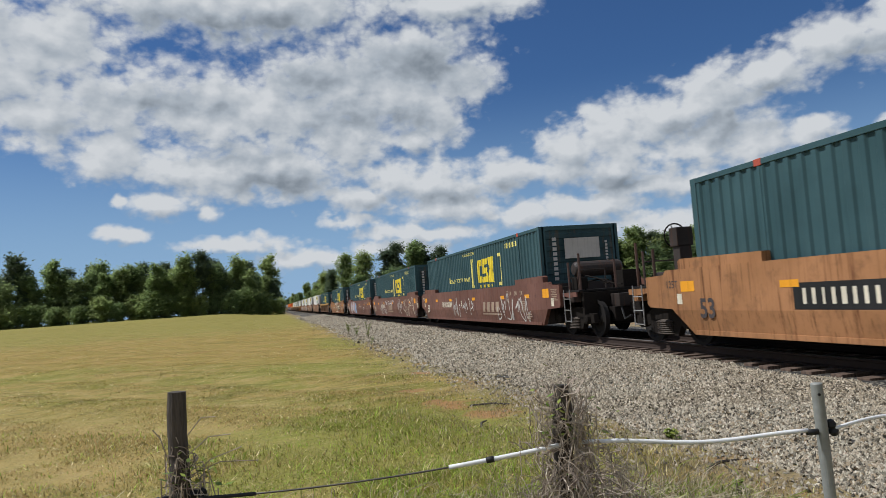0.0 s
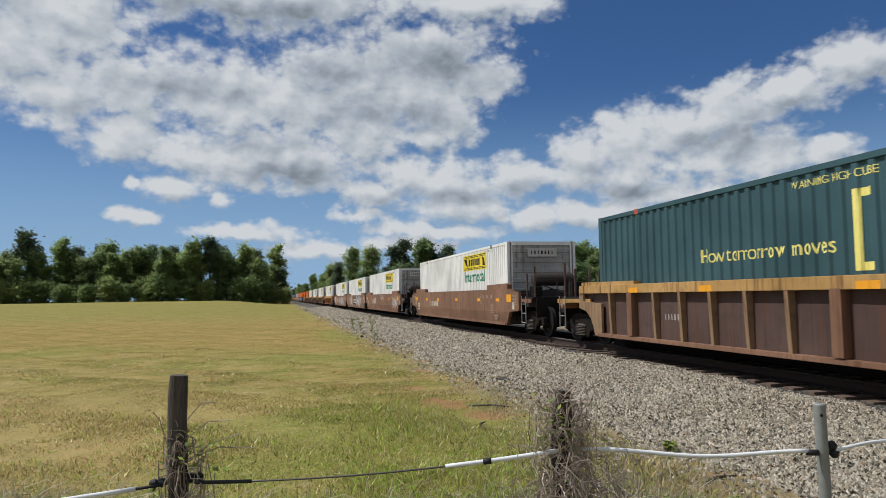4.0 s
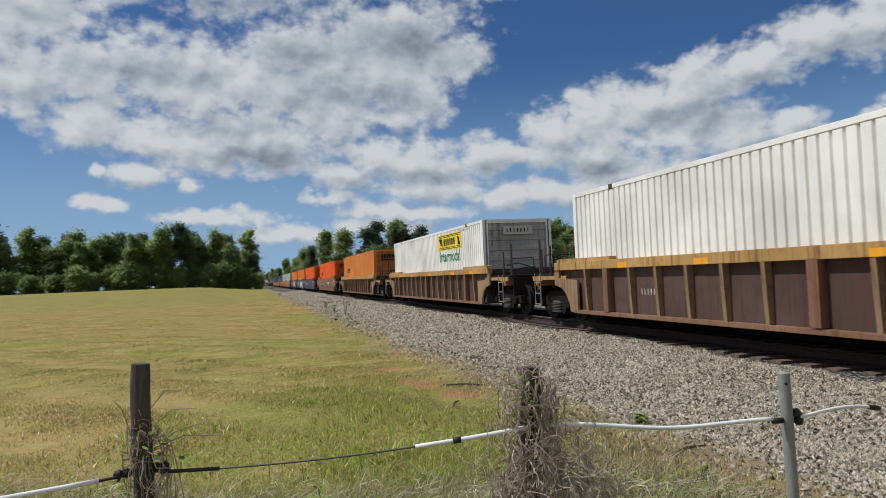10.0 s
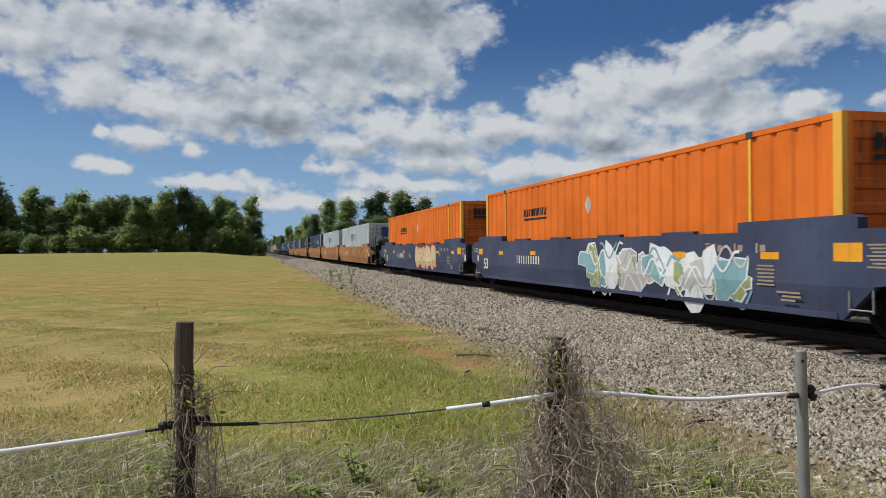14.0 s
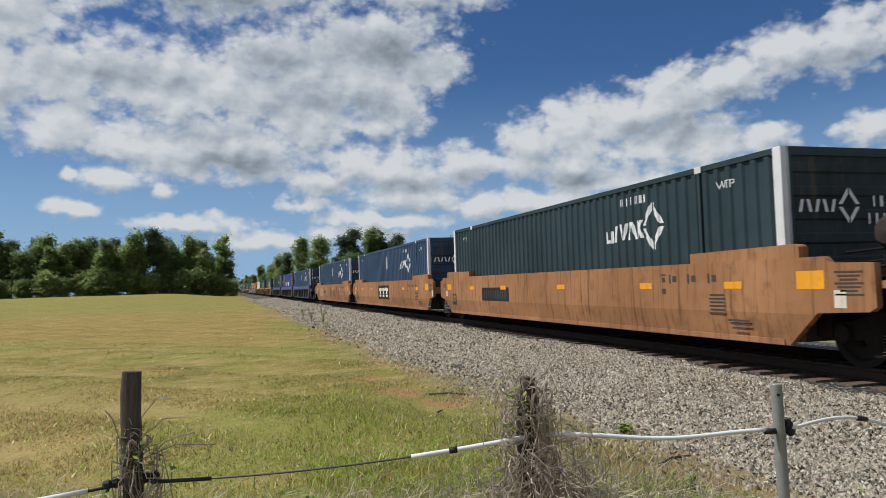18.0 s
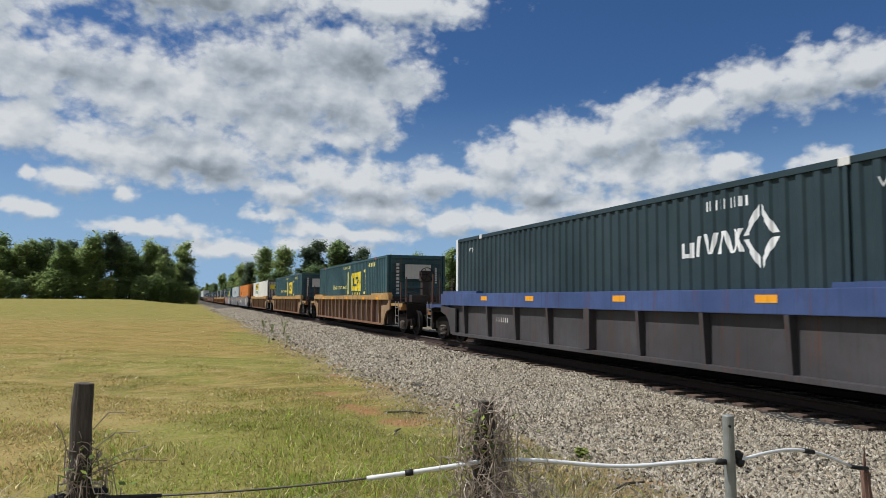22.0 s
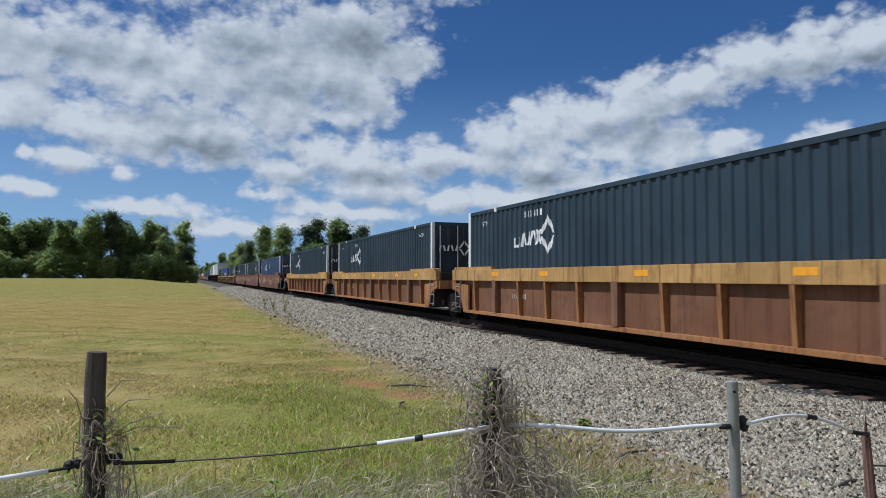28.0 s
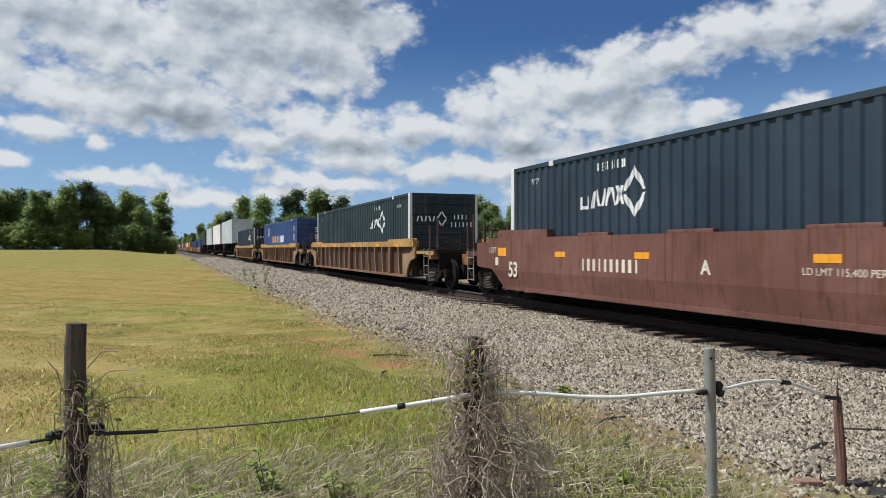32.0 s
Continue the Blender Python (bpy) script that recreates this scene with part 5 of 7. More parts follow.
def curve_through(pts, steps=6):
    """A smooth line through the points."""
    dense = []
    for k in range(len(pts) - 1):
        p0, p1, p2, p3 = pts[max(k - 1, 0)], pts[k], pts[k + 1], pts[min(k + 2, len(pts) - 1)]
        for q in range(steps):
            u = q / steps
            dense.append(tuple(0.5 * ((2 * p1[j]) + (-p0[j] + p2[j]) * u + (2 * p0[j] - 5 * p1[j] + 4 * p2[j] - p3[j]) * u * u + (-p0[j] + 3 * p1[j] - 3 * p2[j] + p3[j]) * u ** 3) for j in (0, 1)))
    return dense + [pts[-1]]


def graffiti(car, y, z, w, h, fill, line, seed, n=5, style="bubble"):
    """Sprayed shapes that cannot be read: swollen bubbles with an outline, or thin loops."""
    r_ = random.Random(seed)
    x = -SIDE_X - 0.003
    cell = w / n
    layers, lines = {}, {}
    if style in ("mixed", "block"):
        extra = {"mist": ("teal", "rose", "pale"), "white": ("rose", "pale", "sky"), "tan": ("pale", "dusty", "rose"), "olive": ("pale", "teal", "white")}[fill]
        for i in range(n):
            cx = -w / 2 + cell * (i + 0.5)
            k = fill if style == "block" or i % 2 == 0 else extra[i % 3]
            for j in range(3):
                s = r_.randint(0, 99999)
                ax, az, rx, rz = cx + r_.uniform(-0.3, 0.3) * cell, r_.uniform(-0.16, 0.16) * h, cell * r_.uniform(0.3, 0.55), h * r_.uniform(0.22, 0.42)
                up = 0.0016 * j + 0.0004 * (i % 2)
                layers.setdefault((line, round(-0.0005 + up, 4)), []).append(blob(ax, az, rx + 0.03, rz + 0.03, random.Random(s), 13, 0.6))
                layers.setdefault((k if j < 2 else extra[(i + 1) % 3], round(0.0003 + up, 4)), []).append(blob(ax, az, rx, rz, random.Random(s), 13, 0.6))
            for j in range(3):
                p0 = (cx + r_.uniform(-0.5, 0.0) * cell, r_.uniform(-0.45, 0.45) * h)
                pts = [(p0[0] + cell * 0.16 * q, p0[1] + 0.18 * h * math.sin(q * 1.1 + j + i)) for q in range(7)]
                c = line if j == 2 else extra[(i + j) % 3]
                lines[c] = strip(curve_through(pts, 3), 0.05, lines.get(c), -0.006 - 0.0006 * j)
    elif style == "bubble":
        for i in range(n):
            cx, cz = -w / 2 + cell * (i + 0.5), r_.uniform(-0.06, 0.06) * h
            s = r_.randint(0, 99999)
            layers.setdefault((line, 0.0), []).append(blob(cx, cz, cell * 0.57, h * 0.54, random.Random(s), 22))
            layers.setdefault((fill, 0.002 + 0.0008 * (i % 2)), []).append(blob(cx, cz, cell * 0.49, h * 0.47, random.Random(s), 22))
            for _ in range(2):
                a0, b0 = cx + r_.uniform(-0.25, 0.25) * cell, cz + r_.uniform(-0.3, 0.3) * h
                pts = [(a0, b0), (a0 + r_.uniform(-0.25, 0.25) * cell, b0 + r_.uniform(-0.2, 0.2) * h), (a0 + r_.uniform(-0.2, 0.2) * cell, b0 + r_.uniform(-0.3, 0.3) * h)]
                lines[line] = strip(curve_through(pts), 0.035, lines.get(line), -0.004)
    else:
        for i in range(n):
            cx = -w / 2 + cell * (i + 0.5)
            pts = [(cx + cell * 0.62 * r_.uniform(-0.8, 0.8), h * r_.uniform(-0.5, 0.5)) for _ in range(5)]
            lines[fill] = strip(curve_through(pts), 0.045, lines.get(fill), -0.001 * (i % 3))
    for (c, up), polys in layers.items():
        for k, group in enumerate([[p] for p in polys] if style == "bubble" and c == fill else [polys]):
            marking(car, "graffiti", group, c, y, z, x - up - 0.0001 * k)
    for c, bm in lines.items():
        bmesh.ops.recalc_face_normals(bm, faces=bm.faces)
        bend(bm, z)
        part("graffiti", mesh_of("graffiti", bm, ink(c)), car, "", pose(x, y, z))


# -- well cars --
def end_meshes(col, deck, out):
    """Parts of one end of a car, built for the end at positive y; out: how far it reaches."""
    m, d = car_paint(col), car_paint(deck)
    k = ("end", col, deck, out)

    def build():
        r = {}
        r["bulkhead"] = mesh_of("bulkhead", boxes((-1.34, 1.34, 8.32, 8.42, 0.35, 1.50), bevel=0.01), car_paint("soot"))
        r["end_sill"] = mesh_of("end_sill", boxes((-0.42, 0.42, 8.4, out, 0.78, 1.12), (-1.40, 1.40, out - 0.9 if out > 10.2 else 9.0, out - 0.72 if out > 10.2 else 9.18, 0.95, 1.22), bevel=0.02), car_paint("soot") if col not in ("ochre", "amber") else m)
        r["walkway"] = mesh_of("walkway", boxes((-1.3, 1.3, 8.45, out - 0.55, 1.22, 1.27), bevel=0.008), STEEL)
        lift, stop = (0.085, 8.85) if deck in ("gold", "blue") else (0.20, 8.5)
        poly = [(6.0, SILL), (6.0, SILL + lift * 0.85), (stop - 0.1, SILL + lift), (stop, SILL + lift * 0.8), (stop, SILL)]
        r["shelf_near"] = mesh_of("guide_shelf", plate(poly, -SIDE_X + 0.02, -SIDE_X + 0.19), d)
        r["shelf_far"] = mesh_of("guide_shelf", plate(poly, SIDE_X - 0.19, SIDE_X - 0.02), d)
        bm = bmesh.new()
        tube(bm, [(-1.15, out - 0.85, 1.2), (-1.15, out - 0.85, 1.78), (-1.12, out - 0.85, 1.81), (-0.38, out - 0.85, 1.81), (-0.35, out - 0.85, 1.78), (-0.35, out - 0.85, 1.2)], 0.017, 6)
        r["handrail"] = mesh_of("handrail", bm, car_paint("soot"))
        r["reservoir"] = mesh_of("air_reservoir", lathe([(-0.75, 0.02), (-0.73, 0.16), (-0.66, 0.22), (0.66, 0.22), (0.73, 0.16), (0.75, 0.02)], "x", 16), car_paint("soot"))
        r["reservoir"].transform(Matrix.Translation((-0.1, 9.35, 1.86)))
        r["draft"] = mesh_of("underframe", boxes((-0.55, 0.55, 8.42, out - 0.05, 0.40, 0.78), (-1.15, 1.15, 8.44, 8.7, 0.42, 1.2), (-1.2, 1.2, out - 0.62, out - 0.5, 0.55, 1.2), bevel=0.02), GRIME)
        r["skirt_near"] = mesh_of("platform_skirt", plate([(8.46, 1.22), (out - 0.5, 1.22), (out - 0.5, 1.10), (10.2, 1.08), (9.9, 1.12), (8.46, 1.12)], -1.40, -1.36), d)
        r["skirt_far"] = mesh_of("platform_skirt", plate([(8.46, 1.20), (out - 0.5, 1.20), (out - 0.5, 1.02), (8.46, 0.93)], 1.36, 1.40), d)
        r["cradle"] = mesh_of("reservoir_cradle", boxes((-0.7, -0.58, 9.2, 9.5, 1.27, 1.70), bevel=0.015), GRIME)
        r["cradle_far"] = mesh_of("reservoir_cradle", boxes((0.4, 0.52, 9.2, 9.5, 1.27, 1.70), bevel=0.015), GRIME)
        r["valve"] = mesh_of("brake_valve", boxes((-1.1, -0.75, 9.75, 10.1, 1.27, 1.62), bevel=0.05), GRIME)
        r["box"] = mesh_of("valve_box", boxes((0.2, 0.75, 9.9, 10.3, 1.27, 1.75), bevel=0.03), GRIME)
        for k, (x, y, z) in enumerate(((-1.2, out - 0.62, 2.25), (-0.15, out - 0.66, 2.05), (0.7, out - 0.62, 2.2), (-1.2, out - 1.35, 2.05))):
            bm = bmesh.new()
            tube(bm, [(x, y, 1.2), (x, y, z)], 0.032, 6)
            r["upright%d" % k] = mesh_of("upright", bm, car_paint("dark_brown"))
        bm = bmesh.new()
        for x, z in ((-1.0, 1.36), (-0.2, 1.48), (0.5, 1.40), (-0.6, 1.62)):
            tube(bm, [(x, 8.5, z), (x, 9.6, z + 0.05), (x + 0.2, 10.2, z - 0.1), (x + 0.2, out - 0.6, z - 0.12)], 0.022, 6)
        r["pipe"] = mesh_of("brake_pipe", bm, GRIME)
        bm = bmesh.new()
        for x in (-1.46,):
            for y in (out - 1.2, out - 0.8):
                tube(bm, [(x, y, 0.42), (x, y, 1.3)], 0.014, 6)
            for z in (0.45, 0.75, 1.05):
                tube(bm, [(x, out - 1.2, z), (x, out - 0.8, z)], 0.013, 6)
        r["ladder"] = mesh_of("ladder", bm, plain("ladder_steel", (0.27, 0.26, 0.25), 0.6, 0.1))
        r["coupler"] = mesh_of("coupler", boxes((-0.12, 0.12, out - 0.1, 11.62, 0.62, 0.86), (-0.2, 0.2, 11.45, 11.76, 0.58, 0.92), bevel=0.03), GRIME)
        bm = bmesh.new()
        for x in (-0.35, 0.42):
            tube(bm, [(x, out - 0.1, 0.85), (x * 1.1, out + 0.15, 0.45), (x * 0.9, out + 0.4, 0.55)], 0.028, 6)
        r["air_hose"] = mesh_of("air_hose", bm, plain("rubber_hose", (0.02, 0.02, 0.02), 0.7))
        return r
    return cached(k, build)


def flip_mesh(key, me, along=False):
    """The same part for the other side of a car, or mirrored along it for its other end."""
    def build():
        q = me.copy()
        if along:
            q.transform(Matrix.Diagonal((1, -1, 1, 1)))
            q.flip_normals()
        else:
            q.transform(Matrix.Rotation(math.pi, 4, "Z"))
        return q
    return cached(("flip", key), build)


def add_end(car, col, deck, sign, coupled, brake):
    out = 11.2 if coupled else 9.55
    r = end_meshes(col, deck, out)
    names = ["bulkhead", "end_sill", "walkway", "shelf_near", "shelf_far", "ladder"] + (["handrail", "coupler", "air_hose", "draft", "skirt_near", "skirt_far", "upright0", "upright1", "upright2", "upright3", "pipe"] if coupled else []) + (["reservoir", "cradle", "cradle_far", "valve", "box"] if coupled and sign < 0 and deck != "gold" else [])
    label = {"shelf_near": "guide_shelf", "shelf_far": "guide_shelf", "reservoir": "air_reservoir", "draft": "underframe", "skirt_near": "platform_skirt", "skirt_far": "platform_skirt", "cradle": "reservoir_cradle", "cradle_far": "reservoir_cradle", "valve": "brake_valve", "box": "valve_box", "pipe": "brake_pipe"}
    for nme in names:
        me = r[nme] if sign > 0 else flip_mesh((col, deck, out, nme), r[nme], True)
        part(label.get(nme, nme.rstrip("0123")), me, car, "raised container guide shelf" if "shelf" in nme else "")
    if brake:
        def wheel_mesh():
            bm = bmesh.new()
            ring = [(0, 0.27 * math.cos(a), 0.27 * math.sin(a)) for a in [i * math.pi / 9 for i in range(19)]]
            tube(bm, ring, 0.018, 6)
            for i in range(5):
                a = i * 2 * math.pi / 5
                tube(bm, [(0, 0, 0), (0, 0.27 * math.cos(a), 0.27 * math.sin(a))], 0.012, 5)
            bmesh.ops.transform(bm, matrix=Matrix.Rotation(math.pi / 2, 4, "Z"), verts=bm.verts)
            return mesh_of("brake_wheel", bm, GRIME)
        stand_me = cached(("brake_stand", col), lambda: mesh_of("brake_stand", boxes((-0.45, -0.15, -0.14, 0.14, 1.2, 2.15), (-0.50, -0.10, -0.16, 0.16, 2.10, 2.52), (-0.9, 0.5, -0.2, 0.2, 1.27, 1.55), bevel=0.03), car_paint("soot")))
        st = part("brake_stand", stand_me, car, "hand brake housing", pose(0, sign * 10.15, 0))
        part("brake_wheel", cached("brake_wheel", wheel_mesh), st, "spoked hand brake wheel", pose(-0.3, sign * 0.24, 2.36))


def smooth_side(col, front, back):
    """The plate side: it runs out past the well as a wing over the bogie, longer at a coupled end."""
    def build():
        def wing(long_):
            e = 9.75 if long_ else 9.30
            return [(8.95, SILL), (9.05, SILL - 0.09), (e, SILL - 0.11), (e, 0.88), (e - 0.1, 0.82), (8.80, 0.78), (8.18, BOTTOM)]
        poly = wing(back) + [(-y, z) for y, z in wing(front)][::-1]
        bm = plate(poly, -SIDE_X, -SIDE_X + 0.10)
        bend(bm, 0.0)
        return mesh_of("side_plate", bm, car_paint(col))
    me = cached(("smooth", col, front, back), build)
    lip = cached(("lip", col), lambda: mesh_of("side_sill", boxes((-SIDE_X + 0.05, -SIDE_X + 0.09, -8.1, 8.1, BOTTOM, BOTTOM + 0.09), bevel=0.008), car_paint(col)))
    return me, lip


def ribbed_meshes(col, chord, step):
    def build():
        r = {}
        poly = [(-9.0, 1.5), (9.0, 1.5), (9.0, 1.02), (8.62, 0.94), (8.36, 0.8), (8.05, BOTTOM + 0.05), (-8.05, BOTTOM + 0.05), (-8.36, 0.8), (-8.62, 0.94), (-9.0, 1.02)]
        r["side"] = mesh_of("side_sheet", plate(poly, -SIDE_X + 0.145, -SIDE_X + 0.17), car_paint("rust_panel" if col == "brown" else col))
        deep = {"blue": 0.36}.get(chord, 0.20 if col == "dark_brown" else 0.32)
        r["chord"] = mesh_of("top_chord", boxes((-SIDE_X, -SIDE_X + 0.2, -8.98, 8.98, SILL - deep, SILL), bevel=0.012), car_paint(chord))
        r["sill"] = mesh_of("bottom_sill", boxes((-SIDE_X + 0.02, -SIDE_X + 0.16, -7.95, 7.95, BOTTOM, BOTTOM + 0.085), bevel=0.01), car_paint(col if chord != "gold" else "ochre" if col in ("brown", "ochre") else "brown"))
        z1 = SILL - deep
        bm = bmesh.new()
        a = [(-0.045, z1), (0.045, z1), (0.045, BOTTOM + 0.04), (-0.045, BOTTOM + 0.04)]
        vs = [bm.verts.new((-SIDE_X + (0.005 if z > 1 else 0.055), y, z)) for y, z in a] + [bm.verts.new((-SIDE_X + 0.147, y, z)) for y, z in a]
        for f in ((0, 1, 2, 3), (7, 6, 5, 4), (0, 4, 5, 1), (1, 5, 6, 2), (2, 6, 7, 3), (3, 7, 4, 0)):
            bm.faces.new([vs[i] for i in f])
        bmesh.ops.recalc_face_normals(bm, faces=bm.faces)
        # on dark brown cars the ribs' bright highlight is put into a paler tan
        r["rib"] = mesh_of("rib", bm, car_paint({"gold": "rib_lit_tan" if col == "dark_brown" else "ochre", "blue": "slate"}.get(chord, col)))
        r["gusset"] = mesh_of("end_gusset", plate([(9.05, 1.30), (8.95, 1.50), (8.78, 1.50), (8.78, 1.16), (7.72, 1.10), (7.72, BOTTOM + 0.02), (8.12, BOTTOM + 0.02), (8.20, 0.52), (8.36, 0.74), (8.62, 0.90), (9.05, 0.98)], -SIDE_X + 0.03, -SIDE_X + 0.09), car_paint({"gold": "ochre" if col != "dark_brown" else "rib_lit_tan", "blue": "slate"}.get(chord, col)))
        r["wide"] = mesh_of("rib", boxes((-SIDE_X - 0.004, -SIDE_X + 0.147, -0.11, 0.11, BOTTOM + 0.1, z1 + 0.02), bevel=0.01), car_paint({"gold": "brown" if col != "ochre" else "ochre", "blue": "slate"}.get(chord, col)))
        return r
    return cached(("ribbed", col, chord), build)


def well_car(style, col, chord, front, back, label, brake=False):
    """style: smooth or ribbed; front, back: coupled or joint (shared bogie)."""
    car = new("well_car")
    tagged(car, label, "well car", "well cars of the train")
    deck = chord if style == "ribbed" else col
    if style == "smooth":
        me, lip = smooth_side(col, front, back)
        other = smooth_side(col, back, front)[0]
        part("side_plate", me, car)
        part("side_plate", flip_mesh(("side_plate", col, back, front), other), car)
        part("side_sill", lip, car)
        part("side_sill", flip_mesh(("side_sill", col), lip), car)
    else:
        step = {"blue": 1.75}.get(chord, 1.035 if col == "dark_brown" else 1.45)
        r = ribbed_meshes(col, chord, step)
        for nme, key in (("side_sheet", "side"), ("top_chord", "chord"), ("bottom_sill", "sill")):
            part(nme, r[key], car)
            part(nme, flip_mesh((key, col, chord), r[key]), car)
        part("end_gusset", r["gusset"], car)
        part("end_gusset", flip_mesh(("gusset", col, chord), r["gusset"], True), car)
        n = int(15.4 / step)
        for i in range(n + 1):
            y = (i - n / 2) * step
            big = abs(abs(y) - 6.2) < step * 0.45 or abs(y) < 0.1
            part("rib", r["wide" if big else "rib"], car, m=pose(0, y, 0))
    floor_me = cached("well_floor", lambda: mesh_of("floor_beam", boxes((-1.4, 1.4, -7.9, 7.9, BOTTOM + 0.01, BOTTOM + 0.07), *[(-1.4, 1.4, y - 0.12, y + 0.12, BOTTOM + 0.06, BOTTOM + 0.075) for y in (-6, -3, 0, 3, 6)]), GRIME))
    part("floor_beam", floor_me, car)
    add_end(car, col if style == "smooth" else ("ochre" if chord == "gold" else col), deck, -1, front, brake == "head")
    add_end(car, col if style == "smooth" else ("ochre" if chord == "gold" else col), deck, 1, back, brake is True)
    add_truck(car, 9.78)
    if front:
        add_truck(car, -9.78)
    return car


def car_marks(car, style, k, num="white", reach=True):
    """Reflectors and stencils; numbers of the owner become plain bars."""
    faint = "dusty" if num == "cream" else "pale" if num == "pale" else num
    z = 1.30 if style == "smooth" else 1.42
    for y in (-7.4, -4.9, -1.2, 2.6, 5.4):
        marking_c(car, "reflector", 1, lambda: [rect(0, 0, 0.42, 0.115)], "amber", y + (k % 3) * 0.3, z - (0.12 if style == "smooth" else 0.0), label="orange reflector")
    if style == "smooth":
        marking_c(car, "reflector", 2, lambda: [rect(0, 0, 0.5, 0.26)], "amber", -8.35 - (0.35 if reach else 0.0), 1.24)
        marking_c(car, "reflector", 3, lambda: [rect(0, 0, 0.46, 0.2)], "amber", 8.2, 1.22)
        marking_c(car, "placard", 3, lambda: [rect(0, 0, 0.17, 0.2)], "cream", 8.5, 0.98)
        words_on(car, "53", 7.6, 0.78, 0.36, num, bold=0.012)
        words_on(car, "125T", 8.75, 1.26, 0.15, num)
        marking_c(car, "stencil", 4, lambda: [rect(0, -0.05 * i, 0.46 - 0.09 * (i % 3), 0.024) for i in range(7)], faint, -9.35 if reach else -8.90, 1.34)
        marking_c(car, "placard", 4, lambda: [rect(0, 0, 0.20, 0.24)], "cream", -9.2, 0.98)
        marking_c(car, "stencil", 6, lambda: [rect(0.07 * (i % 2), -0.06 * i, 0.5 - 0.1 * i, 0.03) for i in range(3)], faint, -7.2, 0.62)
        marking_c(car, "stencil", 7, lambda: [rect(0, 0, 0.16, 0.025), rect(0, -0.09, 0.10, 0.09), rect(0, -0.30, 0.12, 0.10)], faint, -5.2, 1.38)
        marking_c(car, "stencil", 1, lambda: [rect(0, 0.06 * i, 0.42 - 0.05 * (i % 2), 0.028) for i in range(6)], faint, -6.7, 0.72)
        marking_c(car, "stencil", 2, lambda: [rect(-0.5 + i * 0.55, 0, 0.05, 0.16) for i in range(3)] + [rect(-0.36 + i * 0.55, 0, 0.12, 0.11) for i in range(3)], faint, -5.9, 1.30)


def number_bars(car, y, z, h, key, n=9, seed=1, plate_key=None):
    w = h * 0.62
    if plate_key:
        marking(car, "marking", [rect(0, 0, n * w * 1.35 + 0.25, h * 1.7)], plate_key, y, z, -SIDE_X - 0.003)
    marking_c(car, "marking", (h, n, seed), lambda: bars(n, w, h, w * 0.3, 0.0, seed), key, y, z, -SIDE_X - 0.006, "owner's number as plain bars")


def lozenge_plate(car, y, z, w, h):
    """The owner's emblem: a dark plate with three pale blocks."""
    marking(car, "emblem", [rect(0, 0, w, h)], "black", y, z, -SIDE_X - 0.003, "dark emblem plate with pale blocks")
    b = w / 3.7
    polys = []
    for i in range(3):
        a = (i - 1) * b * 1.08
        polys += [rect(a, h * 0.20, b * 0.92, h * 0.22), rect(a, -h * 0.02, b * 0.40, h * 0.22), rect(a, -h * 0.25, b * 0.62, h * 0.16)]
    marking(car, "emblem", polys, "cream", y, z, -SIDE_X - 0.007)


# -- containers --
def corrugation(y, pitch, depth, flat_out):
    """How far the wall lies behind its outer plane at y."""
    u = (y / pitch) % 1.0
    s = 0.13
    if u < flat_out:
        return 0.0
    if u < flat_out + s:
        return depth * (u - flat_out) / s
    if u < 1 - s:
        return depth
    return depth * (1 - u) / s


def breaks(pitch, flat_out, lo, hi):
    ys = {lo, hi}
    k = math.floor(lo / pitch) - 1
    while k * pitch < hi + pitch:
        for u in (0.0, flat_out, flat_out + 0.13, 0.87):
            y = (k + u) * pitch
            if lo < y < hi:
                ys.add(y)
        k += 1
    return sorted(ys)


WAVES = {"wave": (0.30, 0.036, 0.34), "rib": (0.24, 0.050, 0.72), "wide": (0.47, 0.032, 0.62)}
WALL_X, C_Z0, C_Z1 = 1.283, 0.36, 3.255


def wall_mesh(wave, mat):
    pitch, depth, fo = WAVES[wave]
    bm = bmesh.new()
    lo = None
    for y in breaks(pitch, fo, -HALF + 0.1, HALF - 0.1):
        x = -WALL_X + corrugation(y, pitch, depth, fo)
        a, b = bm.verts.new((x, y, C_Z0 + 0.12)), bm.verts.new((x, y, C_Z1 - 0.09))
        if lo:
            bm.faces.new((lo[0], lo[1], b, a))
        lo = (a, b)
    bmesh.ops.recalc_face_normals(bm, faces=bm.faces)
    for f in bm.faces:
        if f.normal.x > 0:
            f.normal_flip()
    bmesh.ops.solidify(bm, geom=bm.faces[:], thickness=0.006)
    return mesh_of("side_wall", bm, mat)


def end_mesh(mat, doors):
    """Door leaves, or a sheet pressed into level ridges, in one piece."""
    bm = bmesh.new()
    prof = [(-0.03, C_Z0 + 0.1)]
    if not doors:
        for k in range(7):
            z = C_Z0 + 0.33 + k * 0.36
            prof += [(-0.03, z), (-0.055, z + 0.03), (-0.055, z + 0.15), (-0.03, z + 0.18)]
    prof.append((-0.03, C_Z1 - 0.08))
    prof += [(0.03, C_Z1 - 0.08), (0.03, C_Z0 + 0.1)]
    a = [bm.verts.new((-1.24, y, z)) for y, z in prof]
    b = [bm.verts.new((1.24, y, z)) for y, z in prof]
    bm.faces.new(a), bm.faces.new(b[::-1])
    for i in range(len(a)):
        j = (i + 1) % len(a)
        bm.faces.new((a[j], a[i], b[i], b[j]))
    bmesh.ops.recalc_face_normals(bm, faces=bm.faces)
    return mesh_of("end_wall", bm, mat)


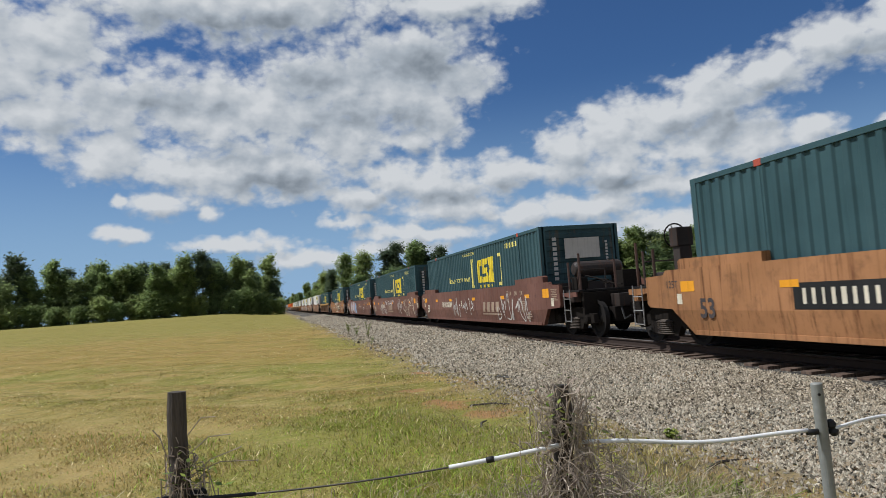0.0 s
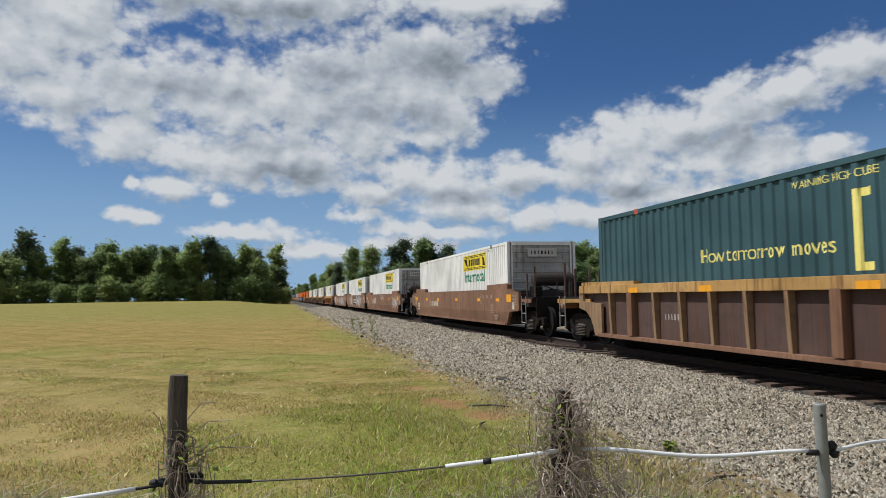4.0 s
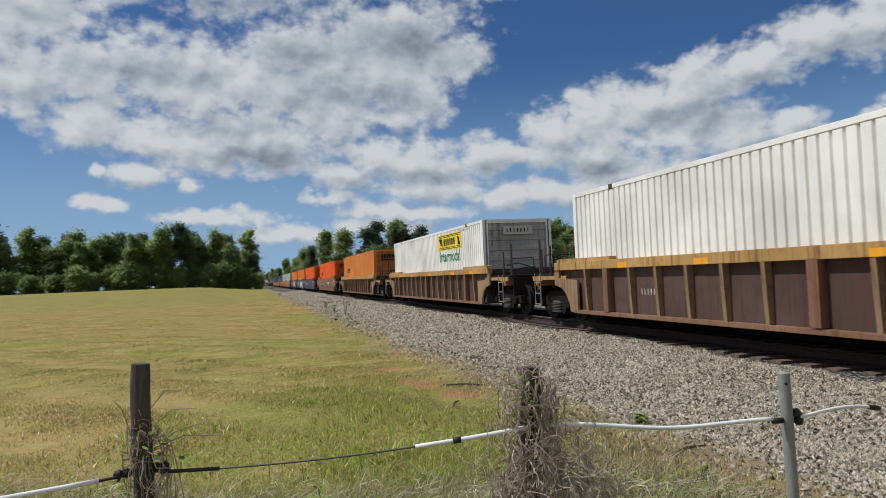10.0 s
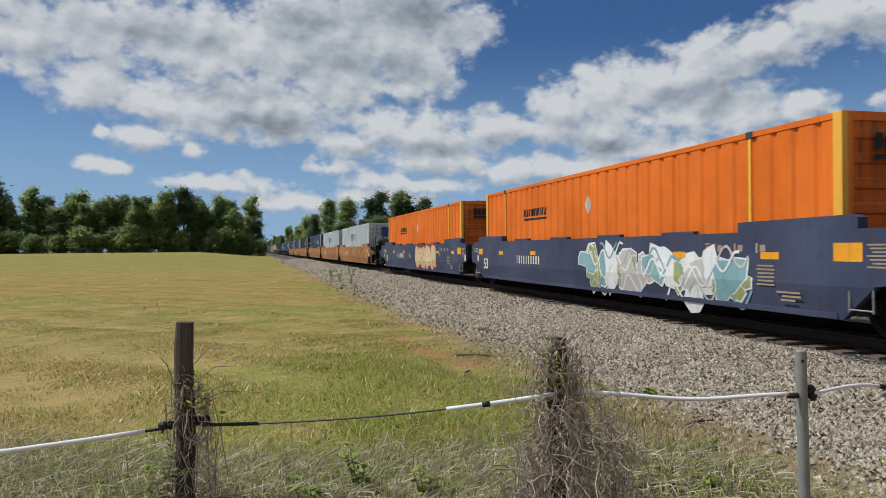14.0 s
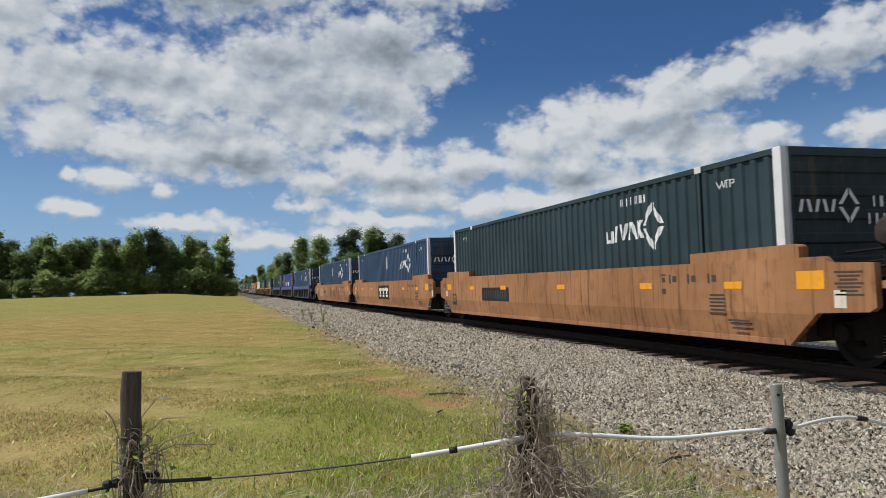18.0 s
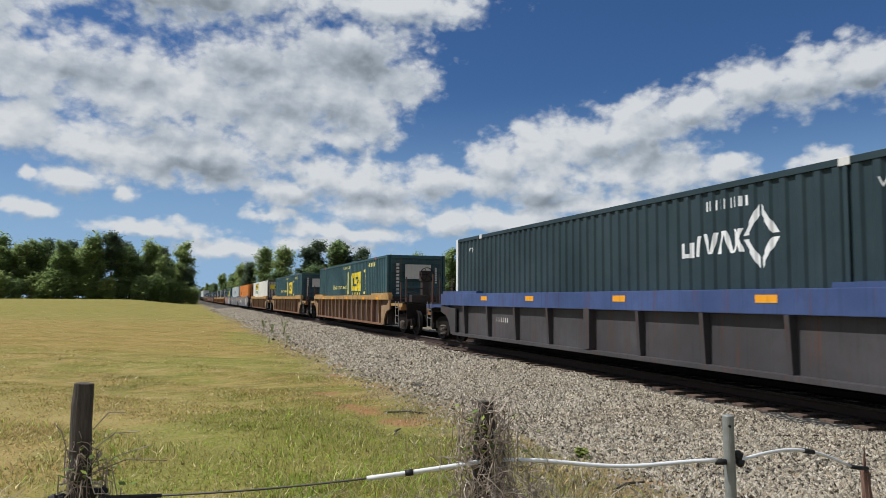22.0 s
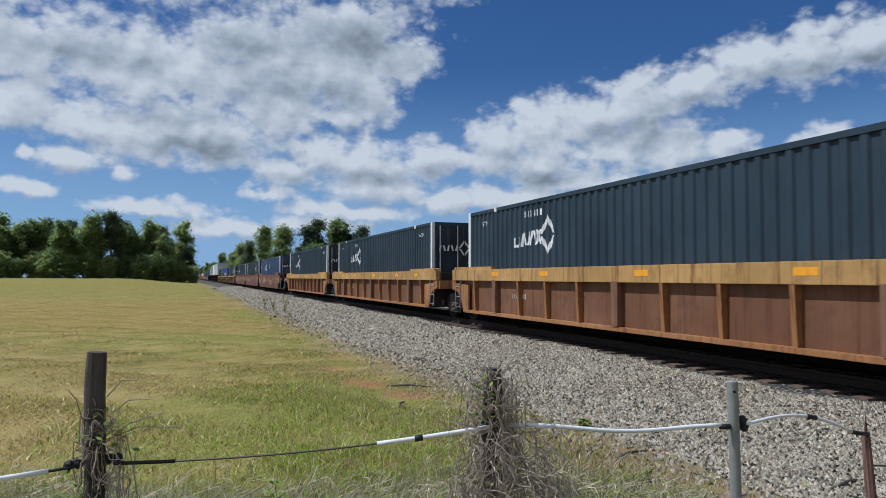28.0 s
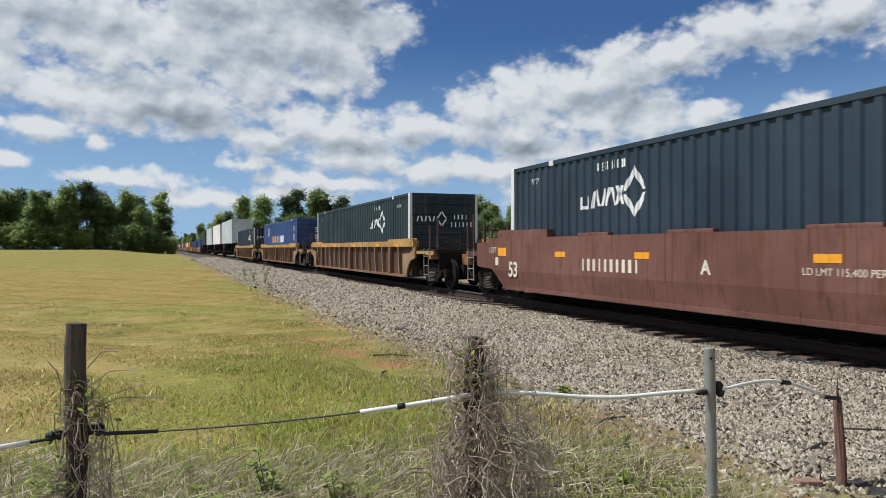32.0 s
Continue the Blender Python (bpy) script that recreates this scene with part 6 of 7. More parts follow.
def end_ring(mat):
    bm = bmesh.new()
    rings = []
    for y in (-0.05, 0.05):
        for x, z0, z1 in ((1.2, C_Z0, C_Z1), (1.1, C_Z0 + 0.14, C_Z1 - 0.13)):
            rings.append([bm.verts.new((sx * x, y, z)) for sx, z in ((-1, z0), (1, z0), (1, z1), (-1, z1))])
    for a, b in ((0, 1), (1, 3), (3, 2), (2, 0)):
        for i in range(4):
            j = (i + 1) % 4
            bm.faces.new((rings[a][i], rings[a][j], rings[b][j], rings[b][i]))
    bmesh.ops.recalc_face_normals(bm, faces=bm.faces)
    return mesh_of("end_frame", bm, mat)


SHELLS = {
    # body, posts, wave, castings, doors at the head end
    "teal": ((0.036, 0.082, 0.092), (0.036, 0.082, 0.092), "wave", (0.40, 0.08, 0.05), False),
    "ink": ((0.024, 0.040, 0.056), (0.62, 0.63, 0.62), "wave", (0.62, 0.6, 0.56), True),
    "pine": ((0.024, 0.043, 0.050), (0.62, 0.63, 0.62), "wave", (0.62, 0.6, 0.56), False),
    "navy": ((0.036, 0.068, 0.125), (0.66, 0.66, 0.64), "wave", (0.62, 0.6, 0.56), False),
    "navy_doors": ((0.036, 0.068, 0.125), (0.66, 0.66, 0.64), "wave", (0.62, 0.6, 0.56), True),
    "white": ((0.73, 0.715, 0.665), (0.73, 0.715, 0.68), "rib", (0.05, 0.05, 0.05), False),
    "white_doors": ((0.72, 0.70, 0.63), (0.72, 0.70, 0.64), "rib", (0.05, 0.05, 0.05), True),
    "orange": ((0.78, 0.112, 0.008), (0.78, 0.112, 0.008), "rib", (0.05, 0.05, 0.05), False),
    "apricot": ((0.62, 0.205, 0.040), (0.62, 0.205, 0.040), "rib", (0.05, 0.05, 0.05), False),
    "tangerine": ((0.70, 0.150, 0.010), (0.78, 0.40, 0.05), "wide", (0.05, 0.05, 0.05), False),
    "silver": ((0.46, 0.50, 0.50), (0.46, 0.50, 0.50), "wave", (0.25, 0.25, 0.25), False),
    "royal": ((0.042, 0.082, 0.21), (0.36, 0.075, 0.05), "wave", (0.6, 0.6, 0.58), False),
    "royal_plain": ((0.042, 0.082, 0.21), (0.042, 0.082, 0.21), "wave", (0.6, 0.6, 0.58), False),
    "rust": ((0.28, 0.10, 0.06), (0.28, 0.10, 0.06), "wave", (0.25, 0.25, 0.25), False),
}
SHELL_WORDS = {"teal": "dark teal-green", "ink": "dark slate-blue", "pine": "dark green-black", "navy": "navy blue", "navy_doors": "navy blue", "white": "white", "white_doors": "off-white", "orange": "bright orange",
               "apricot": "faded light orange", "tangerine": "yellow-posted orange", "silver": "pale grey", "royal": "blue red-posted", "royal_plain": "blue", "rust": "rust red"}


def shell_meshes(kind):
    body, post, wave, cast, doors = SHELLS[kind]
    wear = 0.22 if "white" not in kind else 0.12
    m = paint("box_" + kind, body, rust=tuple(c * 0.5 + 0.03 for c in body), wear=wear, rough=0.48, fade=0.16)
    p = paint("posts_" + kind, post, rust=(0.2, 0.1, 0.06), wear=0.25, rough=0.5, fade=0.1)
    c = plain("casting_" + kind, cast, 0.6)
    r = {"wall": wall_mesh(wave, m)}
    r["wall_far"] = r["wall"].copy()
    r["wall_far"].transform(Matrix.Rotation(math.pi, 4, "Z"))
    # end walls: stains, plus a darkened body colour that stands in for their shade
    grimy = paint("soiled_shaded_end_" + kind, tuple({"white": 0.46, "white_doors": 0.5, "orange": 0.65, "apricot": 0.65, "silver": 0.9}.get(kind, 0.75) * c for c in body), rust=(0.10, 0.075, 0.05), wear=0.7, rough=0.6, fade=0.25)
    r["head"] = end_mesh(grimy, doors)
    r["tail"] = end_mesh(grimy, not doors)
    bm = bmesh.new()
    n = 40
    for i in range(n):
        y0 = -HALF + 0.12 + i * (2 * HALF - 0.24) / n
        add_box(bm, -1.24, 1.24, y0 + 0.06, y0 + 0.34, C_Z1 - 0.035, C_Z1 - 0.012)
    add_box(bm, -1.26, 1.26, -HALF + 0.05, HALF - 0.05, C_Z1 - 0.06, C_Z1 - 0.035)
    r["roof"] = mesh_of("roof", bm, m)
    r["floor"] = mesh_of("floor", boxes((-1.26, 1.26, -HALF + 0.05, HALF - 0.05, C_Z0, C_Z0 + 0.1)), m)
    r["top_rail"] = mesh_of("top_rail", boxes((-1.295, -1.225, -HALF + 0.1, HALF - 0.1, C_Z1 - 0.10, C_Z1 - 0.005), bevel=0.008), m)
    r["bottom_rail"] = mesh_of("bottom_rail", boxes((-1.295, -1.225, -HALF + 0.1, HALF - 0.1, C_Z0, C_Z0 + 0.13), bevel=0.008), m)
    r["post"] = mesh_of("corner_post", boxes((-1.297, -1.14, -0.085, 0.085, C_Z0, C_Z1), bevel=0.01), p)
    r["stay"] = mesh_of("lifting_post", boxes((-1.291, -1.24, -0.035, 0.035, C_Z0 + 0.12, C_Z1 - 0.1), bevel=0.008), p if kind == "tangerine" else m)
    r["casting"] = mesh_of("corner_casting", boxes((-1.30, -1.14, -0.09, 0.09, C_Z1 - 0.115, C_Z1 + 0.004), bevel=0.012), c)
    r["beam"] = end_ring(c if kind == "white_doors" else m)
    rod = bmesh.new()
    tube(rod, [(0, 0, C_Z0 + 0.15), (0, 0, C_Z1 - 0.12)], 0.02, 6)
    r["rod"] = mesh_of("lock_rod", rod, c if kind == "white_doors" else p)
    return r


def drape(bm, wave, y_off):
    """Presses a flat marking on to the corrugated wall."""
    pitch, depth, fo = WAVES[wave]
    ys = [v.co.y for v in bm.verts]
    for y in breaks(pitch, fo, min(ys) + y_off, max(ys) + y_off):
        bmesh.ops.bisect_plane(bm, geom=bm.verts[:] + bm.edges[:] + bm.faces[:], plane_co=(0, y - y_off, 0), plane_no=(0, 1, 0))
    for v in bm.verts:
        v.co.x += corrugation(v.co.y + y_off + 1e-5, pitch, depth, fo)


def on_box(box, kind, name, ckey, polys, key, y, z, label="", lift=0.004):
    wave = SHELLS[kind][2]

    def build():
        bm = flat(polys(), key)
        drape(bm, wave, y)
        return mesh_of(name, bm, ink(key))
    part(name, cached((name, ckey, key, wave, y), build), box, label, pose(-WALL_X - lift, y, z))


def text_on_box(box, kind, words, y, z, h, key, stretch=1.0, bold=0.0):
    wave = SHELLS[kind][2]

    def build():
        q = text_mesh(words, h, key, bold)
        q.transform(Matrix.Diagonal((stretch, 1, 1, 1)))
        stand(q)
        bm = bmesh.new()
        bm.from_mesh(q)
        drape(bm, wave, y)
        return mesh_of("lettering", bm, ink(key))
    part("lettering", cached(("box words", words, h, key, wave, y, stretch), build), box, "", pose(-WALL_X - 0.004, y, z))


def end_mark(box, name, ckey, polys, key, x, z, label="", lift=0.0):
    """A marking on the head end, which looks along the track."""
    def build():
        bm = flat(polys(), key)
        bmesh.ops.transform(bm, matrix=Matrix.Rotation(math.pi / 2, 4, "Z"), verts=bm.verts)
        return mesh_of(name, bm, ink(key))
    part(name, cached((name, ckey, key, "end"), build), box, label, pose(x, -HALF - 0.062 - lift, z))


def diamond_ring(r, w, gap):
    """Four bars that make a standing diamond, with small gaps at its corners."""
    out = []
    for sx, sz in ((1, 1), (1, -1), (-1, -1), (-1, 1)):
        pts = [(gap, r - gap), (r - gap, gap), (r - w, gap), (gap, r - w)]
        out.append([(sx * a, sz * b * 1.35) for a, b in (pts if sx * sz > 0 else pts[::-1])])
    return out


def container(kind, dress, label_more=""):
    box = new("container")
    r = cached(("shell", kind), lambda: shell_meshes(kind))
    for nme, key in (("side_wall", "wall"), ("side_wall", "wall_far"), ("roof", "roof"), ("floor", "floor"), ("top_rail", "top_rail"), ("bottom_rail", "bottom_rail")):
        part(nme, r[key], box)
    part("top_rail", r["top_rail"], box, m=pose(0, 0, 0, 0, 0, 180))
    part("bottom_rail", r["bottom_rail"], box, m=pose(0, 0, 0, 0, 0, 180))
    for sy, key in ((-1, "head"), (1, "tail")):
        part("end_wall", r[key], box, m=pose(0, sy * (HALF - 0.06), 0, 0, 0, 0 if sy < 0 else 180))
        part("end_frame", r["beam"], box, m=pose(0, sy * (HALF - 0.05), 0))
        for turn in (0, 180):
            k = sy if turn == 0 else -sy
            post_label = "pale end post" if kind in ("ink", "pine", "navy") else "red end post" if kind == "royal" else ""
            part("corner_post", r["post"], box, post_label, pose(0, sy * (HALF - 0.085), 0, 0, 0, turn))
            part("corner_casting", r["casting"], box, m=pose(0, sy * (HALF - 1.98), 0, 0, 0, turn))
            part("lifting_post", r["stay"], box, m=pose(0, sy * (HALF - 1.98), 0, 0, 0, turn))
    if SHELLS[kind][4]:
        for x in (-1.0, -0.35, 0.35, 1.0):
            part("lock_rod", r["rod"], box, m=pose(x, -HALF + 0.0, 0))
    word = {"bracket": "with big yellow blocks between brackets", "ring": "with a white diamond ring emblem", "ring_tail": "with a white diamond ring emblem", "panel": "with a yellow panel and green lettering", "black": "with a black bar emblem",
            "square": "with a dark square emblem", "stripe": "with a striped disc and pale blocks", "": "with plain sides"}[dress]
    tagged(box, f"{SHELL_WORDS[kind]} corrugated container {word}", "container", "containers of the train")
    if dress == "bracket":
        on_box(box, kind, "emblem", "br1", lambda: [rect(-0.9, 0, 0.16, 1.16), rect(-0.76, 0.52, 0.28, 0.12), rect(-0.76, -0.52, 0.28, 0.12)], "lemon", -1.15, 2.20, "pale yellow bracket")
        on_box(box, kind, "emblem", "br2", lambda: [rect(0.9, 0, 0.16, 1.16), rect(0.76, 0.52, 0.28, 0.12), rect(0.76, -0.52, 0.28, 0.12)], "lemon", -3.15, 2.20, "pale yellow bracket")
        blk = lambda: [rect(-0.95, 0, 0.30, 0.66, 0.10), rect(-0.68, 0.32, 0.55, 0.24, 0.1), rect(-0.68, -0.32, 0.55, 0.24, 0.1),
                       rect(0.0, 0.34, 0.66, 0.22, 0.1), rect(0.0, 0.0, 0.62, 0.22, 0.1), rect(0.0, -0.34, 0.66, 0.22, 0.1), rect(-0.18, 0.17, 0.26, 0.16), rect(0.2, -0.17, 0.26, 0.16),
                       rect(0.78, 0.0, 0.36, 0.95, 0.42), rect(0.78, 0.0, 0.30, 0.95, -0.42)]
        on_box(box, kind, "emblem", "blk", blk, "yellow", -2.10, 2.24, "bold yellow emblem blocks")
        on_box(box, kind, "emblem", "sub", lambda: bars(10, 0.13, 0.11, 0.06, 0, 3), "yellow", -2.15, 1.65)
        text_on_box(box, kind, "How tomorrow moves", 1.9, 2.02, 0.27, "lemon", 0.98)
        text_on_box(box, kind, "WARNING HIGH CUBE", 0.2, 3.0, 0.12, "lemon")
        on_box(box, kind, "marking", "num1", lambda: bars(10, 0.11, 0.17, 0.045, 0, 5), "lemon", -5.4, 2.95)
        end_mark(box, "placard", "pl", lambda: [rect(0, 0, 1.15, 0.62)], "pale", 0.05, 2.55, "pale grey placard")
        end_mark(box, "marking", "plv", lambda: [rect(0, 0.15 * i, 0.13, 0.10) for i in range(9)], "pale", -0.85, 1.65)
        end_mark(box, "marking", "plw", lambda: [rect(0, 0.10 * i, 0.08, 0.07) for i in range(7)], "pale", 0.85, 2.1)
    elif dress in ("ring", "ring_tail"):
        y = -3.55 if dress == "ring" else 4.15
        if kind.startswith("navy"):
            on_box(box, kind, "placard", "dia_n", lambda: [[(-0.22, 0), (0, -0.34), (0.22, 0), (0, 0.34)]], "pale", 0.0, 2.5, "pale diamond placard")
        on_box(box, kind, "emblem", ("ring", kind, dress), lambda: diamond_ring(0.38, 0.15, 0.022), "white", y - 1.05, 2.35, "white diamond ring emblem")
        on_box(box, kind, "emblem", ("ringb", kind, dress), lambda: [rect(-0.72, -0.12, 0.09, 0.26), rect(-0.60, -0.21, 0.22, 0.07), rect(-0.49, -0.12, 0.09, 0.26), rect(-0.30, -0.07, 0.08, 0.34, 0.15), rect(-0.12, -0.04, 0.08, 0.34, -0.3),
                                                             rect(0.05, -0.04, 0.08, 0.34, 0.3), rect(0.22, -0.04, 0.08, 0.36, 0.35), rect(0.38, -0.04, 0.08, 0.36, -0.35), rect(0.58, -0.03, 0.08, 0.36, 0.4), rect(0.60, -0.03, 0.08, 0.36, -0.4)],
               "white", y, 2.35, "white emblem strokes")
        on_box(box, kind, "marking", ("num2", kind, dress), lambda: bars(9, 0.075, 0.16, 0.035, 0, 6), "white", y - 0.35, 2.92)
        text_on_box(box, kind, "WTP", HALF - 1.2, 2.85, 0.14, "white")
        text_on_box(box, kind, "WTP", -HALF + 1.3, 2.85, 0.14, "white")
        end_mark(box, "marking", "rg", lambda: [rect(-0.30 + 0.15 * i, 0, 0.06, 0.19, 0.25 * (-1) ** i) for i in range(5)], "white", -0.72, 2.35)
        end_mark(box, "marking", "rg2", lambda: [[(x, z) for x, z in p] for p in diamond_ring(0.22, 0.09, 0.015)], "white", -0.12, 2.35)
        end_mark(box, "marking", "rg3", lambda: bars(4, 0.10, 0.17, 0.05, 0, 3), "white", 0.62, 2.42)
        end_mark(box, "marking", "rg4", lambda: bars(6, 0.10, 0.17, 0.05, 0, 4), "white", 0.66, 2.15)
    elif dress == "panel":
        y = -3.58 if kind == "white" else 3.3
        on_box(box, kind, "emblem", ("pnl", kind), lambda: [rect(0, 0, 3.65, 0.66)], "yellow", y, 2.73, "yellow emblem panel")
        on_box(box, kind, "emblem", ("pnb", kind), lambda: [rect(0, 0.275, 3.3, 0.025), rect(0, 0.22, 3.3, 0.02), rect(0, -0.275, 3.3, 0.025), rect(0, -0.22, 3.3, 0.02), [(-1.62, 0.18), (-1.2, 0.18), (-1.0, -0.18), (-1.4, -0.05)], [(1.62, -0.18), (1.3, -0.18), (1.2, 0.18), (1.5, 0.10)]]
               + [rect(-0.75 + i * 0.30, 0, 0.20, 0.27, 0.06) for i in range(6)], "black", y, 2.73, "black bars on the panel", 0.008)
        text_on_box(box, kind, "Intermodal", y, 2.12, 0.46, "green", 1.12, 0.012)
        on_box(box, kind, "marking", ("num3", kind), lambda: bars(12, 0.07, 0.08, 0.05, 0, 8), "dark", y - 2.2, 3.06)
        if kind == "white_doors":
            end_mark(box, "emblem", "pe3", lambda: [rect(0, 0, 2.0, 0.46)], "yellow", 0, 2.58, "yellow emblem panel")
            end_mark(box, "marking", "pe4", lambda: [rect(-0.5 + 0.2 * i, 0, 0.11, 0.20) for i in range(6)] + [rect(0, s * 0.19, 1.8, 0.02) for s in (-1, 1)], "black", 0, 2.58, "", 0.004)
        else:
            end_mark(box, "emblem", "pe1", lambda: [rect(0, 0, 1.1, 0.30)], "pale", 0, 2.86)
            end_mark(box, "marking", "pe2", lambda: bars(7, 0.10, 0.13, 0.03, 0, 4), "black", 0, 2.86, "", 0.004)
    elif dress == "black":
        y = 4.75 if kind != "tangerine" else 3.5
        on_box(box, kind, "emblem", ("bk", kind), lambda: bars(9, 0.16, 0.22, 0.04, 0.2, 2, True) + [rect(0, -0.2, 1.8, 0.06)], "black", y, 2.15 if kind != "tangerine" else 2.4, "black emblem bars")
        on_box(box, kind, "placard", ("dia", kind), lambda: [[(-0.16, 0), (0, -0.24), (0.16, 0), (0, 0.24)]], "pale", 0.0, 2.4, "pale diamond placard")
        end_mark(box, "emblem", "bke", lambda: bars(9, 0.155, 0.25, 0.022, 0.12, 3, True) + [rect(0, -0.22, 1.6, 0.07)], "black", 0, 2.82)
    elif dress == "square":
        on_box(box, kind, "emblem", ("sq", kind), lambda: [rect(-1.0, 0, 0.62, 0.62)], "deep_blue", 0.2, 2.35, "dark blue square emblem")
        on_box(box, kind, "emblem", ("sq2", kind), lambda: [rect(-0.32, 0, 0.13, 0.42), rect(-0.32, 0.18, 0.46, 0.11), rect(0.22, 0, 0.46, 0.42), rect(0.74, 0, 0.13, 0.42), rect(0.74, 0.18, 0.46, 0.11), rect(1.2, 0, 0.13, 0.42), rect(1.36, 0.16, 0.3, 0.1), rect(1.36, 0, 0.3, 0.1), rect(1.36, -0.16, 0.3, 0.1)], "steel_blue", 0.2, 2.35)
        end_mark(box, "emblem", "sqe", lambda: [rect(0, 0, 0.7, 0.7)], "deep_blue", 0, 2.6)
    elif dress == "stripe":
        on_box(box, kind, "emblem", "disc", lambda: [rect(-0.18 + 0.02 * i, -0.33 + 0.074 * i, 1.05 * math.sqrt(max(0.05, 1 - ((i - 4.5) / 5.2) ** 2)) - 0.25 * (i % 2), 0.036) for i in range(10)], "white", 5.1, 2.6, "white striped disc emblem")
        on_box(box, kind, "emblem", "pcr", lambda: bars(5, 0.38, 0.5, 0.09, 0, 5), "tan", 2.1, 1.98, "tan emblem blocks")
        on_box(box, kind, "emblem", "stk", lambda: bars(10, 0.26, 0.50, 0.07, 0, 7), "white", -1.0, 1.98, "white emblem blocks")
        text_on_box(box, kind, "53", -HALF + 1.1, 2.6, 0.32, "white")
        on_box(box, kind, "placard", "stp", lambda: [rect(0, 0, 0.4, 0.45)], "pale", -HALF + 1.1, 2.05, "pale placard")
        text_me = cached("end53", lambda: text_mesh("53", 0.34, "white"))
        part("lettering", text_me, box, "", pose(0.1, -HALF - 0.062, 2.5, 90, 0, 0))
        end_mark(box, "placard", "ste", lambda: [rect(0, 0, 0.45, 0.45)], "pale", 0.1, 2.0, "pale placard")
    return box


# -- the order of the train: rear end of each container (m from the camera's line at the start), box, dress, car --
TRAIN = [
    (12.21, "teal", "bracket", "smooth amber 1 1"), (36.51, "teal", "bracket", "smooth maroon 1 0"), (56.19, "teal", "bracket", "smooth maroon 0 0"), (75.99, "teal", "bracket", "smooth maroon 0 1"),
    (99.61, "teal", "bracket", "smooth sienna 1 1"), (123.23, "teal", "bracket", "ribbed dark_brown 1 1"), (146.9, "white", "panel", "smooth brown 1 1"),
    (170.67, "white", "panel", "smooth brown 1 0"), (190.17, "white", "panel", "smooth brown 0 0"), (209.43, "white", "panel", "smooth brown 0 1"),
    (232.9, "white", "panel", "ribbed ochre 1 1"), (256.44, "white", "panel", "ribbed dark_brown 1 1"), (279.71, "white", "panel", "ribbed dark_brown 1 1"), (303.21, "white", "panel", "ribbed dark_brown 1 1"),
    (326.62, "apricot", "black", "ribbed dark_brown 1 1"), (350.14, "orange", "black", "smooth brown 1 1"),
    (373.92, "orange", "black", "smooth navy 1 0"), (393.08, "tangerine", "black", "smooth navy 0 0"), (412.45, "tangerine", "black", "smooth navy 0 1"),
    (436.69, "silver", "square", "smooth ochre 1 0"), (455.93, "silver", "square", "smooth ochre 0 0"), (476.01, "navy", "ring", "smooth ochre 0 1"),
    (499.97, "pine", "ring", "smooth amber 1 0"), (519.62, "navy", "ring", "smooth amber 0 0"), (539.33, "navy", "ring", "smooth amber 0 1"),
    (563.28, "navy_doors", "ring", "ribbed slate 1 0"), (582.67, "royal", "stripe", "ribbed slate 0 0"), (602.7, "pine", "ring", "ribbed slate 0 1"),
    (627.05, "teal", "bracket", "ribbed dark_brown 1 1"), (650.79, "teal", "bracket", "ribbed dark_brown 1 1"), (674.26, "white_doors", "panel", "ribbed dark_brown 1 1"),
    (698.05, "apricot", "black", "smooth grey 1 0"), (717.12, "silver", "square", "smooth grey 0 0"), (736.83, "teal", "bracket", "smooth grey 0 1"),
    (760.41, "ink", "ring_tail", "ribbed brown 1 0"), (779.96, "ink", "ring_tail", "ribbed brown 0 0"), (799.58, "ink", "ring_tail", "ribbed brown 0 1"),
    (822.89, "navy_doors", "ring_tail", "smooth maroon 1 0"), (842.44, "pine", "ring", "smooth maroon 0 0"), (862.06, "ink", "ring_tail", "smooth maroon 0 1"),
    (886.07, "pine", "ring", "ribbed dark_brown 1 1"), (909.0, "royal_plain", "stripe", "ribbed dark_brown 1 1"), (932.5, "ink", "ring", "ribbed dark_brown 1 1"),
]
CAR_WORDS = {"amber": "amber-yellow", "maroon": "maroon", "ochre": "rust-stained ochre", "sienna": "grimy red-brown", "brown": "faded brown", "navy": "dark navy", "grey": "dull dark grey", "dark_brown": "dark brown", "slate": "slate grey"}
rolling = []
for i, (rear, kind, dress, spec) in enumerate(TRAIN):
    style, col, f, b = spec.split()
    chord = {"dark_brown": "gold", "slate": "blue", "ochre": "gold", "brown": "gold"}.get(col, "gold")
    word = CAR_WORDS[col] + (" well car" if style == "smooth" else " well car with a painted top chord")
    car = well_car(style, col, chord, f == "1", b == "1", f"{word}, {'sprayed with graffiti' if i in (1, 2, 3, 4, 5, 7, 8, 9, 11, 17, 18, 24, 31, 32, 33) else 'on the rails'}", brake="head" if i in (16, 25, 28, 34, 37) else i in (0, 4, 10, 19, 30))
    rolling.append((car, rear - HALF))
    rolling.append((container(kind, dress), rear - HALF))
    num = {"amber": "dark", "ochre": "dark", "maroon": "cream", "navy": "cream", "brown": "cream" if i < 12 else "dark"}.get(col, "pale")
    car_marks(car, style, i, num, f == "1")
    if style == "smooth" and i not in (8, 23):
        number_bars(car, 3.6 if i != 0 else 4.2, 0.98, 0.24, "cream" if col != "amber" or i in (0, 21) else "dark", 10, i % 4, "black" if i in (0, 15, 21, 22) else None)
    elif style == "ribbed":
        marking_c(car, "stencil", 5, lambda: bars(7, 0.08, 0.12, 0.04, 0, 2), "pale", 4.5, 0.85, -SIDE_X + 0.141)

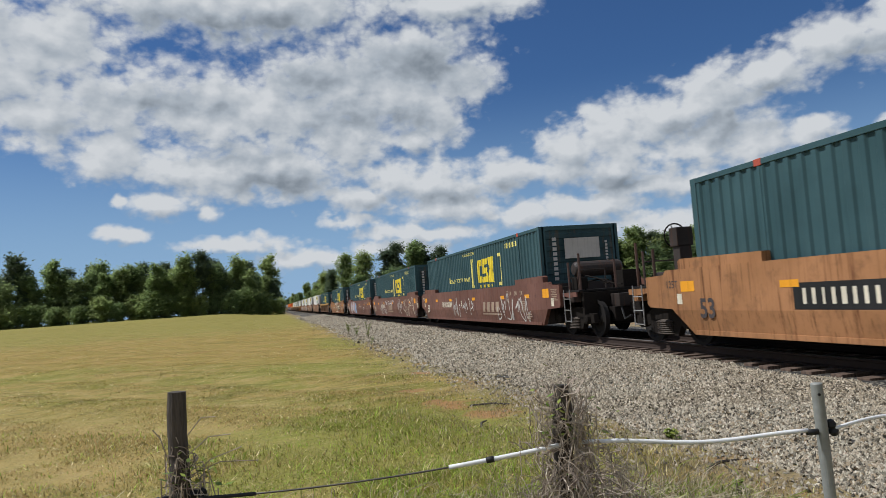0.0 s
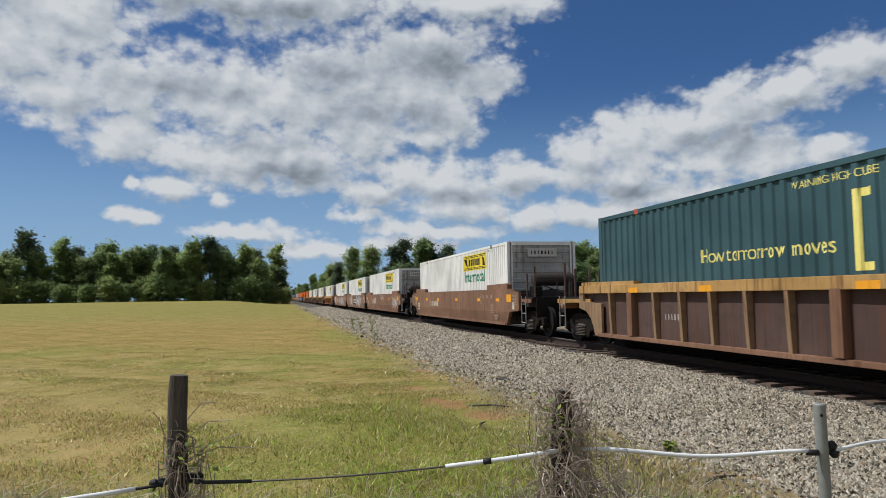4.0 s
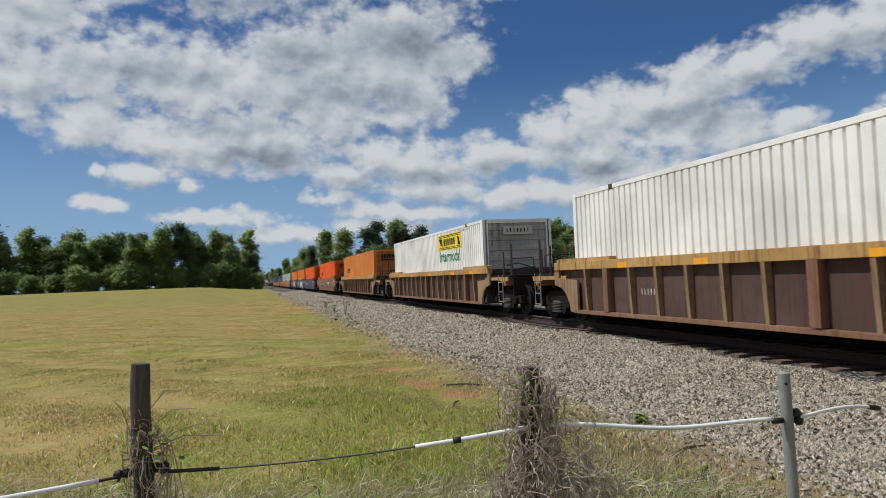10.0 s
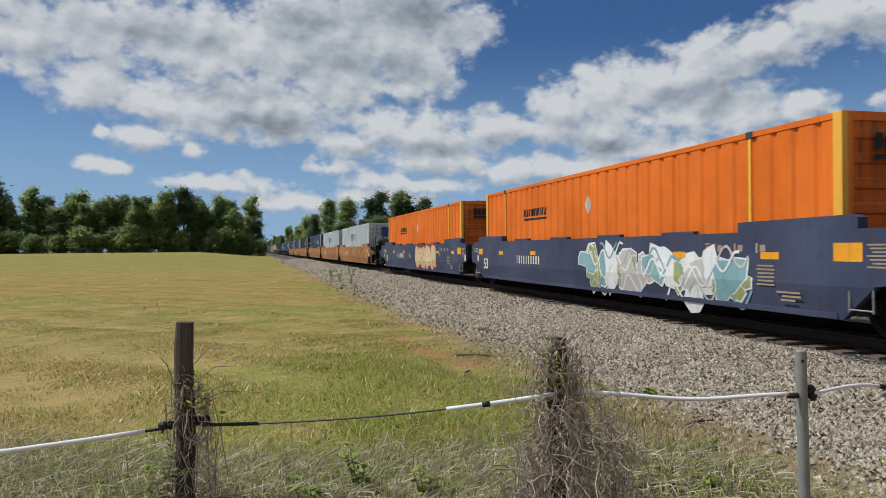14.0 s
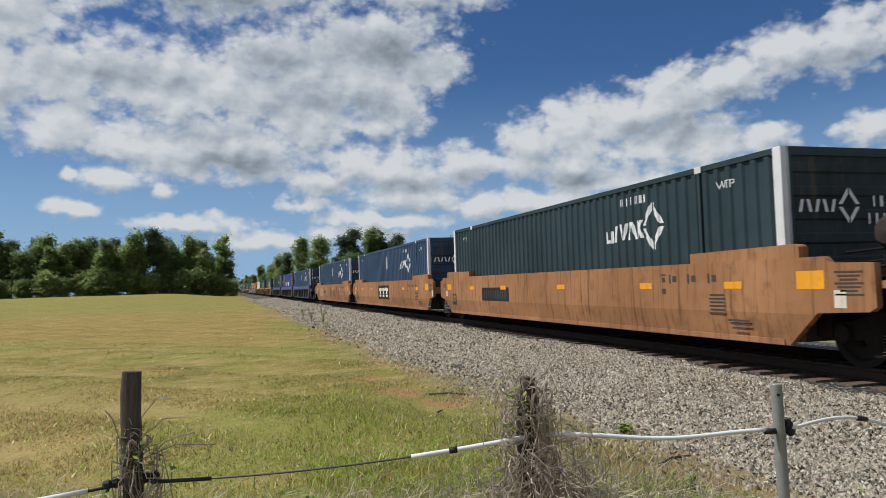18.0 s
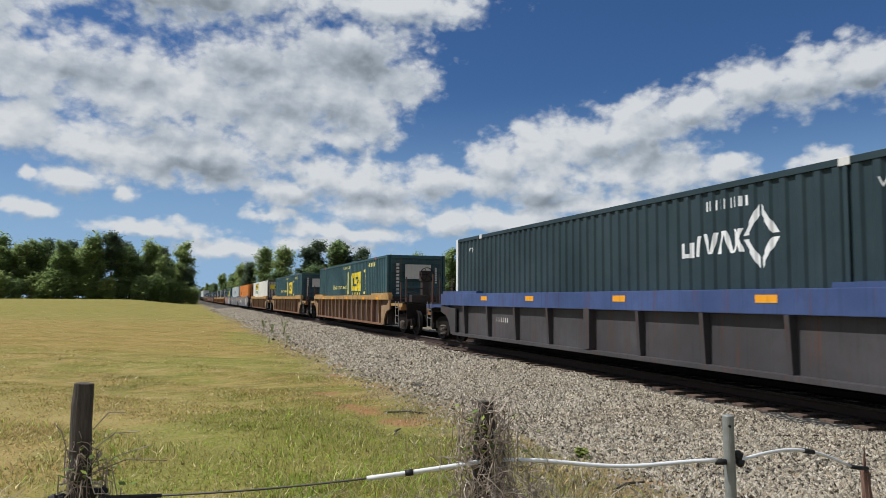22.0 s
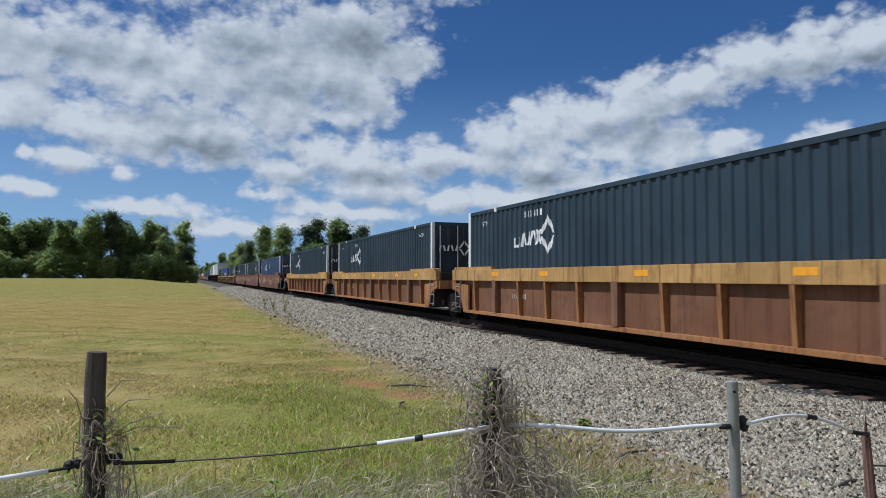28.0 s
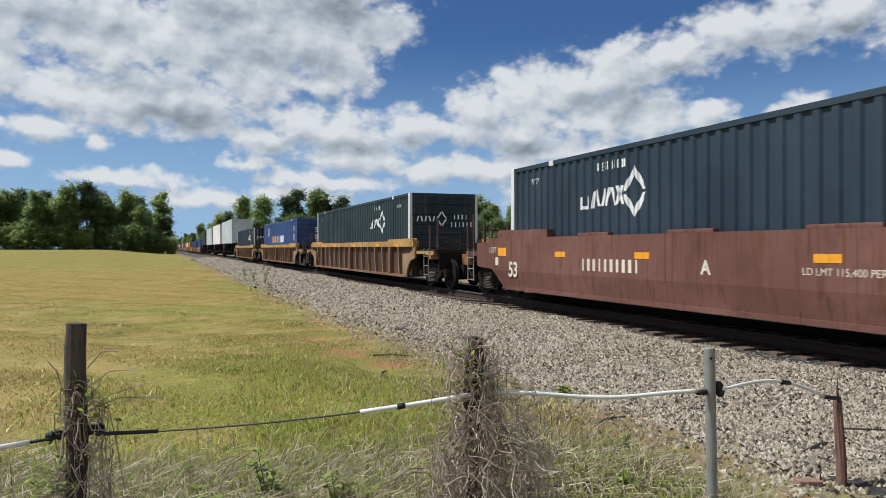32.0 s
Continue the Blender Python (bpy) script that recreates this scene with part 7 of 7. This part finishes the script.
cars = [c for c, _ in rolling[::2]]
pad_me = {k: mesh_of("guide_pad", boxes((-SIDE_X + 0.01, -SIDE_X + 0.13, -0.55, 0.55, SILL - 0.01, SILL + 0.06), bevel=0.02), car_paint(k)) for k in ("maroon", "navy")}
for i in (16, 17, 18, 37, 38, 39):
    for y in (-4.2, -1.4, 1.4, 4.2):
        part("guide_pad", pad_me["maroon" if i > 30 else "navy"], cars[i], m=pose(0, y, 0))
for i, y, z, w, h in ((4, -3.0, 0.98, 2.5, 0.66), (8, 0.0, 0.98, 2.6, 0.66), (15, -3.2, 1.02, 2.6, 0.55), (23, 0.0, 1.0, 2.6, 0.70)):
    lozenge_plate(cars[i], y, z, w, h)
for i, y, z, w, h, fill, line, n, st in (
    (1, -5.6, 0.86, 3.4, 0.95, "pale", "pale", 7, "loop"), (1, 1.9, 0.86, 1.3, 0.9, "pale", "pale", 4, "loop"), (1, 0.0, 0.86, 1.8, 0.7, "pale", "pale", 4, "loop"),
    (2, 4.3, 0.85, 1.5, 1.0, "pale", "pale", 5, "loop"), (2, 2.7, 0.62, 1.6, 0.4, "pale", "pale", 4, "loop"), (2, 0.7, 1.22, 3.6, 0.36, "white", "white", 6, "loop"), (2, -3.4, 0.95, 1.6, 0.9, "pale", "pale", 7, "loop"), (2, -6.3, 0.92, 3.4, 1.1, "cream", "cream", 5, "loop"),
    (3, 4.3, 0.92, 3.8, 0.95, "white", "rose", 6, "mixed"), (3, 1.9, 0.85, 0.9, 0.9, "sky", "sky", 1, "bubble"), (3, -4.3, 0.7, 1.3, 0.5, "pale", "pale", 2, "loop"),
    (4, 0.0, 0.95, 3.7, 1.05, "ochre", "white", 5, "bubble"),
    (7, -6.5, 0.95, 0.8, 0.9, "white", "white", 3, "loop"), (7, -7.8, 0.95, 1.4, 0.9, "white", "white", 4, "loop"), (7, 3.5, 0.9, 2.2, 0.8, "pale", "pale", 4, "loop"), (7, -1.2, 1.3, 2.0, 0.36, "pale", "pale", 4, "loop"), (7, 6.0, 1.15, 2.4, 0.3, "red", "red", 4, "loop"),
    (8, 3.7, 0.95, 3.0, 0.9, "tan", "pale", 4, "mixed"), (8, -3.7, 0.95, 4.2, 1.1, "mist", "dusty", 4, "block"),
    (9, -2.2, 0.92, 7.4, 1.0, "mist", "rose", 9, "mixed"), (9, 6.6, 1.0, 2.3, 0.7, "pink", "white", 4, "bubble"),
    (17, -3.1, 0.85, 6.0, 1.0, "olive", "white", 7, "mixed"), (18, -2.4, 0.92, 4.2, 1.15, "sand", "red", 4, "bubble"),
    (24, -1.8, 0.95, 5.0, 0.9, "dark", "dark", 6, "loop"), (24, 5.0, 0.9, 3.0, 0.9, "cream", "cream", 4, "loop"),
    (31, -6.2, 0.92, 2.7, 0.95, "pale", "dark", 5, "bubble"), (31, 2.9, 0.92, 3.2, 0.9, "white", "white", 6, "loop"), (31, -2.2, 1.15, 2.0, 0.3, "sky", "sky", 3, "loop"),
    (32, 1.0, 0.92, 6.0, 0.9, "pale", "steel_blue", 7, "loop"), (33, 6.4, 0.95, 1.3, 1.05, "pale", "dark", 2, "bubble"), (33, 4.3, 0.92, 2.2, 1.1, "red", "orange", 3, "bubble"), (33, -3.0, 0.9, 4.0, 0.9, "pale", "dark", 5, "bubble"),
):
    DECAL.setdefault("ochre", (0.27, 0.15, 0.075))
    graffiti(cars[i], y, z, w, h, fill, line, 100 * i + int(y * 10), n, st)
for i, y0, y1, cols in ((11, -7.2, 4.6, ("dusty", "pale", "dusty", "tan")), (5, -6.2, -1.9, ("teal", "sky", "teal", "pale"))):
    y = math.ceil(y0 / 1.035) * 1.035 + 0.52
    k = 0
    while y < y1:
        rr = random.Random(i * 50 + k)
        for j in range(3 if i == 5 else 2):
            c = cols[(k + j) % 4]
            oy, oz = rr.uniform(-0.2, 0.2), 0.52 + 0.27 * j + rr.uniform(-0.05, 0.05)
            w, h = rr.uniform(0.14, 0.26), rr.uniform(0.10, 0.19)
            if i == 11:
                oy, oz, w, h = rr.uniform(-0.08, 0.08), 0.62 + 0.36 * j + rr.uniform(-0.05, 0.05), rr.uniform(0.24, 0.36), rr.uniform(0.18, 0.27)
            s = rr.randint(0, 9999)
            part("graffiti", mesh_of("graffiti", flat([blob(0, 0, w, h, random.Random(s), 14, 0.55)], c), ink(c)), cars[i], "", pose(-SIDE_X + 0.139 - 0.001 * j, y + oy, oz))
            if rr.random() < 0.6:
                part("graffiti", mesh_of("graffiti", flat([blob(0, 0, w * 0.45, h * 0.4, random.Random(s + 1), 12, 0.6)], "dark"), ink("dark")), cars[i], "", pose(-SIDE_X + 0.133, y + oy, oz))
        y += 1.035
        k += 1
for i, txt in ((1, "B"), (2, "C"), (3, "A"), (16, "B"), (18, "A"), (21, "A"), (37, "B"), (38, "C"), (39, "A")):
    words_on(cars[i], txt, 1.0, 1.0, 0.22, "cream" if i != 21 else "dark", bold=0.01)
for i in (3, 16, 18, 37, 39):
    words_on(cars[i], "LD LMT 115,400 PER UNIT", -1.6, 1.0, 0.10, "cream")
for i, y in ((1, -3.2), (2, 0.6), (37, -2.6)):
    marking(cars[i], "emblem", bars(4, 0.42, 0.36, 0.12, 0.25, 3) + [rect(0, -0.26, 2.3, 0.05)], "dusty", y, 0.86, label="faded tan emblem blocks")


def spine_trailer(kind, label):
    """A road trailer on a skeletal spine car, seen only far off."""
    t = new("trailer_on_spine_car")
    tagged(t, label, "rail trailer", "trailers on spine cars")
    m = paint("box_" + kind, SHELLS[kind][0], wear=0.2, rough=0.5)
    part("trailer_box", cached(("tbox", kind), lambda: mesh_of("trailer_box", boxes((-1.29, 1.29, -HALF, HALF, 1.95, 5.0), bevel=0.03), m)), t)
    part("spine", cached("spine", lambda: mesh_of("spine", boxes((-0.35, 0.35, -9.6, 9.6, 0.62, 1.0), (-1.3, 1.3, 4.5, 7.0, 0.95, 1.03), (-1.3, 1.3, -7.2, -6.6, 0.95, 1.03), (-1.2, 1.2, -6.9, -6.6, 1.0, 1.95), bevel=0.01), GRIME)), t)
    for y in (5.1, 6.4):
        for sx in (-1, 1):
            part("tyre", cached("tyre", lambda: mesh_of("tyre", lathe([(-0.26, 0.25), (-0.26, 0.46), (-0.2, 0.5), (0.2, 0.5), (0.26, 0.46), (0.26, 0.25)], "x", 20), plain("tyre_rubber", (0.02, 0.02, 0.02), 0.8))), t, m=pose(sx * 0.98, y, 1.53))
    part("landing_gear", cached("gear", lambda: mesh_of("landing_gear", boxes((-0.8, -0.65, -4.4, -4.2, 1.03, 1.95), (0.65, 0.8, -4.4, -4.2, 1.03, 1.95)), GRIME)), t)
    add_truck(t, 9.6)
    return t


rear = 956.5
for kind in ("silver", "white", "silver", "pine"):
    rolling.append((spine_trailer(kind, f"{SHELL_WORDS[kind]} road trailer riding on a spine car"), rear - HALF))
    rear += 20.5
for i, kind in enumerate(("royal_plain", "royal_plain", "navy", "apricot", "white", "orange", "royal_plain", "silver", "teal", "rust", "white", "navy", "silver", "orange", "pine", "white")):
    car = well_car("smooth", ("brown", "maroon", "ochre")[i % 3], "gold", True, True, CAR_WORDS[("brown", "maroon", "ochre")[i % 3]] + " steel well car far down the train")
    rolling.append((car, rear - HALF))
    rolling.append((container(kind, ""), rear - HALF))
    rear += 23.6


def run_of_train(t):
    """How far the train has come at t seconds, in metres."""
    return 27.2223 * t - 0.218197 * t ** 2 + 0.0178117 * t ** 3 - 0.000576288 * t ** 4 + 6.526e-06 * t ** 5


def motions():
    for thing, y in rolling:
        walk(thing, [(t, pose(TRACK_X, y - run_of_train(t), RAIL_TOP)) for t in range(0, 33, 2)])


motions()
